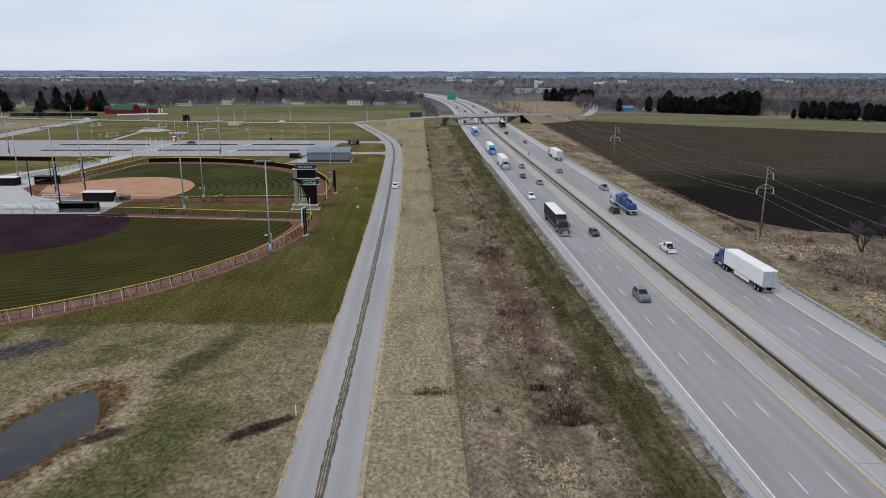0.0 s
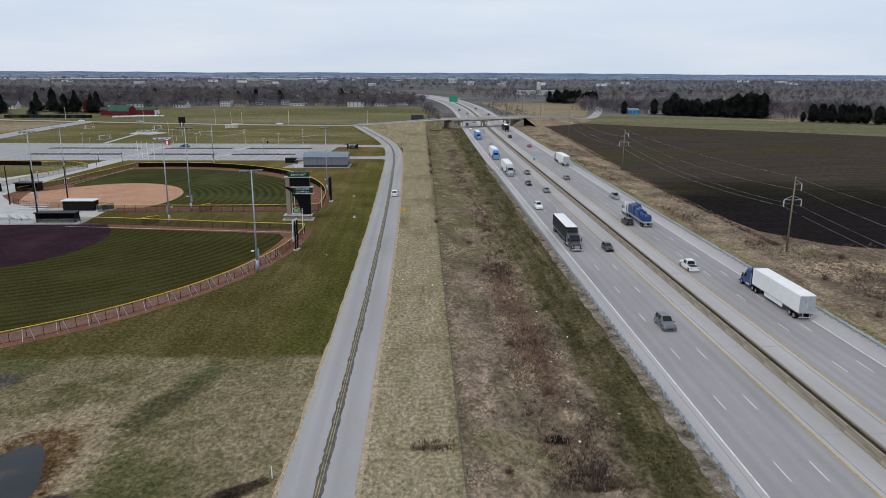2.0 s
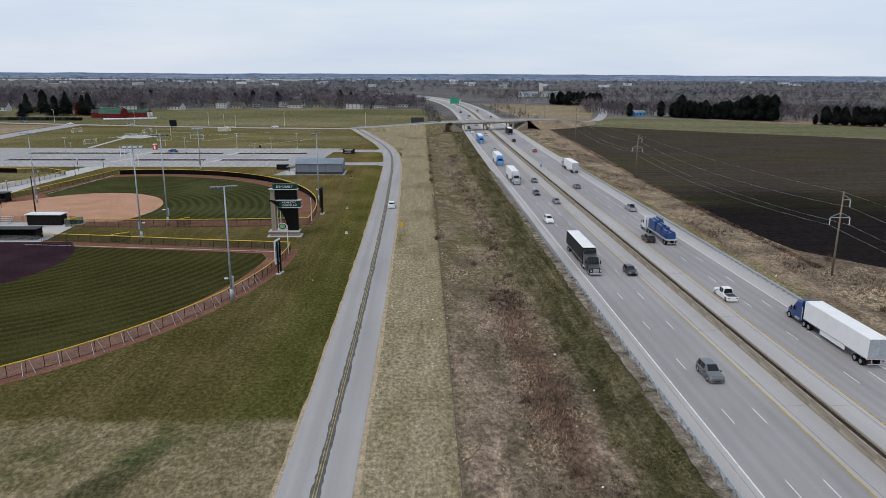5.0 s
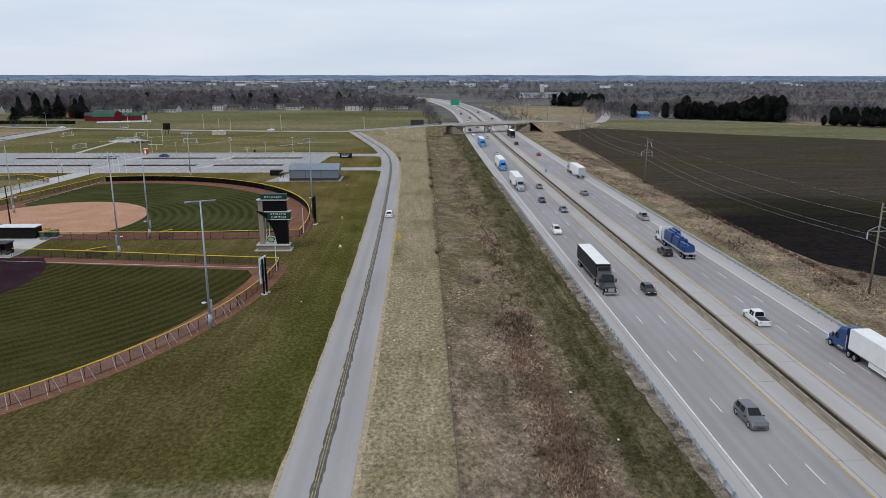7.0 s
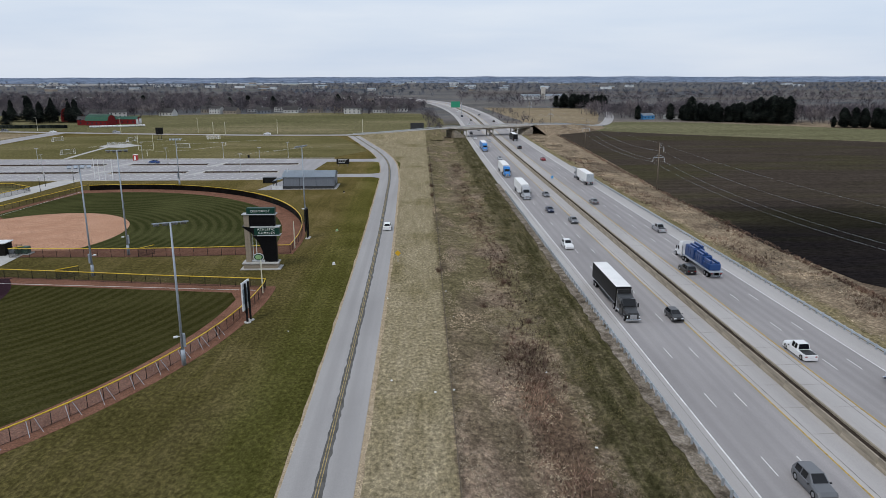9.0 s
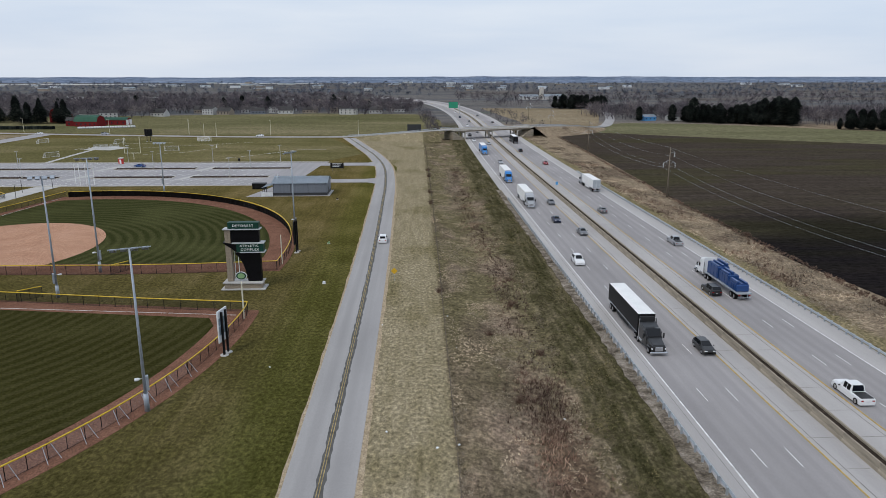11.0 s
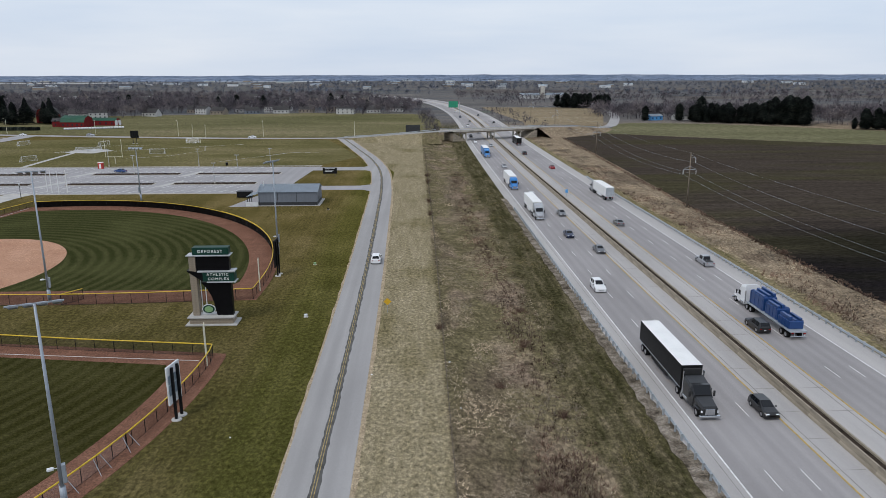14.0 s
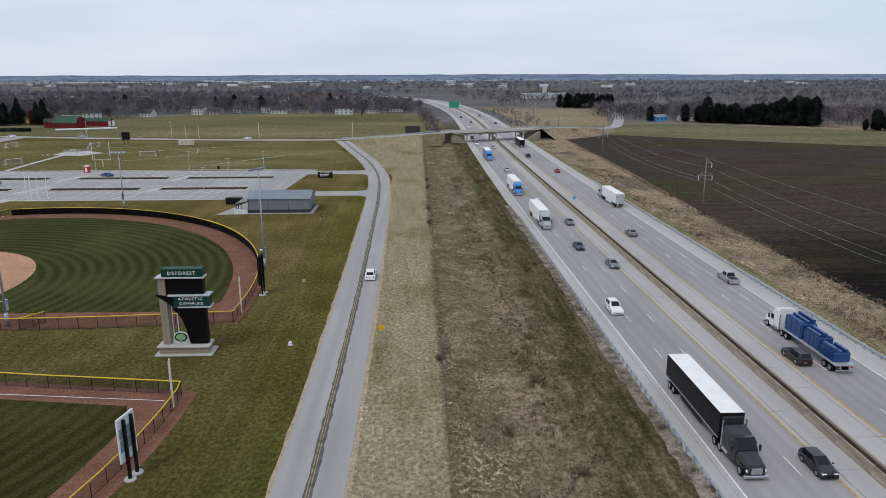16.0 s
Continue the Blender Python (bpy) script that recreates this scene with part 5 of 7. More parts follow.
# ---- field house ----
def field_house():
    t = thing("field_house", Matrix.Translation((-46.9, 242.0, 0)), "long grey metal building with pale blue gable roof", "building")
    L, D, H, R = 17.3, 10.4, 4.2, 5.7
    bm = bmesh.new()
    box(bm, -0.5, L + 0.9, -0.8, D + 0.9, 0, 0.1)
    part("apron", bm, M["plaza"], t)
    bm = bmesh.new()
    v = [(0, 0), (L, 0), (L, D), (0, D)]
    box(bm, 0, L, 0, D, 0.1, H)
    for x in (0.0, L):
        bm.faces.new([bm.verts.new(q) for q in ((x, 0, H), (x, D, H), (x, D / 2, R))])
    wall = part("wall", bm, M["siding"], t)
    bm = bmesh.new()
    box(bm, -0.03, L + 0.03, -0.03, D + 0.03, 0.1, 1.05)
    part("wainscot", bm, M["sidingdark"], t)
    bm = bmesh.new()
    for s in (0, 1):
        y0, y1 = (-0.35, D / 2) if s == 0 else (D + 0.35, D / 2)
        z0, z1 = H - 0.12, R + 0.08
        q = [bm.verts.new(p) for p in ((-0.35, y0, z0), (L + 0.35, y0, z0), (L + 0.35, y1, z1), (-0.35, y1, z1))]
        bm.faces.new(q if s == 0 else list(reversed(q)))
    bmesh.ops.solidify(bm, geom=bm.faces[:], thickness=0.12)
    roof = part("roof", bm, M["metalroof"], t)
    k = math.atan2(R + 0.2 - H, D / 2 + 0.35)
    ln = math.hypot(R + 0.2 - H, D / 2 + 0.35)
    bm = bmesh.new()
    box(bm, -0.03, 0.03, 0, ln, 0, 0.05)
    seam = mesh_of(bm, M["metalroof"], "seam")
    for i in range(18):
        shared("seam", seam, roof, Matrix.Translation((0.1 + i * 0.98, -0.35, H - 0.1)) @ Matrix.Rotation(k, 4, "X"))
    bm = bmesh.new()
    box(bm, -0.02, 0.02, -0.03, 0, 1.06, H)
    rib = mesh_of(bm, M["siding"], "wall_rib")
    for i in range(24):
        shared("wall_rib", rib, wall, Matrix.Translation((0.35 + i * 0.705, 0, 0)))
    for x, w, z in ((0.2, 0.35, 0), (5.6, 0.3, 0), (11.2, 0.3, 0)):
        bm = bmesh.new()
        box(bm, x, x + 0.12, -0.06, -0.031, 0.3, H - 0.2)
        part("downspout", bm, M["sidingdark"], t)
    bm = bmesh.new()
    box(bm, -0.12, 0.12, -0.12, 0.12, R - 0.6, R + 0.9)
    bmesh.ops.translate(bm, vec=(0.9, D / 2 - 1.0, 0), verts=bm.verts)
    part("flue", bm, M["signback"], t)
    # porch
    bm = bmesh.new()
    q = [bm.verts.new(p) for p in ((-3.6, -0.2, 2.7), (0, -0.2, 3.6), (0, D * 0.7, 3.6), (-3.6, D * 0.7, 2.7))]
    bm.faces.new(q)
    bmesh.ops.solidify(bm, geom=bm.faces[:], thickness=0.14)
    part("porch_roof", bm, M["metalroof"], t)
    for y in (0.2, 2.9, 5.6):
        bm = bmesh.new()
        box(bm, -3.4, -3.2, y - 0.1, y + 0.1, 0.1, 2.75)
        part("porch_post", bm, M["sidingdark"], t)
    bm = bmesh.new()
    box(bm, -3.6, 0.0, -1.0, -0.75, 0.0, 1.35)
    part("low_wall", bm, M["signback"], t)
    q = slab([(-8.5, -1.5), (0.0, -1.2), (0.0, D + 6), (-2.0, D + 13), (-3.0, D + 13)], 0.04, 0.1, local=True)
    part("porch_floor", q, M["lot"], t)
    bm = bmesh.new()
    box(bm, L - 0.02, L + 0.045, 3.4, 4.5, 0.1, 2.3)
    part("door", bm, M["sidingdark"], t)


field_house()
t = thing("dumpster", Matrix.Translation((-54.5, 254.5, 0)), "black waste container by the lot", "waste container")
bm = bmesh.new()
box(bm, -2.3, 2.3, -1.1, 1.1, 0.1, 1.9, bevel=0.06)
part("body", bm, M["black"], t)
bm = bmesh.new()
box(bm, -2.35, 2.35, -1.15, 1.15, 1.9, 2.05, bevel=0.03)
part("lid", bm, M["sidingdark"], t)


# ---- parking lot and soccer fields ----
def lot():
    r = random.Random(6)
    for y, segs in ((299.5, ((-182, -136), (-126, -92), (-86, -53))), (278.5, ((-178, -136), (-124, -93), (-87, -57)))):
        for a, b in segs:
            t = thing("planting_island", None, "long mulched planting island with pale kerbs", "planting bed", "planting islands")
            bm = slab([(a, y - 1.5), (a + 1.2, y - 2.0), (b - 1.2, y - 2.0), (b, y - 1.5), (b, y + 1.5), (b - 1.2, y + 2.0), (a + 1.2, y + 2.0), (a, y + 1.5)], 0.16, 0.2)
            part("kerb", bm, M["concrete"], t)
            bm = slab([(a + 0.5, y - 1.75), (b - 0.5, y - 1.75), (b - 0.5, y + 1.75), (a + 0.5, y + 1.75)], 0.2, 0.1)
            part("mulch_bed", bm, M["mulch"], t)
            bm = bmesh.new()
            for i in range(int((b - a) * 2.5)):
                x, yy = r.uniform(a + 0.8, b - 0.8), y + r.uniform(-1.1, 1.1)
                for j in range(3):
                    h = r.uniform(0.15, 0.45)
                    p = Vector((x + r.uniform(-0.2, 0.2), north(yy), 0.2))
                    q = p + Vector((r.uniform(-0.3, 0.3), r.uniform(-0.3, 0.3), h))
                    o = Vector((r.uniform(-0.15, 0.15), r.uniform(-0.15, 0.15), 0))
                    bm.faces.new([bm.verts.new(v) for v in (p - o, p + o, q)])
            o = part("low_shrubs", bm, M["twig"], t)
            o["kind"] = "stuff"
    bm = bmesh.new()
    box(bm, -0.1, 0.1, -2.6, 2.6, 0, 0.012)
    stall = mesh_of(bm, M["white_line"], "stall_line")
    t = tagged(new("stall_lines"), "white stall lines on the parking lot", "road marking", kind="structure")
    for y in (265.0, 272.8, 284.2, 293.8, 305.2, 314.0):
        x = -176.0
        while x < -58:
            shared("stall_line", stall, t, Matrix.Translation((x, north(y), 0.032)) @ Matrix.Rotation(radians(-24), 4, "Z"))
            x += 2.75 * 1.35
    for a, b, y in ((-260, -56, 260.9), (-260, -40, 318.3)):
        bm = bmesh.new()
        box(bm, a, b, north(y) - 0.15, north(y) + 0.35, -0.1, 0.17)
        setting("kerb", bm, M["concrete"], "pale concrete kerb of the lot", "kerb")
    for x in (-131, -89.5):
        for y in (278.5, 299.5):
            setting("crossing", slab([(x - 1.7, y - 5.4), (x + 1.2, y - 5.4), (x + 5.2, y + 5.4), (x + 2.2, y + 5.4)], 0.045, 0.05), M["plaza"], "pale concrete walk across the island", "pavement")
    for x, y in ((-150, 278.5), (-110, 299.5), (-72, 278.5), (-70, 299.5), (-92, 318.9), (-165, 299.5), (-62, 319.2), (-130, 320)):
        t = thing("lot_lamp", Matrix.Translation((x, y, 0.1)), "slim pale lamp post in the parking lot", "lamp", "lot lamps")
        bm = bmesh.new()
        rod(bm, (0, 0, 0), (0, 0, 7.2), 0.1, 0.07, 8)
        part("post", bm, M["ledge"], t)
        bm = bmesh.new()
        box(bm, -0.8, 0.8, -0.15, 0.15, 7.2, 7.36, bevel=0.03)
        part("lamp_head", bm, M["ledge"], t)
        bm = bmesh.new()
        rod(bm, (0, 0, 0), (0, 0, 0.7), 0.28, 0.28, 10)
        part("footing", bm, M["concrete"], t)
    for x, y in ((-120, 263.5), (-117.5, 263), (-115, 263.5), (-123, 266)):
        bm = bmesh.new()
        rod(bm, (0, 0, 0), (0, 0, 7.5), 0.12, 0.1, 8)
        f = link("flag_pole", bm, M["white"])
        f.location = (x, north(y), 0)
        tagged(f, "bare white flag pole beside the lot", "flag pole", "flag poles")
    t = thing("portable_toilet", Matrix.Translation((-130.4, 314.3, 0.03)), "red portable toilet with white roof", "portable toilet")
    bm = bmesh.new()
    box(bm, -0.9, 0.9, -0.8, 0.8, 0, 2.4, bevel=0.05)
    part("cabin", bm, M["redplastic"], t)
    bm = bmesh.new()
    box(bm, -0.95, 0.95, -0.85, 0.85, 2.4, 2.75, bevel=0.12)
    part("roof", bm, M["white"], t)
    bm = bmesh.new()
    box(bm, -0.4, 0.4, -0.83, -0.79, 0.2, 2.0)
    part("door", bm, M["white"], t)
    t = thing("litter_bin", Matrix.Translation((-81, 321, 0)), "dark litter bin at the edge of the turf", "bin")
    bm = bmesh.new()
    rod(bm, (0, 0, 0), (0, 0, 1.3), 0.45, 0.5, 12)
    part("drum", bm, M["black"], t)
    walkline = spline([(-165.5, 318.6, 0), (-168, 342, 0), (-170, 366, 0)], 4)
    setting("sidewalk", ribbon(walkline, -1.1, 1.1, 0.04, 0.1), M["plaza"], "pale concrete path across the turf", "pavement")
    setting("bleacher_pad", slab([(-175, 366), (-160, 363), (-155, 374), (-166, 381), (-176, 377)], 0.03), M["plaza"], "pale concrete pad under the bleachers", "pavement")


lot()


def goal(x, y, turn, w=7.0, h=2.4):
    t = thing("soccer_goal", Matrix.Translation((x, y, 0.02)) @ Matrix.Rotation(radians(turn), 4, "Z"), "white soccer goal with a pale net", "soccer goal", "soccer goals")
    bm = bmesh.new()
    for s in (-w / 2, w / 2):
        rod(bm, (s, 0, 0), (s, 0, h), 0.07, n=6)
        rod(bm, (s, 0, 0.05), (s, 2, 0.05), 0.05, n=6)
        rod(bm, (s, 2, 0.05), (s, 0.7, h), 0.04, n=6)
    rod(bm, (-w / 2, 0, h), (w / 2, 0, h), 0.07, n=6)
    rod(bm, (-w / 2, 2, 0.05), (w / 2, 2, 0.05), 0.05, n=6)
    part("frame", bm, M["white"], t)
    bm = bmesh.new()
    p = [bm.verts.new(q) for q in ((-w / 2, 0.7, h), (w / 2, 0.7, h), (w / 2, 2, 0.05), (-w / 2, 2, 0.05), (-w / 2, 0, h), (w / 2, 0, h), (-w / 2, 0, 0), (w / 2, 0, 0))]
    for f in ((0, 1, 2, 3), (4, 5, 1, 0), (6, 4, 0, 3), (7, 2, 1, 5)):
        bm.faces.new([p[i] for i in f])
    part("net", bm, M["netting"], t)


for x, y, a in ((-127, 360, 4), (-173.7, 337, 60), (-170, 395, 70), (-127, 407, 185), (-215, 398, 70)):
    goal(x, y, a)
for x, y in ((-131.6, 328), (-122, 404)):
    t = thing("goal_posts", Matrix.Translation((x, y, 0)), "pale yellow football goal posts", "goal posts", "football goal posts")
    bm = bmesh.new()
    rod(bm, (0, 0.8, 0), (0, 0.8, 2.4), 0.14, n=8)
    rod(bm, (0, 0.8, 2.4), (0, 0, 3.05), 0.12, n=8)
    part("stem", bm, M["cream"], t)
    bm = bmesh.new()
    rod(bm, (-3.6, 0, 3.05), (3.6, 0, 3.05), 0.1, n=8)
    part("crossbar", bm, M["cream"], t)
    for s in (-3.6, 3.6):
        bm = bmesh.new()
        rod(bm, (s, 0, 3.0), (s, 0, 10.5), 0.09, n=8)
        part("upright", bm, M["cream"], t)
for a, b in (((-150, 372), (-95, 398)), ((-135, 345), (-118, 353)), ((-118, 353), (-108, 372)), ((-75, 345), (-62, 362)), ((-62, 362), (-48, 362)), ((-90, 330), (-62, 362)), ((-180, 366), (-150, 372)), ((-180, 366), (-172, 392)), ((-172, 392), (-140, 398)), ((-115, 392), (-108, 372))):
    setting("pitch_line", ribbon([Vector((q[0], north(q[1]), 0.02)) for q in (a, b)], -0.09, 0.09, 0.02, 0.02), M["white_line"], "thin white pitch line", "field marking")

# ---- vehicles ----
def paint(name, c, metal=0.2):
    n = Nodes(name)
    d = n.noise(2.0, 4)
    col = n.mix(n.math("MULTIPLY", n.step(d, 0.45, 0.75), 0.25), c, tuple(v * 0.7 + 0.02 for v in c))
    n.b.inputs["Coat Weight"].default_value = 0.25
    n.b.inputs["Coat Roughness"].default_value = 0.08
    return n.done(col, 0.35, metal, 0.5)


PAINT = {"white": paint("white_car_paint", (0.72, 0.73, 0.74), 0), "black": paint("black_car_paint", (0.006, 0.006, 0.007), 0), "navy": paint("navy_car_paint", (0.014, 0.022, 0.055)), "silver": paint("silver_car_paint", (0.40, 0.41, 0.43), 0.5), "grey": paint("dark_grey_car_paint", (0.13, 0.135, 0.145), 0.3), "red": paint("red_car_paint", (0.26, 0.015, 0.02)), "blue": paint("bright_blue_truck_paint", (0.02, 0.19, 0.52)), "deepblue": paint("deep_blue_truck_paint", (0.013, 0.055, 0.19))}
SHAPES = {
    "sedan": (1.84, [(-2.40, 0.62, 0.72, 0.86), (-2.22, 0.90, 0.98, 0.86), (-1.70, 0.95, 1.06, 0.84), (-0.95, 0.95, 1.42, 0.70), (0.30, 0.94, 1.45, 0.70), (1.15, 0.92, 1.02, 0.84), (2.10, 0.74, 0.82, 0.84), (2.42, 0.52, 0.62, 0.76)]),
    "hatchback": (1.80, [(-2.20, 0.66, 0.85, 0.86), (-2.08, 0.95, 1.10, 0.84), (-1.60, 0.98, 1.46, 0.72), (0.15, 0.97, 1.50, 0.72), (1.05, 0.95, 1.06, 0.84), (1.95, 0.78, 0.86, 0.84), (2.22, 0.54, 0.64, 0.76)]),
    "suv": (1.95, [(-2.42, 0.75, 1.02, 0.88), (-2.33, 1.02, 1.18, 0.86), (-1.98, 1.05, 1.68, 0.74), (0.20, 1.05, 1.74, 0.74), (1.02, 1.03, 1.16, 0.86), (2.15, 0.92, 1.02, 0.86), (2.44, 0.58, 0.72, 0.80)]),
    "pickup": (1.98, [(-2.95, 0.80, 0.90, 0.94), (-2.90, 0.98, 1.02, 0.94), (-0.98, 1.02, 1.06, 0.92), (-0.80, 1.08, 1.82, 0.76), (0.62, 1.08, 1.86, 0.76), (1.30, 1.06, 1.20, 0.88), (2.55, 0.98, 1.10, 0.88), (2.90, 0.62, 0.76, 0.82)]),
}


def wheel(parent, x, y, r, w, hub="rim"):
    bm = bmesh.new()
    rod(bm, (x - w / 2, y, r), (x + w / 2, y, r), r, r, 18)
    t = part("tyre", bm, M["tyre"], parent, smooth=False)
    s = 1 if x > 0 else -1
    bm = bmesh.new()
    rod(bm, (x + s * w * 0.5, y, r), (x + s * (w * 0.5 + 0.015), y, r), r * 0.64, r * 0.55, 14)
    part("rim", bm, M[hub], t)


def loft(rings, caps=True):
    bm = bmesh.new()
    rows = [[bm.verts.new(p) for p in ring] for ring in rings]
    n = len(rows[0])
    for a, b in zip(rows, rows[1:]):
        for i in range(n):
            j = (i + 1) % n
            bm.faces.new((a[i], a[j], b[j], b[i]))
    if caps:
        bm.faces.new(list(reversed(rows[0])))
        bm.faces.new(rows[-1])
    bmesh.ops.recalc_face_normals(bm, faces=bm.faces)
    return bm


def inset_quad(bm, q, out, amount=0.1):
    c = sum((Vector(p) for p in q), Vector()) / len(q)
    nrm = (Vector(q[1]) - Vector(q[0])).cross(Vector(q[3]) - Vector(q[0])).normalized()
    if nrm.dot(out) < 0:
        nrm = -nrm
    bm.faces.new([bm.verts.new(Vector(p).lerp(c, amount) + nrm * 0.018) for p in q])


def car(x, y, heading, shape, colour, label):
    w, st = SHAPES[shape]
    t = thing({"suv": "suv", "pickup": "pickup_truck"}.get(shape, "car"), Matrix.Translation((x, y, 0.052)) @ Matrix.Rotation(radians(heading), 4, "Z"), label, "car" if shape != "pickup" else "pickup", "traffic")
    h = w / 2
    rings = []
    for yy, zm, zt, k in st:
        e = 0.92 if abs(yy) > st[-1][0] * 0.93 else 1.0
        rings.append([(-h * e, yy, 0.24), (-h * e * 1.0, yy, 0.5), (-h * e, yy, zm - 0.06), (-h * 0.93 * e, yy, zm), (-h * k, yy, zt - 0.03), (-h * (k - 0.09), yy, zt), (h * (k - 0.09), yy, zt), (h * k, yy, zt - 0.03), (h * 0.93 * e, yy, zm), (h * e, yy, zm - 0.06), (h * e, yy, 0.5), (h * e, yy, 0.24)])
    body = part("body", loft(rings), PAINT[colour], t, smooth=False)
    for a, b in zip(range(len(st)), range(1, len(st))):
        ya, za, ta, ka = st[a]
        yb, zb, tb, kb = st[b]
        if max(ta - za, tb - zb) < 0.3:
            continue
        A, B = rings[a], rings[b]
        if abs(tb - ta) > 0.25:
            bm = bmesh.new()
            inset_quad(bm, [A[5], A[6], B[6], B[5]], Vector((0, 1 if tb < ta else -1, 0.6)), 0.06)
            part("windscreen" if tb < ta else "rear_window", bm, M["carglass"], body)
        for i, s in ((3, -1), (8, 1)):
            j = i + 1 if i == 3 else i - 1
            if abs(tb - ta) > 0.25:
                continue
            for f0, f1 in ((0.04, 0.48), (0.52, 0.97)):
                bm = bmesh.new()
                lo0, lo1 = Vector(A[i]).lerp(Vector(B[i]), f0), Vector(A[i]).lerp(Vector(B[i]), f1)
                hi0, hi1 = Vector(A[j]).lerp(Vector(B[j]), f0), Vector(A[j]).lerp(Vector(B[j]), f1)
                inset_quad(bm, [lo0, lo1, hi1, hi0], Vector((s, 0, 0.2)), 0.07)
                part("side_window", bm, M["carglass"], body)
    fy, ry = st[-1][0], st[0][0]
    for s in (-1, 1):
        bm = bmesh.new()
        box(bm, s * h * 0.62 - 0.2, s * h * 0.62 + 0.2, fy - 0.16, fy - 0.02, 0.58, 0.74, bevel=0.03)
        part("headlight", bm, M["headlight"], t)
        bm = bmesh.new()
        box(bm, s * h * 0.68 - 0.17, s * h * 0.68 + 0.17, ry - 0.015, ry + 0.12, 0.68, 0.86, bevel=0.03)
        part("tail_light", bm, M["taillight"], t)
        bm = bmesh.new()
        box(bm, s * (h + 0.1) - 0.1, s * (h + 0.1) + 0.1, st[-3][0] - 0.35, st[-3][0] - 0.17, 0.98, 1.12, bevel=0.03)
        part("mirror", bm, M["darkplastic"], t)
        for yy in (fy - 0.92, ry + 0.88):
            wheel(t, s * (h - 0.11), yy, 0.34 if shape in ("sedan", "hatchback") else 0.39, 0.23)
    bm = bmesh.new()
    box(bm, -h * 0.45, h * 0.45, fy - 0.12, fy + 0.0, 0.36, 0.52, bevel=0.02)
    part("grille", bm, M["darkplastic"], t)
    bm = bmesh.new()
    box(bm, -0.16, 0.16, ry - 0.012, ry + 0.05, 0.55, 0.64)
    part("plate_bar", bm, M["signback"], t)
    if shape == "pickup":
        bm = bmesh.new()
        box(bm, -h * 0.8, h * 0.8, -2.8, -1.1, 1.03, 1.064)
        part("load_bed", bm, M["darkplastic"], t)
    return t


def semi(x, y, heading, cab, trailer, label, kind="box", long_nose=False, length=15.6):
    """A tractor with its trailer; y is the front bumper."""
    t = thing("semi_truck", Matrix.Translation((x, y, 0.052)) @ Matrix.Rotation(radians(heading), 4, "Z"), label, "truck", "traffic")
    hood = 2.3 if long_nose else 1.7
    cabl = 2.9
    c0 = -hood
    body = PAINT[cab]
    rings = []
    for yy, w, zb, zt in ((0.0, 0.78, 0.55, 1.35), (-0.25, 0.92, 0.5, 1.6), (c0, 1.1, 0.5, 1.95 if long_nose else 2.05)):
        rings.append([(-w, yy, zb), (-w, yy, zt - 0.25), (-w * 0.85, yy, zt), (w * 0.85, yy, zt), (w, yy, zt - 0.25), (w, yy, zb)])
    part("hood", loft(rings), body, t)
    rings = []
    top = 3.0 if long_nose else 3.7
    for yy, w, zb, zt in ((c0 + 0.04, 1.15, 0.6, 2.05), (c0 - 0.75, 1.22, 0.6, 2.95), (c0 - 1.3, 1.24, 0.6, top - 0.1), (c0 - cabl, 1.24, 0.6, top + 0.2)):
        rings.append([(-w, yy, zb), (-w, yy, zt - 0.35), (-w * 0.86, yy, zt), (w * 0.86, yy, zt), (w, yy, zt - 0.35), (w, yy, zb)])
    cabin = part("cab", loft(rings), body, t)
    bm = bmesh.new()
    inset_quad(bm, [rings[0][2], rings[0][3], rings[1][3], rings[1][2]], Vector((0, 1, 0.5)), 0.05)
    part("windscreen", bm, M["carglass"], cabin)
    for s in (-1, 1):
        bm = bmesh.new()
        box(bm, s * 1.225 - 0.02, s * 1.225 + 0.02, c0 - 1.35, c0 - 0.55, 1.75, 2.5)
        part("side_window", bm, M["carglass"], cabin)
        bm = bmesh.new()
        box(bm, s * 1.45 - 0.12, s * 1.45 + 0.12, c0 - 0.35, c0 - 0.22, 1.7, 2.4, bevel=0.03)
        rod(bm, (s * 1.2, c0 - 0.3, 2.1), (s * 1.45, c0 - 0.3, 2.1), 0.03, n=5)
        part("mirror", bm, M["darkplastic"], t)
        bm = bmesh.new()
        box(bm, s * 0.85 - 0.14, s * 0.85 + 0.14, -0.3, -0.1, 0.85, 1.1, bevel=0.03)
        part("headlight", bm, M["headlight"], t)
        bm = bmesh.new()
        rod(bm, (s * 1.0, c0 - cabl + 0.2, 0.75), (s * 1.0, c0 - 1.4, 0.75), 0.33, n=12)
        part("fuel_tank", bm, M["chrome"], t)
        bm = bmesh.new()
        rod(bm, (s * 1.22, c0 - cabl - 0.15, 0.8), (s * 1.22, c0 - cabl - 0.15, 3.7 if long_nose else 3.0), 0.09, n=8)
        part("exhaust_pipe", bm, M["chrome"], t)
        bm = bmesh.new()
        box(bm, s * 1.0 - 0.2, s * 1.0 + 0.2, -1.75, -0.55, 0.98, 1.14, bevel=0.08)
        part("mudguard", bm, body, t)
    bm = bmesh.new()
    box(bm, -0.55, 0.55, -0.02, 0.03, 0.7, 1.35, bevel=0.02)
    part("grille", bm, M["chrome"], t)
    bm = bmesh.new()
    box(bm, -1.2, 1.2, -0.15, 0.14, 0.32, 0.62, bevel=0.05)
    part("bumper", bm, M["chrome"], t)
    bm = bmesh.new()
    box(bm, -0.45, 0.45, -7.2, -0.4, 0.6, 0.85)
    part("chassis", bm, M["darkplastic"], t)
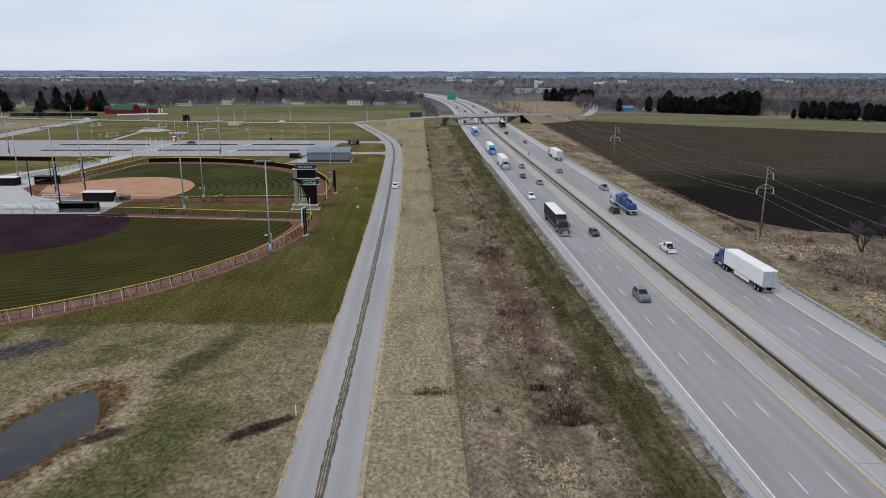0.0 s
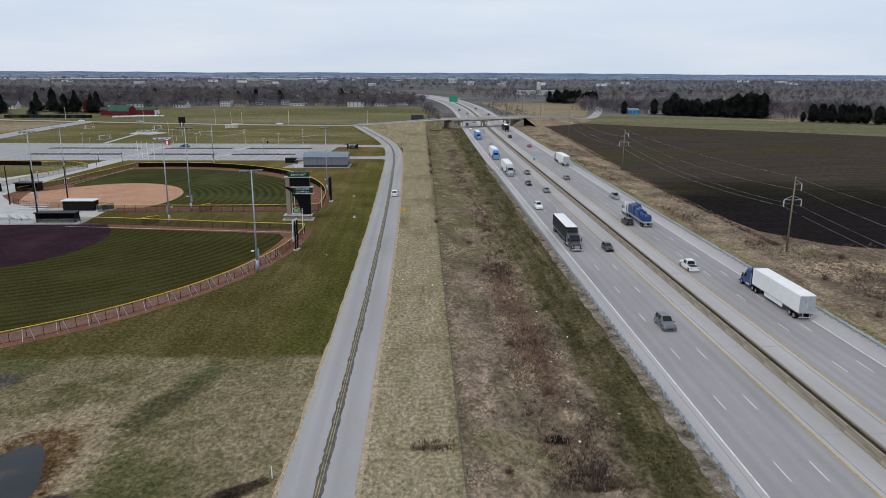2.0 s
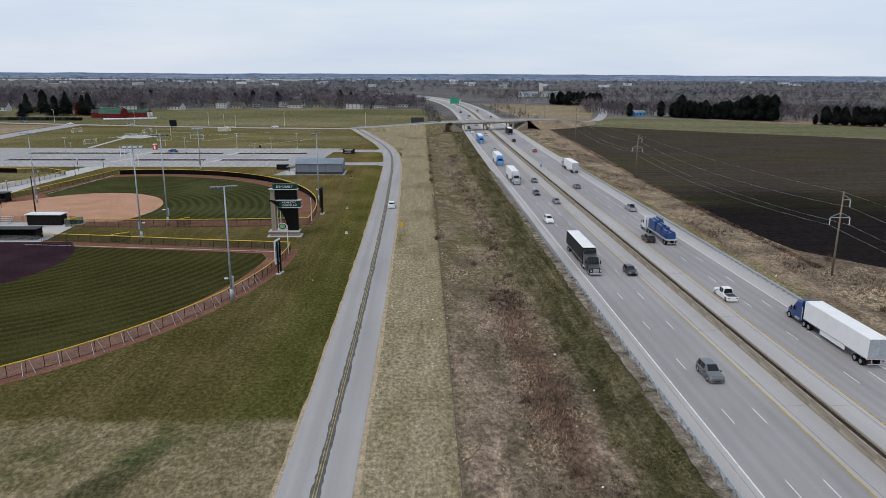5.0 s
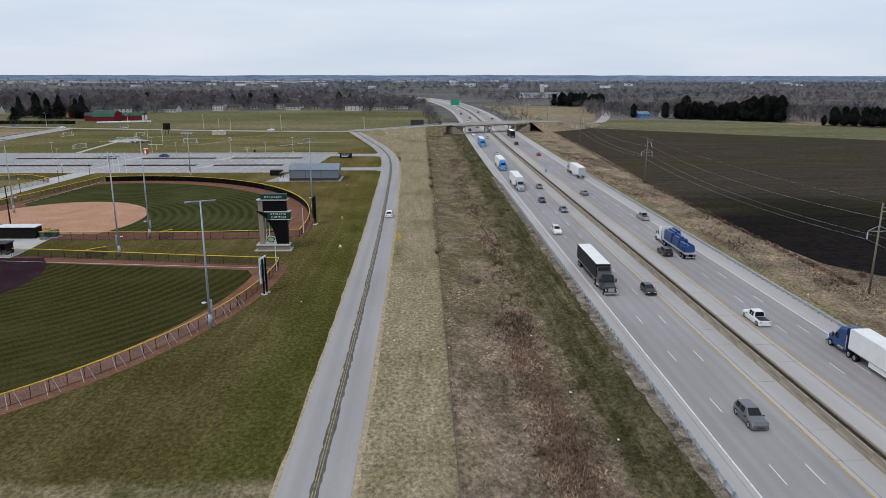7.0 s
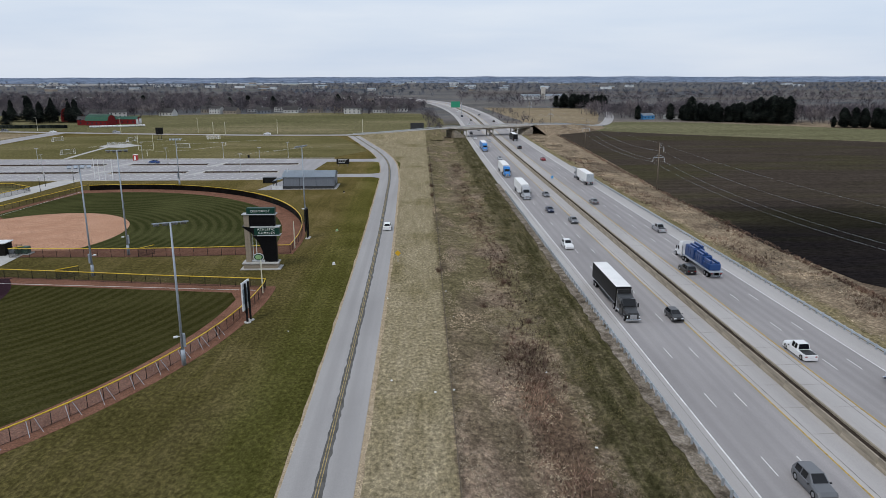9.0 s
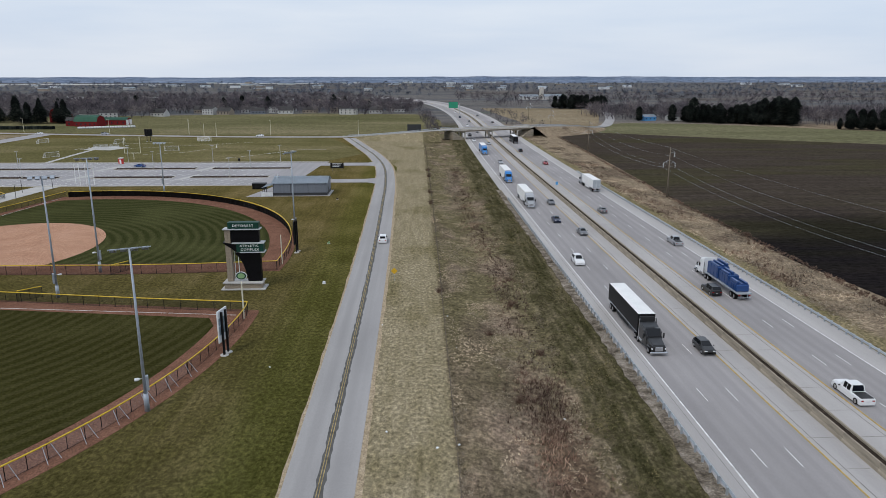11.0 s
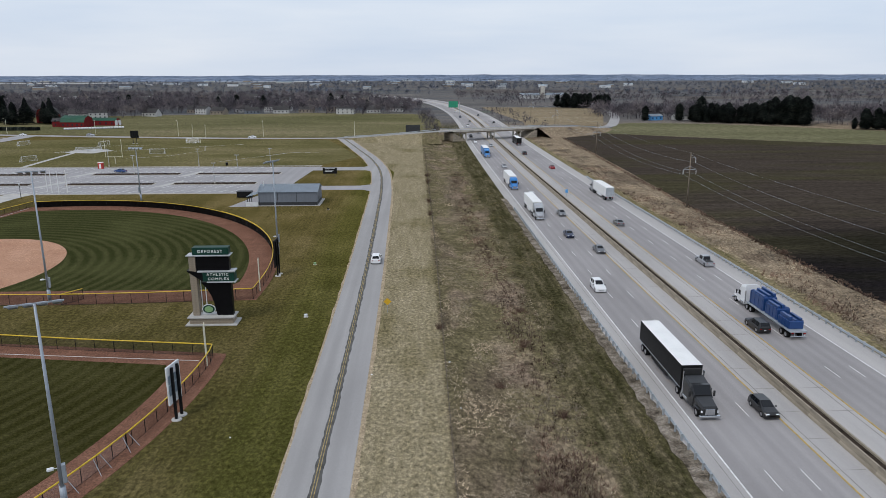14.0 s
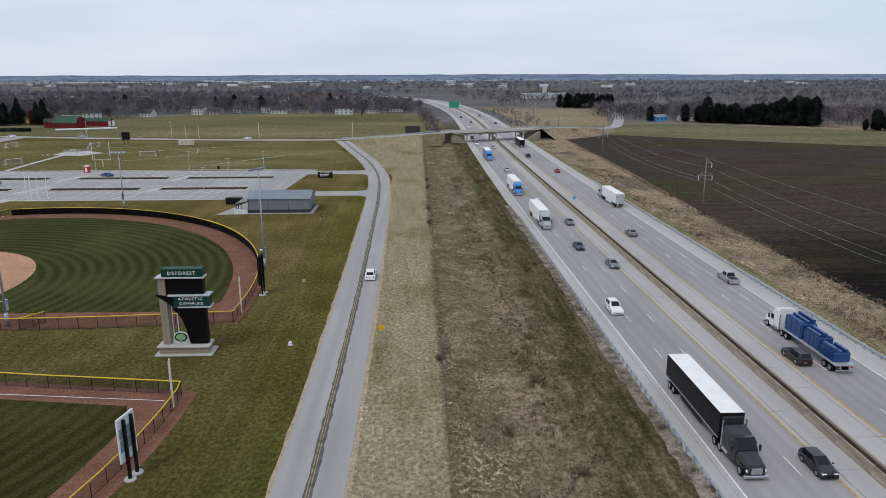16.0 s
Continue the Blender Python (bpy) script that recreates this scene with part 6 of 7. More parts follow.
    for s in (-1, 1):
        wheel(t, s * 1.02, -1.15, 0.5, 0.32, "chrome")
        for yy in (-5.6, -6.9):
            wheel(t, s * 0.98, yy, 0.5, 0.55, "chrome")
    f = c0 - cabl - 0.75
    b = f - length
    bm = bmesh.new()
    if kind == "box":
        box(bm, -1.29, 1.29, b, f, 1.22, 4.1, bevel=0.04)
        tr = part("trailer", bm, trailer, t)
        bm = bmesh.new()
        box(bm, -1.27, 1.27, b + 0.05, f - 0.05, 4.1, 4.115)
        part("trailer_roof", bm, M["white"], tr, "white trailer roof")
        for s in (-1, 1):
            bm = bmesh.new()
            box(bm, s * 1.295 - 0.012, s * 1.295 + 0.012, b + 0.1, f - 0.1, 1.24, 1.36)
            part("side_rail", bm, M["galv"], tr)
            bm = bmesh.new()
            box(bm, s * 0.64 - 0.62, s * 0.64 + 0.62, b - 0.02, b + 0.0, 1.3, 4.0)
            part("rear_door", bm, M["galv"] if trailer is not M["black"] else M["black"], tr)
            bm = bmesh.new()
            box(bm, s * 1.18 - 0.02, s * 1.18 + 0.02, b + 5.0, f - 4.5, 0.55, 1.2)
            part("side_skirt", bm, trailer, tr)
        bm = bmesh.new()
        box(bm, -1.1, 1.1, f - 0.0, f + 0.35, 2.3, 3.8, bevel=0.06)
        part("cooling_unit", bm, M["darkplastic"], tr)
    else:
        box(bm, -1.29, 1.29, b, f, 1.15, 1.4, bevel=0.03)
        tr = part("flat_bed", bm, M["galv"], t)
        for k, (a0, a1, z1, wd) in enumerate(((0.6, 5.2, 3.6, 1.1), (5.6, 9.4, 3.2, 1.0), (9.8, 13.2, 2.6, 1.1))):
            bm = bmesh.new()
            box(bm, -wd, wd, f - a1, f - a0, 1.404, z1, bevel=0.08)
            for q in range(4):
                yq = f - a0 - 0.4 - q * (a1 - a0 - 0.8) / 3
                box(bm, -wd - 0.05, wd + 0.05, yq - 0.06, yq + 0.06, 1.41, z1 + 0.04)
            for q in range(3):
                xq = -wd + 0.35 + q * (wd - 0.35)
                box(bm, xq - 0.22, xq + 0.22, f - a1 + 0.3, f - a0 - 0.3, z1 + 0.04, z1 + 0.16 + 0.22 * ((q + k) % 3), bevel=0.05)
            part("machine_crate", bm, PAINT["deepblue"], t)
    for s in (-1, 1):
        for yy in (b + 1.3, b + 2.6):
            wheel(t, s * 0.98, yy, 0.5, 0.55, "rim")
        bm = bmesh.new()
        box(bm, s * 0.9 - 0.15, s * 0.9 + 0.15, b - 0.04, b + 0.02, 0.95, 1.1)
        part("tail_light", bm, M["taillight"], t)
    bm = bmesh.new()
    box(bm, -1.1, 1.1, b - 0.05, b + 0.05, 0.5, 0.62)
    for s in (-0.6, 0.6):
        box(bm, s - 0.05, s + 0.05, b - 0.03, b + 0.03, 0.62, 1.2)
    part("underride_bar", bm, M["galv"], t)
    return t


S, NB = 180, 0
semi(32.9, 129.4, S, "black", M["black"], "black long-nosed semi truck with a black white-roofed trailer", long_nose=True)
semi(32.9, 221, S, "silver", M["white"], "semi truck with a silver cab and white trailer")
semi(32.9, 262, S, "blue", M["white"], "semi truck with a bright blue cab and white trailer")
semi(32.9, 338, S, "blue", PAINT["blue"], "semi truck with blue cab and blue trailer")
semi(59.2, 111, NB, "deepblue", M["white"], "northbound semi truck with deep blue cab and white trailer")
semi(55.8, 165, NB, "white", M["white"], "white semi truck with blue machinery on a flatbed", "flat", length=14)
semi(59.2, 262, NB, "silver", M["white"], "northbound semi truck with a white trailer")
semi(55.7, 402, NB, "black", M["black"], "northbound black semi truck near the overpass")
for x, y, hd, sh, co, lab in (
    (40.0, 131.0, S, "hatchback", "black", "black hatchback in the passing lane"),
    (32.8, 170.5, S, "suv", "white", "white sport utility vehicle on concrete lanes"),
    (36.4, 92.0, S, "suv", "grey", "dark grey sport utility vehicle"),
    (40.0, 193.0, S, "sedan", "grey", "dark grey sedan in the passing lane"),
    (36.5, 205.5, S, "sedan", "navy", "navy blue sedan in the middle lane"),
    (40.0, 227.0, S, "sedan", "grey", "grey sedan beside the median wall"),
    (36.4, 250.0, S, "suv", "white", "white sport utility vehicle in traffic"),
    (36.4, 310.0, S, "sedan", "silver", "silver sedan in the middle lane"),
    (40.1, 382.0, S, "sedan", "silver", "silver sedan near the overpass"),
    (33.2, 398.0, S, "sedan", "white", "white sedan near the overpass"),
    (33.5, 428.0, S, "suv", "black", "black sport utility vehicle under the overpass"),
    (40.8, 452.0, S, "sedan", "grey", "grey sedan beyond the overpass"),
    (38.0, 500.0, S, "suv", "white", "white vehicle beyond the overpass"),
    (43.0, 540.0, S, "sedan", "black", "black car beyond the overpass"),
    (39.0, 590.0, S, "suv", "navy", "navy vehicle far along the highway"),
    (39.5, 660.0, S, "sedan", "white", "white car far along the highway"),
    (52.1, 153.0, NB, "suv", "black", "black sport utility vehicle beside the median"),
    (52.2, 118.5, NB, "pickup", "white", "white pickup truck with an open dark bed"),
    (59.1, 184.0, NB, "pickup", "silver", "silver pickup truck in the outer lane"),
    (55.7, 307.0, NB, "sedan", "red", "dark red sedan heading north"),
    (52.2, 216.0, NB, "sedan", "grey", "grey sedan heading north"),
    (52.2, 350.0, NB, "suv", "black", "black sport utility vehicle heading north"),
    (56.5, 470.0, NB, "suv", "grey", "grey vehicle beyond the overpass heading north"),
    (61.0, 530.0, NB, "sedan", "black", "black car far along the highway heading north"),
    (57.0, 610.0, NB, "suv", "grey", "dark vehicle far along the highway"),
    (-8.5, 188.0, NB, "suv", "white", "white sport utility vehicle on the service road"),
    (-118.0, 305.0, 70, "sedan", "deepblue", "blue sedan parked in the lot"),
    (-100.0, 430.6, 92, "sedan", "white", "white sedan on the county road"),
    (-205.0, 446.0, 258, "suv", "silver", "silver vehicle on the county road"),
    (-250.0, 450.5, 78, "sedan", "white", "white car on the county road"),
    (-290.0, 462.0, 258, "suv", "grey", "grey vehicle on the county road"),
):
    car(x, y, hd, sh, co, lab)

# ---- pond and small ground features ----
def pond():
    n = 60
    def outline(k):
        pts = []
        for i in range(n):
            a = 2 * math.pi * i / n
            rr = k / (1 + 0.10 * math.sin(3 * a + 1) + 0.07 * math.sin(5 * a)) * (1 + 0.05 * noise.noise((math.cos(a) * 3, math.sin(a) * 3, k)))
            u, v = 9.2 * rr * math.cos(a), 4.2 * rr * math.sin(a)
            pts.append((POND[0] + u * 0.24 + v * 0.97, north(POND[1] + u * 0.97 - v * 0.24)))
        return pts
    bm = bmesh.new()
    vs = [bm.verts.new((x, y, -0.30)) for x, y in outline(1.06)]
    bm.faces.new(vs)
    bmesh.ops.recalc_face_normals(bm, faces=bm.faces)
    tagged(link("pond", bm, M["water"]), "still dark pond with a muddy brown margin", "water", kind="structure")


pond()


# ---- loose growth ----
def blades(name, count, area, size, mat, label, seed, density=None, lean=0.5, width=0.10):
    """Many thin blades on the ground as one mesh."""
    r = np.random.RandomState(seed)
    vs, fs = [], []
    x0, x1, y0, y1 = area
    made = 0
    while made < count:
        x, y = r.uniform(x0, x1), y0 + (y1 - y0) * r.uniform(0, 1) ** 1.5
        if density and r.uniform() > density(x, y):
            made += 0.15
            continue
        z = ground_height(x, y)
        for k in range(5):
            h = size * r.uniform(0.5, 1.3)
            a = r.uniform(0, 2 * math.pi)
            dx, dy = math.cos(a), math.sin(a)
            bx, by = x + r.normal(0, size * 0.35), north(y) + r.normal(0, size * 0.35)
            w = width * r.uniform(0.6, 1.4)
            i = len(vs)
            vs += [(bx - dy * w, by + dx * w, z - 0.02), (bx + dy * w, by - dx * w, z - 0.02), (bx + dx * h * lean * r.uniform(0.4, 1.6), by + dy * h * lean, z + h)]
            fs.append((i, i + 1, i + 2))
        made += 1
    me = bpy.data.meshes.new(name)
    me.from_pydata(vs, [], fs)
    me.materials.append(mat)
    return tagged(new(name, me), label, "vegetation", kind="stuff")


def lumpy(scale, lo, seed):
    return lambda x, y: smooth((noise.noise((x * scale, y * scale * 0.6, seed)) + 0.5 - lo) / 0.3)


brush_at = lambda x, y: math.exp(-((x - 15.2 - 0.6 * math.sin(y * 0.05)) / 2.4) ** 2) * smooth((noise.noise((x * 0.1, y * 0.06, 5)) + 0.62) / 0.5) * (1.0 if y < 125 else 0.3)
blades("ditch_brush", 6500, (8, 20, 58, 330), 0.5, M["brush"], "tangled red-brown dead brush in the ditch", 1, brush_at, 0.8, 0.05)
blades("dead_ditch_grass", 26000, (3.6, 20, 40, 400), 0.13, M["strawblade"], "matted dead straw-coloured grass in the ditch", 2, lumpy(0.22, 0.35, 1), 2.2, 0.035)
blades("slope_grass", 15000, (18, 26.2, 40, 260), 0.13, M["greenblade"], "tufted green and tan grass below the rail", 4, lumpy(0.3, 0.4, 3), 2.0, 0.03)
blades("scrub_grass", 22000, (66.5, 96, 60, 420), 0.2, M["strawblade"], "rank tan grass beside the ploughed field", 6, lambda x, y: lumpy(0.12, 0.3, 5)(x, y) * (1 if x < 78.5 or y < 134 else 0), 2.2, 0.06)
blades("scrub_brush", 3500, (67, 110, 60, 330), 0.6, M["brush"], "dark dead brush along the field edge", 7, lambda x, y: lumpy(0.08, 0.5, 6)(x, y) * (1 if x < 78.5 or y < 134 else 0), 0.7, 0.06)
blades("pond_reeds", 700, (-48, -31, 46, 72), 0.10, M["brush"], "low brown dead reeds round the pond", 8, lambda x, y: 1.0 if -0.5 < pond_dip(x, y) < -0.02 else 0.0, 0.7, 0.06)
blades("ditch_reeds", 45, (-1.8, 2.4, 63.0, 64.6), 0.5, M["brush"], "clump of dark brown reeds on the verge", 9, None, 0.4, 0.06)
blades("field_margin", 3500, (78, 92, 134, 450), 0.35, M["brush"], "dark weedy margin of the ploughed field", 10, lambda x, y: 1.0 if abs(x - (79.3 + 9.5 * smooth((y - 200) / 240))) < 1.0 else 0.0, 0.8, 0.08)


def shrub(x, y, s, seed, label="bare brown shrub with many thin twigs"):
    r = random.Random(seed)
    bm = bmesh.new()
    for k in range(70):
        a, e = r.uniform(0, 6.28), r.uniform(0.3, 1.4)
        ln = s * r.uniform(0.5, 1.0)
        p = Vector((r.uniform(-0.2, 0.2) * s, r.uniform(-0.2, 0.2) * s, 0))
        q = p + Vector((math.cos(a) * math.cos(e), math.sin(a) * math.cos(e), math.sin(e))) * ln
        rod(bm, p, q, 0.03, 0.008, 3, caps=False)
        for j in range(2):
            m = p.lerp(q, r.uniform(0.4, 0.9))
            rod(bm, m, m + Vector((r.uniform(-1, 1), r.uniform(-1, 1), r.uniform(0.1, 1))) * ln * 0.4, 0.015, 0.005, 3, caps=False)
    o = link("shrub", bm, M["brush"])
    o.location = (x, north(y), ground_height(x, y) - 0.05)
    tagged(o, label, "shrub", "shrubs")


for i, (x, y, s) in enumerate(((3.3, 154.8, 1.3), (3.6, 228, 1.6), (3.8, 245, 1.8), (4.0, 275, 2.0), (4.1, 290, 1.8), (12.0, 120, 1.2), (17.0, 132, 1.3), (10.5, 139, 1.2), (15.5, 150, 1.4), (17.2, 163, 1.2), (14.8, 75.0, 1.3), (7.8, 60, 0.9), (12.3, 88, 1.5), (87, 124, 1.8), (84, 138, 1.6), (79.5, 190, 1.4), (81, 260, 1.6), (72, 95, 1.3), (75, 112, 1.5))):
    shrub(x, y, s, i)


def bare_tree(x, y, h, seed, spread=0.55, label="leafless dark tree with forked limbs"):
    """Trunk, limbs and twigs by repeated forking."""
    r = random.Random(seed)
    t = thing("bare_tree", Matrix.Translation((x, y, 0)), label, "tree", "bare trees")
    wood, tw = bmesh.new(), bmesh.new()

    def grow(p, d, ln, rad, lev):
        q = p + d * ln
        rod(wood if lev < 3 else tw, p, q, rad, rad * 0.68, 7 if lev < 2 else 3, caps=False)
        if lev >= 5:
            return
        for k in range(3 if lev < 4 else 4):
            nd = (d + Vector((r.uniform(-1, 1), r.uniform(-1, 1), r.uniform(-0.15, 0.7))) * spread * (1 + 0.15 * lev)).normalized()
            grow(q if k else p.lerp(q, 0.75), nd, ln * r.uniform(0.62, 0.85), rad * 0.6, lev + 1)

    for k in range(4):
        d = Vector((r.uniform(-0.6, 0.6), r.uniform(-0.6, 0.6), 1)).normalized()
        grow(Vector((r.uniform(-0.2, 0.2), r.uniform(-0.2, 0.2), -0.2)), d, h * 0.27, h * 0.026, 0)
    part("trunk", wood, M["trunk"], t)
    part("crown", tw, M["twig"], t)
    return t


bare_tree(93.5, 117, 7.5, 1)
bare_tree(106, 127, 6.5, 5)
bare_tree(98, 108, 5.0, 7)


def conifer_mesh(seed, h, rad, round_top):
    r = np.random.RandomState(seed)
    vs, fs = [], []
    for k in range(2600):
        u = r.uniform(0.03, 1.0) ** 0.85
        z = h * u
        shape = (math.sqrt(u / 0.3) if u < 0.3 else ((1 - u) / 0.7) ** 0.42) * 0.85 if round_top else (1 - u) ** 0.72
        rr = rad * shape * r.uniform(0.35, 1.3) * (1 + 0.28 * math.sin(9 * u + 5 * seed)) + 0.2
        a = r.uniform(0, 6.283)
        c, s = math.cos(a), math.sin(a)
        w = 0.6 + 0.7 * (1 - u)
        i = len(vs)
        vs += [(c * rr * 0.5 - s * w, s * rr * 0.5 + c * w, z + 0.5), (c * rr * 0.5 + s * w, s * rr * 0.5 - c * w, z + 0.5), (c * rr, s * rr, z - 0.4 * r.uniform(-0.5, 2.0))]
        fs.append((i, i + 1, i + 2))
    me = bpy.data.meshes.new("crown")
    me.from_pydata(vs, [], fs)
    me.materials.append(M["needle"])
    bm = bmesh.new()
    rod(bm, (0, 0, -0.3), (0, 0, h * 0.8), 0.35, 0.08, 6)
    return me, mesh_of(bm, M["trunk"], "trunk")


CON = [conifer_mesh(s, 20, 8.5, False) for s in range(3)] + [conifer_mesh(s, 20, 8.0, True) for s in range(3, 7)]
rng = random.Random(12)


def conifer(x, y, k, s, label, group):
    t = thing("spruce", Matrix.Translation((x, y, 0)) @ Matrix.Rotation(rng.uniform(0, 6), 4, "Z") @ Matrix.Diagonal((s * rng.uniform(0.85, 1.1), s, s, 1)), label, "tree", group)
    shared("crown", CON[k][0], t, Matrix.Identity(4))
    shared("trunk", CON[k][1], t, Matrix.Identity(4))


for i, (x, y, s) in enumerate(((-335, 559, 1.05), (-345, 552, 0.9), (-304, 540, 1.0), (-312, 537, 0.85), (-285, 540, 0.95), (-293, 545, 0.85), (-331, 523, 0.55), (-362, 530, 0.9), (-376, 545, 1.0))):
    conifer(x, y, i % 3, s, "broad dark spruce beside the red farm", "farm spruces")
for i in range(58):
    x = 222 + 70 * rng.random()
    y = 529 - (x - 224) * 0.52 + rng.uniform(0, 20)
    conifer(x, y, 3 + i % 4, rng.uniform(0.55, 0.78) if x < 274 else rng.uniform(0.85, 1.08), "dark evergreen in a shelter belt", "evergreen belt")
for i in range(26):
    x = 310 + 68 * i / 25
    conifer(x, 464 - (x - 310) * 0.62 + rng.uniform(0, 9), 3 + i % 4, rng.uniform(0.58, 0.74), "dense dark evergreen in a hedge row", "evergreen hedge")
conifer(303, 467, 3, 0.4, "small round evergreen standing alone", "evergreen hedge")
for x, y, s in ((214, 543, 0.7), (188, 548, 0.6), (238, 556, 0.95)):
    conifer(x, y, 4, s, "dark evergreen among bare trees", "evergreen belt")
for i in range(22):
    conifer(rng.uniform(158, 216), rng.uniform(724, 748), 3 + i % 4, rng.uniform(0.55, 0.85), "dark evergreen by the far farmstead", "far evergreens")
for i in range(16):
    conifer(rng.uniform(-500, -10), rng.uniform(680, 800), 3 + i % 4, rng.uniform(0.5, 0.8), "dark evergreen among bare village trees", "village evergreens")


def woods(name, spots, h, tris, tw, mat, label, seed):
    """Leafless trees far off, as one mass of trunks and twigs."""
    r = np.random.RandomState(seed)
    P = np.array(spots)
    P[:, 1] = north(P[:, 1])
    n = len(P)
    hh = (h * P[:, 2])[:, None]
    rad = hh * r.uniform(0.32, 0.52, (n, 1))
    d = r.normal(size=(n, tris, 3))
    d /= np.linalg.norm(d, axis=2)[:, :, None]
    rr = r.uniform(0.15, 1.0, (n, tris)) ** 0.6
    c = np.empty((n, tris, 3))
    c[:, :, 0] = P[:, 0:1] + d[:, :, 0] * rr * rad
    c[:, :, 1] = P[:, 1:2] + d[:, :, 1] * rr * rad
    c[:, :, 2] = hh * 0.56 + d[:, :, 2] * rr * hh * 0.44
    up = np.stack((d[:, :, 0] * 0.8, d[:, :, 1] * 0.8, 0.35 + 0.6 * d[:, :, 2]), 2) * (hh * r.uniform(0.10, 0.24, (n, tris)))[:, :, None]
    e = r.normal(size=(n, tris, 3)) * np.array((1, 1, 0.8))
    e *= (tw * r.uniform(0.5, 1.3, (n, tris)) / (np.linalg.norm(e, axis=2) + 1e-6))[:, :, None]
    v = np.stack((c - e, c + e, c + up), 2).reshape(-1, 3)
    z = np.zeros(n)
    k = np.stack((np.stack((P[:, 0] - 0.3, P[:, 1], z - 0.5), 1), np.stack((P[:, 0] + 0.3, P[:, 1], z - 0.5), 1), np.stack((P[:, 0], P[:, 1], hh[:, 0] * 0.6), 1)), 1).reshape(-1, 3)
    v = np.concatenate((v, k))
    me = bpy.data.meshes.new(name)
    me.from_pydata(v.tolist(), [], np.arange(len(v)).reshape(-1, 3).tolist())
    me.materials.append(mat)
    return tagged(new(name, me), label, "woods", kind="stuff")


def spread(x0, x1, y0, y1, step, seed, keep=lambda x, y: True):
    r = random.Random(seed)
    out = []
    y = y0
    while y < y1:
        x = x0
        while x < x1:
            px, py = x + r.uniform(-0.6, 0.6) * step, y + r.uniform(-0.6, 0.6) * step
            if keep(px, py):
                out.append((px, py, r.uniform(0.6, 1.25)))
            x += step
        y += step
    return out


def hw_clear(x, y, m=45):
    c = rib_at(north(y)) if y < 1120 else -80 - (y - 1120) * 0.6
    return abs(x - c) > m


edge = lambda x: 648 + 25 * noise.noise((x * 0.01, 0, 0)) - (55 if x < -215 else 0) * smooth((-215 - x) / 60)
in_wood = lambda x, y: y > edge(x) and noise.noise((x * 0.02, y * 0.02, 2)) > -0.34
pale_tree = lambda x, y: noise.noise((x * 0.045, y * 0.03, 12)) > 0.12
woods("near_woods", spread(-520, 2, 585, 760, 11, 1, lambda x, y: in_wood(x, y) and not pale_tree(x, y)), 11.5, 190, 0.30, M["twig"], "leafless grey-brown woods behind the pasture", 1)
woods("pale_woods", spread(-520, 2, 585, 760, 10, 9, lambda x, y: in_wood(x, y) and pale_tree(x, y)), 12.5, 190, 0.28, M["twigpale"], "pale leafless trees among the village woods", 9)
woods("west_woods", spread(-1100, -30, 760, 1150, 15, 2, lambda x, y: noise.noise((x * 0.012, y * 0.012, 3)) > -0.22 and not pale_tree(x, y) and hw_clear(x, y)), 9.5, 70, 0.6, M["twig"], "leafless woods round the village", 2)
woods("pale_west_woods", spread(-1100, -30, 760, 1150, 15, 10, lambda x, y: pale_tree(x, y) and hw_clear(x, y)), 10, 70, 0.6, M["twigpale"], "pale leafless trees round the village", 10)
east_wood = lambda x, y: y > 566 - (x - 185) * 0.55 and y < 672 - (x - 185) * 0.42 and not 226 < x < 238
woods("east_woods", spread(166, 560, 380, 650, 8, 3, lambda x, y: east_wood(x, y) and not pale_tree(x, y)), 11.5, 150, 0.30, M["twig"], "leafless woods beyond the green field", 3)
woods("pale_east_woods", spread(166, 560, 380, 650, 8, 11, lambda x, y: east_wood(x, y) and pale_tree(x, y)), 12, 150, 0.30, M["twigpale"], "pale leafless trees beyond the green field", 11)
woods("roadside_thicket", spread(-2, 22, 430, 660, 6, 4, lambda x, y: abs(x - 12 + (y - 430) * 0.02) < 6), 6, 40, 0.22, M["twig"], "leafless thicket beside the highway", 4)
woods("cutting_scrub", spread(74, 100, 430, 700, 7, 14, lambda x, y: noise.noise((x * 0.05, y * 0.03, 8)) > 0.0), 4, 30, 0.25, M["twig"], "leafless scrub on the highway bank", 14)
woods("field_woods", spread(70, 1000, 745, 1150, 15, 5, lambda x, y: noise.noise((x * 0.004, y * 0.02, 4)) > 0.06 and hw_clear(x, y, 60)), 10, 40, 0.8, M["twig"], "leafless copses between far fields", 5)
woods("far_woods", spread(-1900, 2000, 1150, 2300, 28, 6, lambda x, y: noise.noise((x * 0.0028, y * 0.011, 5)) > 0.02 and abs(x) < y * 0.95), 9, 26, 1.5, M["twigfar"], "distant woods and hedgerows tinted with painted haze", 6)
woods("hazy_woods", spread(-3400, 3600, 2300, 3950, 70, 7, lambda x, y: noise.noise((x * 0.002, y * 0.006, 6)) > 0.02 and abs(x) < y * 0.9), 10, 20, 3.2, M["twigfar"], "farthest woods, blue haze painted into their colour", 7)


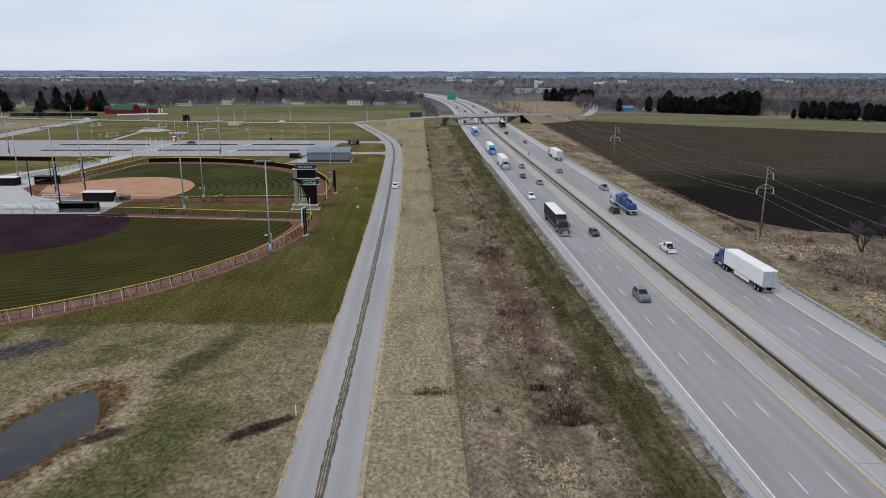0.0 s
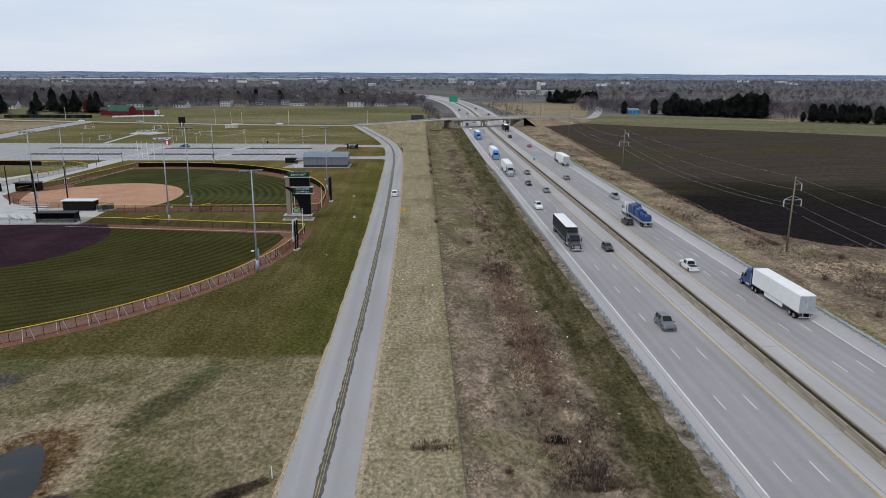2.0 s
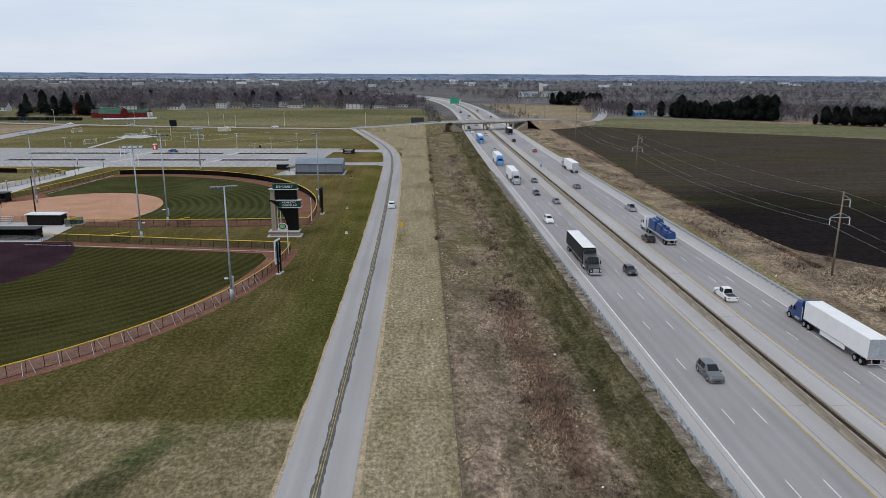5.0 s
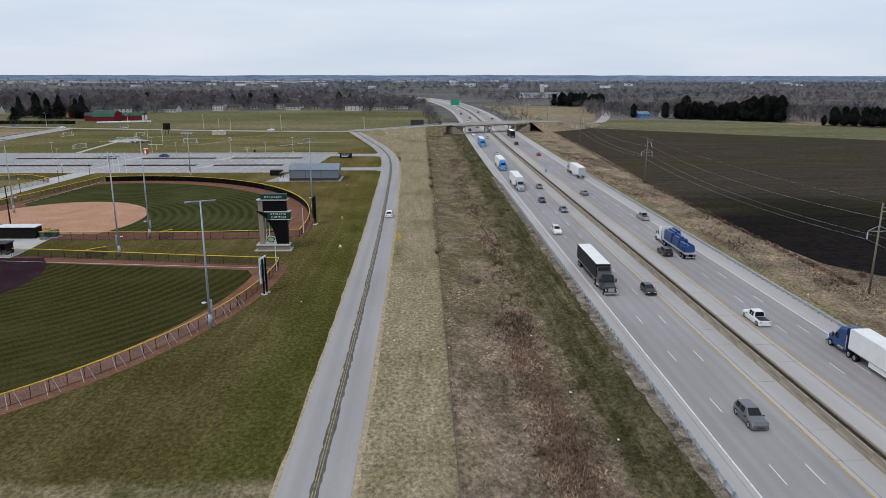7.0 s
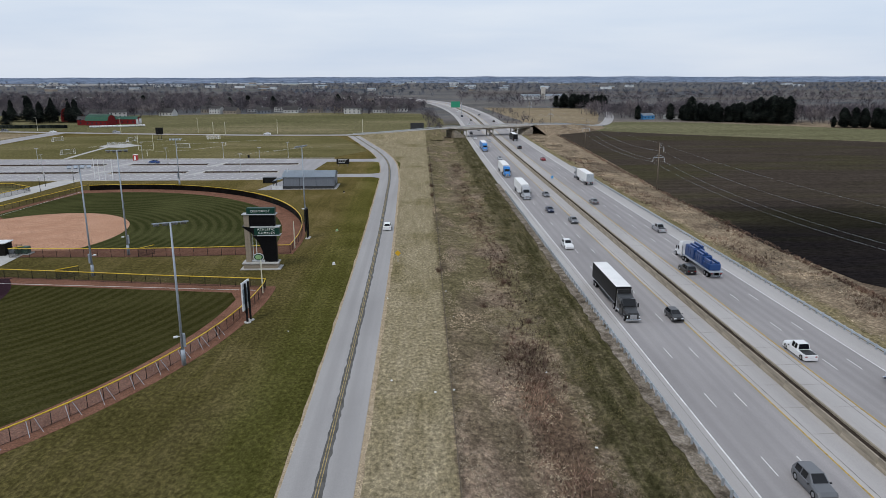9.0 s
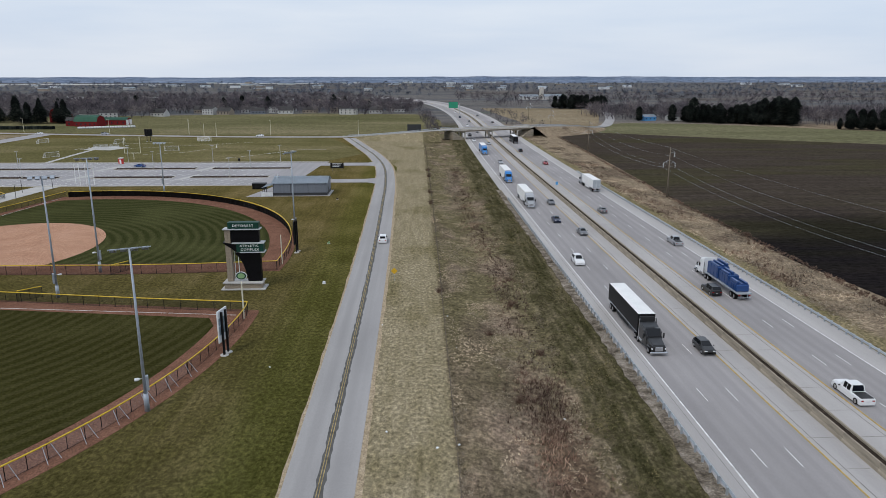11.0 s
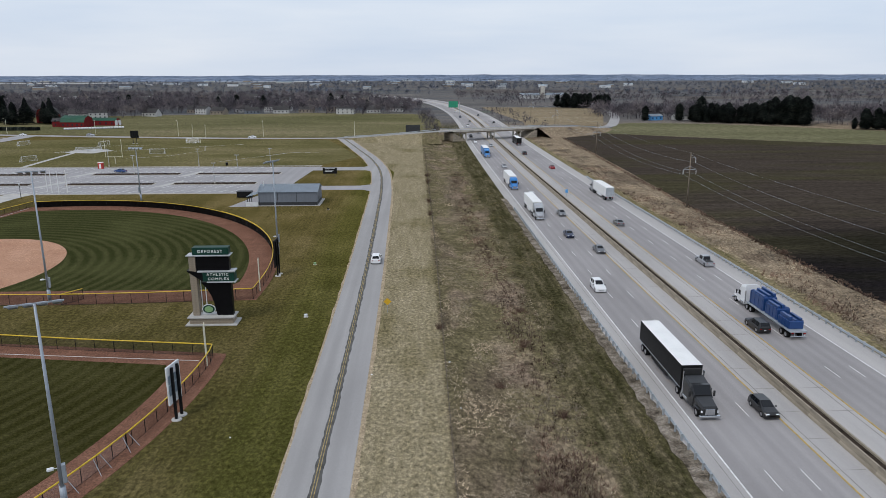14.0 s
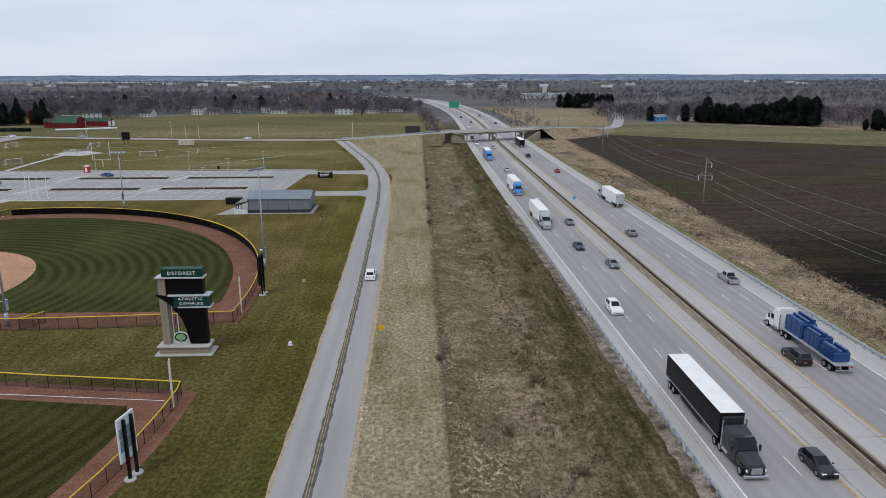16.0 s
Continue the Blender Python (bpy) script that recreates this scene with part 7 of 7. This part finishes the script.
def ridge(y, base, amp, seed, mat, label):
    bm = bmesh.new()
    prev = None
    for i in range(161):
        x = -4600 + i * 57.5
        if x * x + y * y > 4950 ** 2:
            yy = math.sqrt(max(0.0, 4950 ** 2 - x * x)) if abs(x) < 4900 else 600
        else:
            yy = y
        h = base + amp * noise.noise((x * 0.0011, seed, 0)) + amp * 0.35 * noise.noise((x * 0.006, seed, 2)) + 1.8 * noise.noise((x * 0.06, seed, 4))
        row = [bm.verts.new((x, yy - 700, -8)), bm.verts.new((x, yy - 250, h * 0.55)), bm.verts.new((x, yy, h)), bm.verts.new((x, yy + 20, -8))]
        if prev:
            for k in range(3):
                bm.faces.new((prev[k], row[k], row[k + 1], prev[k + 1]))
        prev = row
    bmesh.ops.recalc_face_normals(bm, faces=bm.faces)
    tagged(link("backdrop_ridge", bm, mat, smooth=True), label, "backdrop", kind="structure")


ridge(4200, 20, 12, 3.3, M["ridge"], "low wooded ridge coloured with blue distance haze")
ridge(4850, 26, 11, 7.1, M["ridge"], "wooded hills on the horizon, haze blue in their colour")


# ---- farm, houses and far buildings ----
def gable(name, x, y, turn, w, d, h, r, wall, roof, label, category="house", group="", wins=0, doors=(), gambrel=False):
    t = thing(name, Matrix.Translation((x, y, 0)) @ Matrix.Rotation(radians(turn), 4, "Z"), label, category, group)
    bm = bmesh.new()
    box(bm, -w / 2, w / 2, -d / 2, d / 2, -0.3, h)
    prof = [(-d / 2, h), (0, r), (d / 2, h)] if not gambrel else [(-d / 2, h), (-d * 0.34, h + (r - h) * 0.68), (0, r), (d * 0.34, h + (r - h) * 0.68), (d / 2, h)]
    for s in (-w / 2, w / 2):
        bm.faces.new([bm.verts.new((s, p, z)) for p, z in prof])
    bmesh.ops.recalc_face_normals(bm, faces=bm.faces)
    wl = part("wall", bm, M[wall], t)
    bm = bmesh.new()
    for (p0, z0), (p1, z1) in zip(prof, prof[1:]):
        bm.faces.new([bm.verts.new(q) for q in ((-w / 2 - 0.4, p0 * 1.06, z0 + 0.12), (w / 2 + 0.4, p0 * 1.06, z0 + 0.12), (w / 2 + 0.4, p1 * 1.06, z1 + 0.12), (-w / 2 - 0.4, p1 * 1.06, z1 + 0.12))])
    bmesh.ops.solidify(bm, geom=bm.faces[:], thickness=0.2)
    part("roof", bm, M[roof], t)
    for i in range(wins):
        u = -w / 2 + (i + 0.5) * w / wins
        for z in ((1.1,) if h < 4 else (1.1, 3.6)):
            bm = bmesh.new()
            box(bm, u - 0.55, u + 0.55, -d / 2 - 0.06, -d / 2 + 0.02, z, z + 1.3)
            part("window", bm, M["pane"], wl)
    for a, b, z, mat in doors:
        bm = bmesh.new()
        box(bm, w / 2 - 0.02, w / 2 + 0.08, a, b, 0, z)
        part("door", bm, M[mat], wl)
    return t


gable("barn", -251, 514, -8, 18, 12, 3.6, 8.2, "barnred", "greenroof", "red barn with a curved green metal roof", "barn", wins=5, gambrel=True)
gable("barn", -237, 528, -8, 19, 9, 3.6, 5.6, "barnred", "greenroof", "long red shed with green roof and white doors", "barn", wins=4, doors=((-4.2, -0.6, 4, "white"), (0.6, 4.2, 4, "white")))
gable("barn", -265, 517, 10, 9, 8, 4.0, 6.5, "barnred", "shingle", "small red barn with a grey roof", "barn", wins=2)
gable("barn", -297, 556, 80, 14, 11, 6, 12, "barnred", "shingle", "tall red barn behind spruces", "barn", wins=2, gambrel=True)
bm = bmesh.new()
r9 = random.Random(3)
for i in range(90):
    x = -330 + i * 0.75
    box(bm, x, x + r9.uniform(0.6, 0.9), north(486) + r9.uniform(-0.3, 0.3), north(489), 0, r9.uniform(2.0, 2.5), bevel=0.2)
tagged(link("clipped_hedge", bm, M["needle"]), "low dark clipped hedge along the county road", "hedge")
for i in range(22):
    bm = bmesh.new()
    rod(bm, (-0.75, 0, 0.75), (0.75, 0, 0.75), 0.75, 0.75, 12)
    o = link("hay_bale", bm, M["signback"])
    o.location, o.rotation_euler = (-246 + i * 1.65, north(489.5) + i * 0.62, 0), (0, 0, 0.32)
    tagged(o, "white-wrapped round hay bale in a row", "hay bale", "hay bales")
r9 = random.Random(21)
for x, dy in ((-468, 26), (-432, 2), (-398, 10), (-300, 20), (-276, 12), (-244, 16), (-222, 34), (-206, 8), (-190, 4), (-176, 30), (-160, 4), (-147, 26), (-133, 10), (-110, 24), (-84, 40), (-68, 14), (-42, 30), (-20, 46)):
    y = edge(x) - 6 + dy
    gable("house", x, y, r9.uniform(-22, 22), r9.uniform(11, 17), r9.uniform(8, 10), r9.choice((3, 3.2, 5.2)), r9.uniform(6.0, 8.0), r9.choice(("housewhite", "housetan", "housewhite", "siding")), "shingle", "pale suburban house with grey roof among bare trees", "house", "village houses", wins=4)
for i in range(40):
    x, y = r9.uniform(-700, 10), r9.uniform(700, 1050)
    if hw_clear(x, y, 40):
        gable("house", x, y, r9.uniform(-30, 30), 14, 9, 4.5, 8, r9.choice(("housewhite", "housetan")), "shingle", "distant pale house among bare trees", "house", "distant houses")
gable("barn", 198, 555, 20, 12, 8, 3.2, 5, "signblue", "metalroof", "blue shed at the edge of the woods", "shed", wins=3)
gable("barn", 226, 556, 5, 22, 9, 3, 5, "housewhite", "shingle", "long pale farm shed", "shed", wins=5)
gable("barn", 195, 733, 0, 26, 10, 3.5, 5.5, "housewhite", "metalroof", "white farm shed beyond the stubble", "shed", wins=4)
gable("barn", 176, 985, 5, 30, 14, 5, 8, "housewhite", "metalroof", "large white farm building", "barn", wins=5)
gable("barn", 214, 995, 5, 34, 14, 5, 8, "housewhite", "metalroof", "white farm building with pale roof", "barn", wins=4)
t = thing("silo", Matrix.Translation((198, 990, 0)), "tall pale concrete silo with a domed cap", "silo")
bm = bmesh.new()
rod(bm, (0, 0, 0), (0, 0, 19), 3.5, 3.5, 20)
part("barrel", bm, M["concrete"], t)
bm = bmesh.new()
rod(bm, (0, 0, 19), (0, 0, 21.5), 3.6, 0.8, 20)
part("dome", bm, M["metalroof"], t)
for i in range(70):
    y = r9.uniform(1500, 3500)
    x = r9.uniform(-0.85, 0.35) * y if i < 66 else r9.uniform(0.1, 0.75) * y
    w = r9.uniform(14, 40) * (y / 2000)
    gable("warehouse", x, y, r9.uniform(-12, 12), w, w * 0.4, r9.uniform(4, 6), r9.uniform(6, 8), r9.choice(("housewhite", "signback", "housetan")), "metalroof", "far pale warehouse in the distant town", "warehouse", "distant town")
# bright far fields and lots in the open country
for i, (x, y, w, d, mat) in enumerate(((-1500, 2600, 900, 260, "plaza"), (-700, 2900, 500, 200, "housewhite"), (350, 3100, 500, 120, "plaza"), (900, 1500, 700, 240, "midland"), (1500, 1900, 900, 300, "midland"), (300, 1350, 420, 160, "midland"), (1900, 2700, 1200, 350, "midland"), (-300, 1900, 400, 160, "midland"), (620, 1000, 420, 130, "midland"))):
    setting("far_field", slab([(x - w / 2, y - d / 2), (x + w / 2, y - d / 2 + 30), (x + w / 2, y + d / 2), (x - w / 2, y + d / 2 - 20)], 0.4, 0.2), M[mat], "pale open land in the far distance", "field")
# pasture fence along the county road, far light poles
t = thing("pasture_fence", None, "line of thin wooden pasture fence posts", "fence")
bm = bmesh.new()
rod(bm, (0, 0, -0.2), (0, 0, 1.4), 0.09, 0.08, 5)
me = mesh_of(bm, M["wood"], "post")
for k in range(3):
    for i in range(44):
        shared("post", me, t, Matrix.Translation((-235 + i * 5.2, north(470 + k * 55) + 7 * math.sin(i * 0.2), 0)))
for x, y in ((-205, 452), (-150, 445), (-95, 438), (-38, 434), (-270, 466), (-330, 476)):
    t = thing("street_lamp", Matrix.Translation((x, y, 0)), "pale street lamp on the county road", "street lamp", "street lamps")
    bm = bmesh.new()
    rod(bm, (0, 0, 0), (0, 0, 9.5), 0.12, 0.08, 6)
    part("post", bm, M["cream"], t)
    bm = bmesh.new()
    rod(bm, (0, 0, 9.3), (0.3, -2.2, 9.7), 0.06, 0.05, 5)
    box(bm, 0.1, 0.5, -2.9, -2.1, 9.6, 9.78, bevel=0.03)
    part("lamp_head", bm, M["cream"], t)
# litter
r9 = random.Random(77)
for i, (x, y) in enumerate(((4.3, 143.8), (16.5, 116.4), (17.0, 82.9), (3.8, 110.3), (16.9, 73.2), (16.2, 65.5), (-6.0, 141), (5.0, 133), (22.0, 70), (17.5, 60), (1.5, 110), (19.5, 55), (11, 52), (21, 90), (-4.0, 113), (18.4, 100), (-20.3, 128))):
    bm = bmesh.new()
    bmesh.ops.create_icosphere(bm, subdivisions=1, radius=r9.uniform(0.09, 0.2))
    for v in bm.verts:
        v.co *= r9.uniform(0.5, 1.2)
        v.co.z *= 0.6
    o = link("litter", bm, M["litter"])
    o.location = (x, north(y), ground_height(x, y) + 0.08)
    tagged(o, "crumpled white plastic litter in the grass", "litter", "scraps of litter")
for x, y, lab, mat in ((-18.0, 160.0, "pale drain cover and pipe in the lawn", "signback"), (-21.0, 186.5, "small pale green utility marker in the lawn", "medal"), (-25.5, 236, "small dark ground light in the lawn", "black")):
    t = thing("ground_box", Matrix.Translation((x, y, 0)), lab, "utility box")
    bm = bmesh.new()
    box(bm, -0.25, 0.25, -0.2, 0.2, 0, 0.5, bevel=0.06)
    part("housing", bm, M[mat], t)
    bm = bmesh.new()
    box(bm, -0.35, 0.35, -0.3, 0.3, 0, 0.06)
    part("base", bm, M["concrete"], t)
bm = bmesh.new()
rod(bm, (0, 0, 0), (0, 0, 1.3), 0.05, 0.05, 6)
o = link("marker_post", bm, M["white"])
o.location = (-14.9, north(59.2), 0)
tagged(o, "short white marker post by the service road", "post")
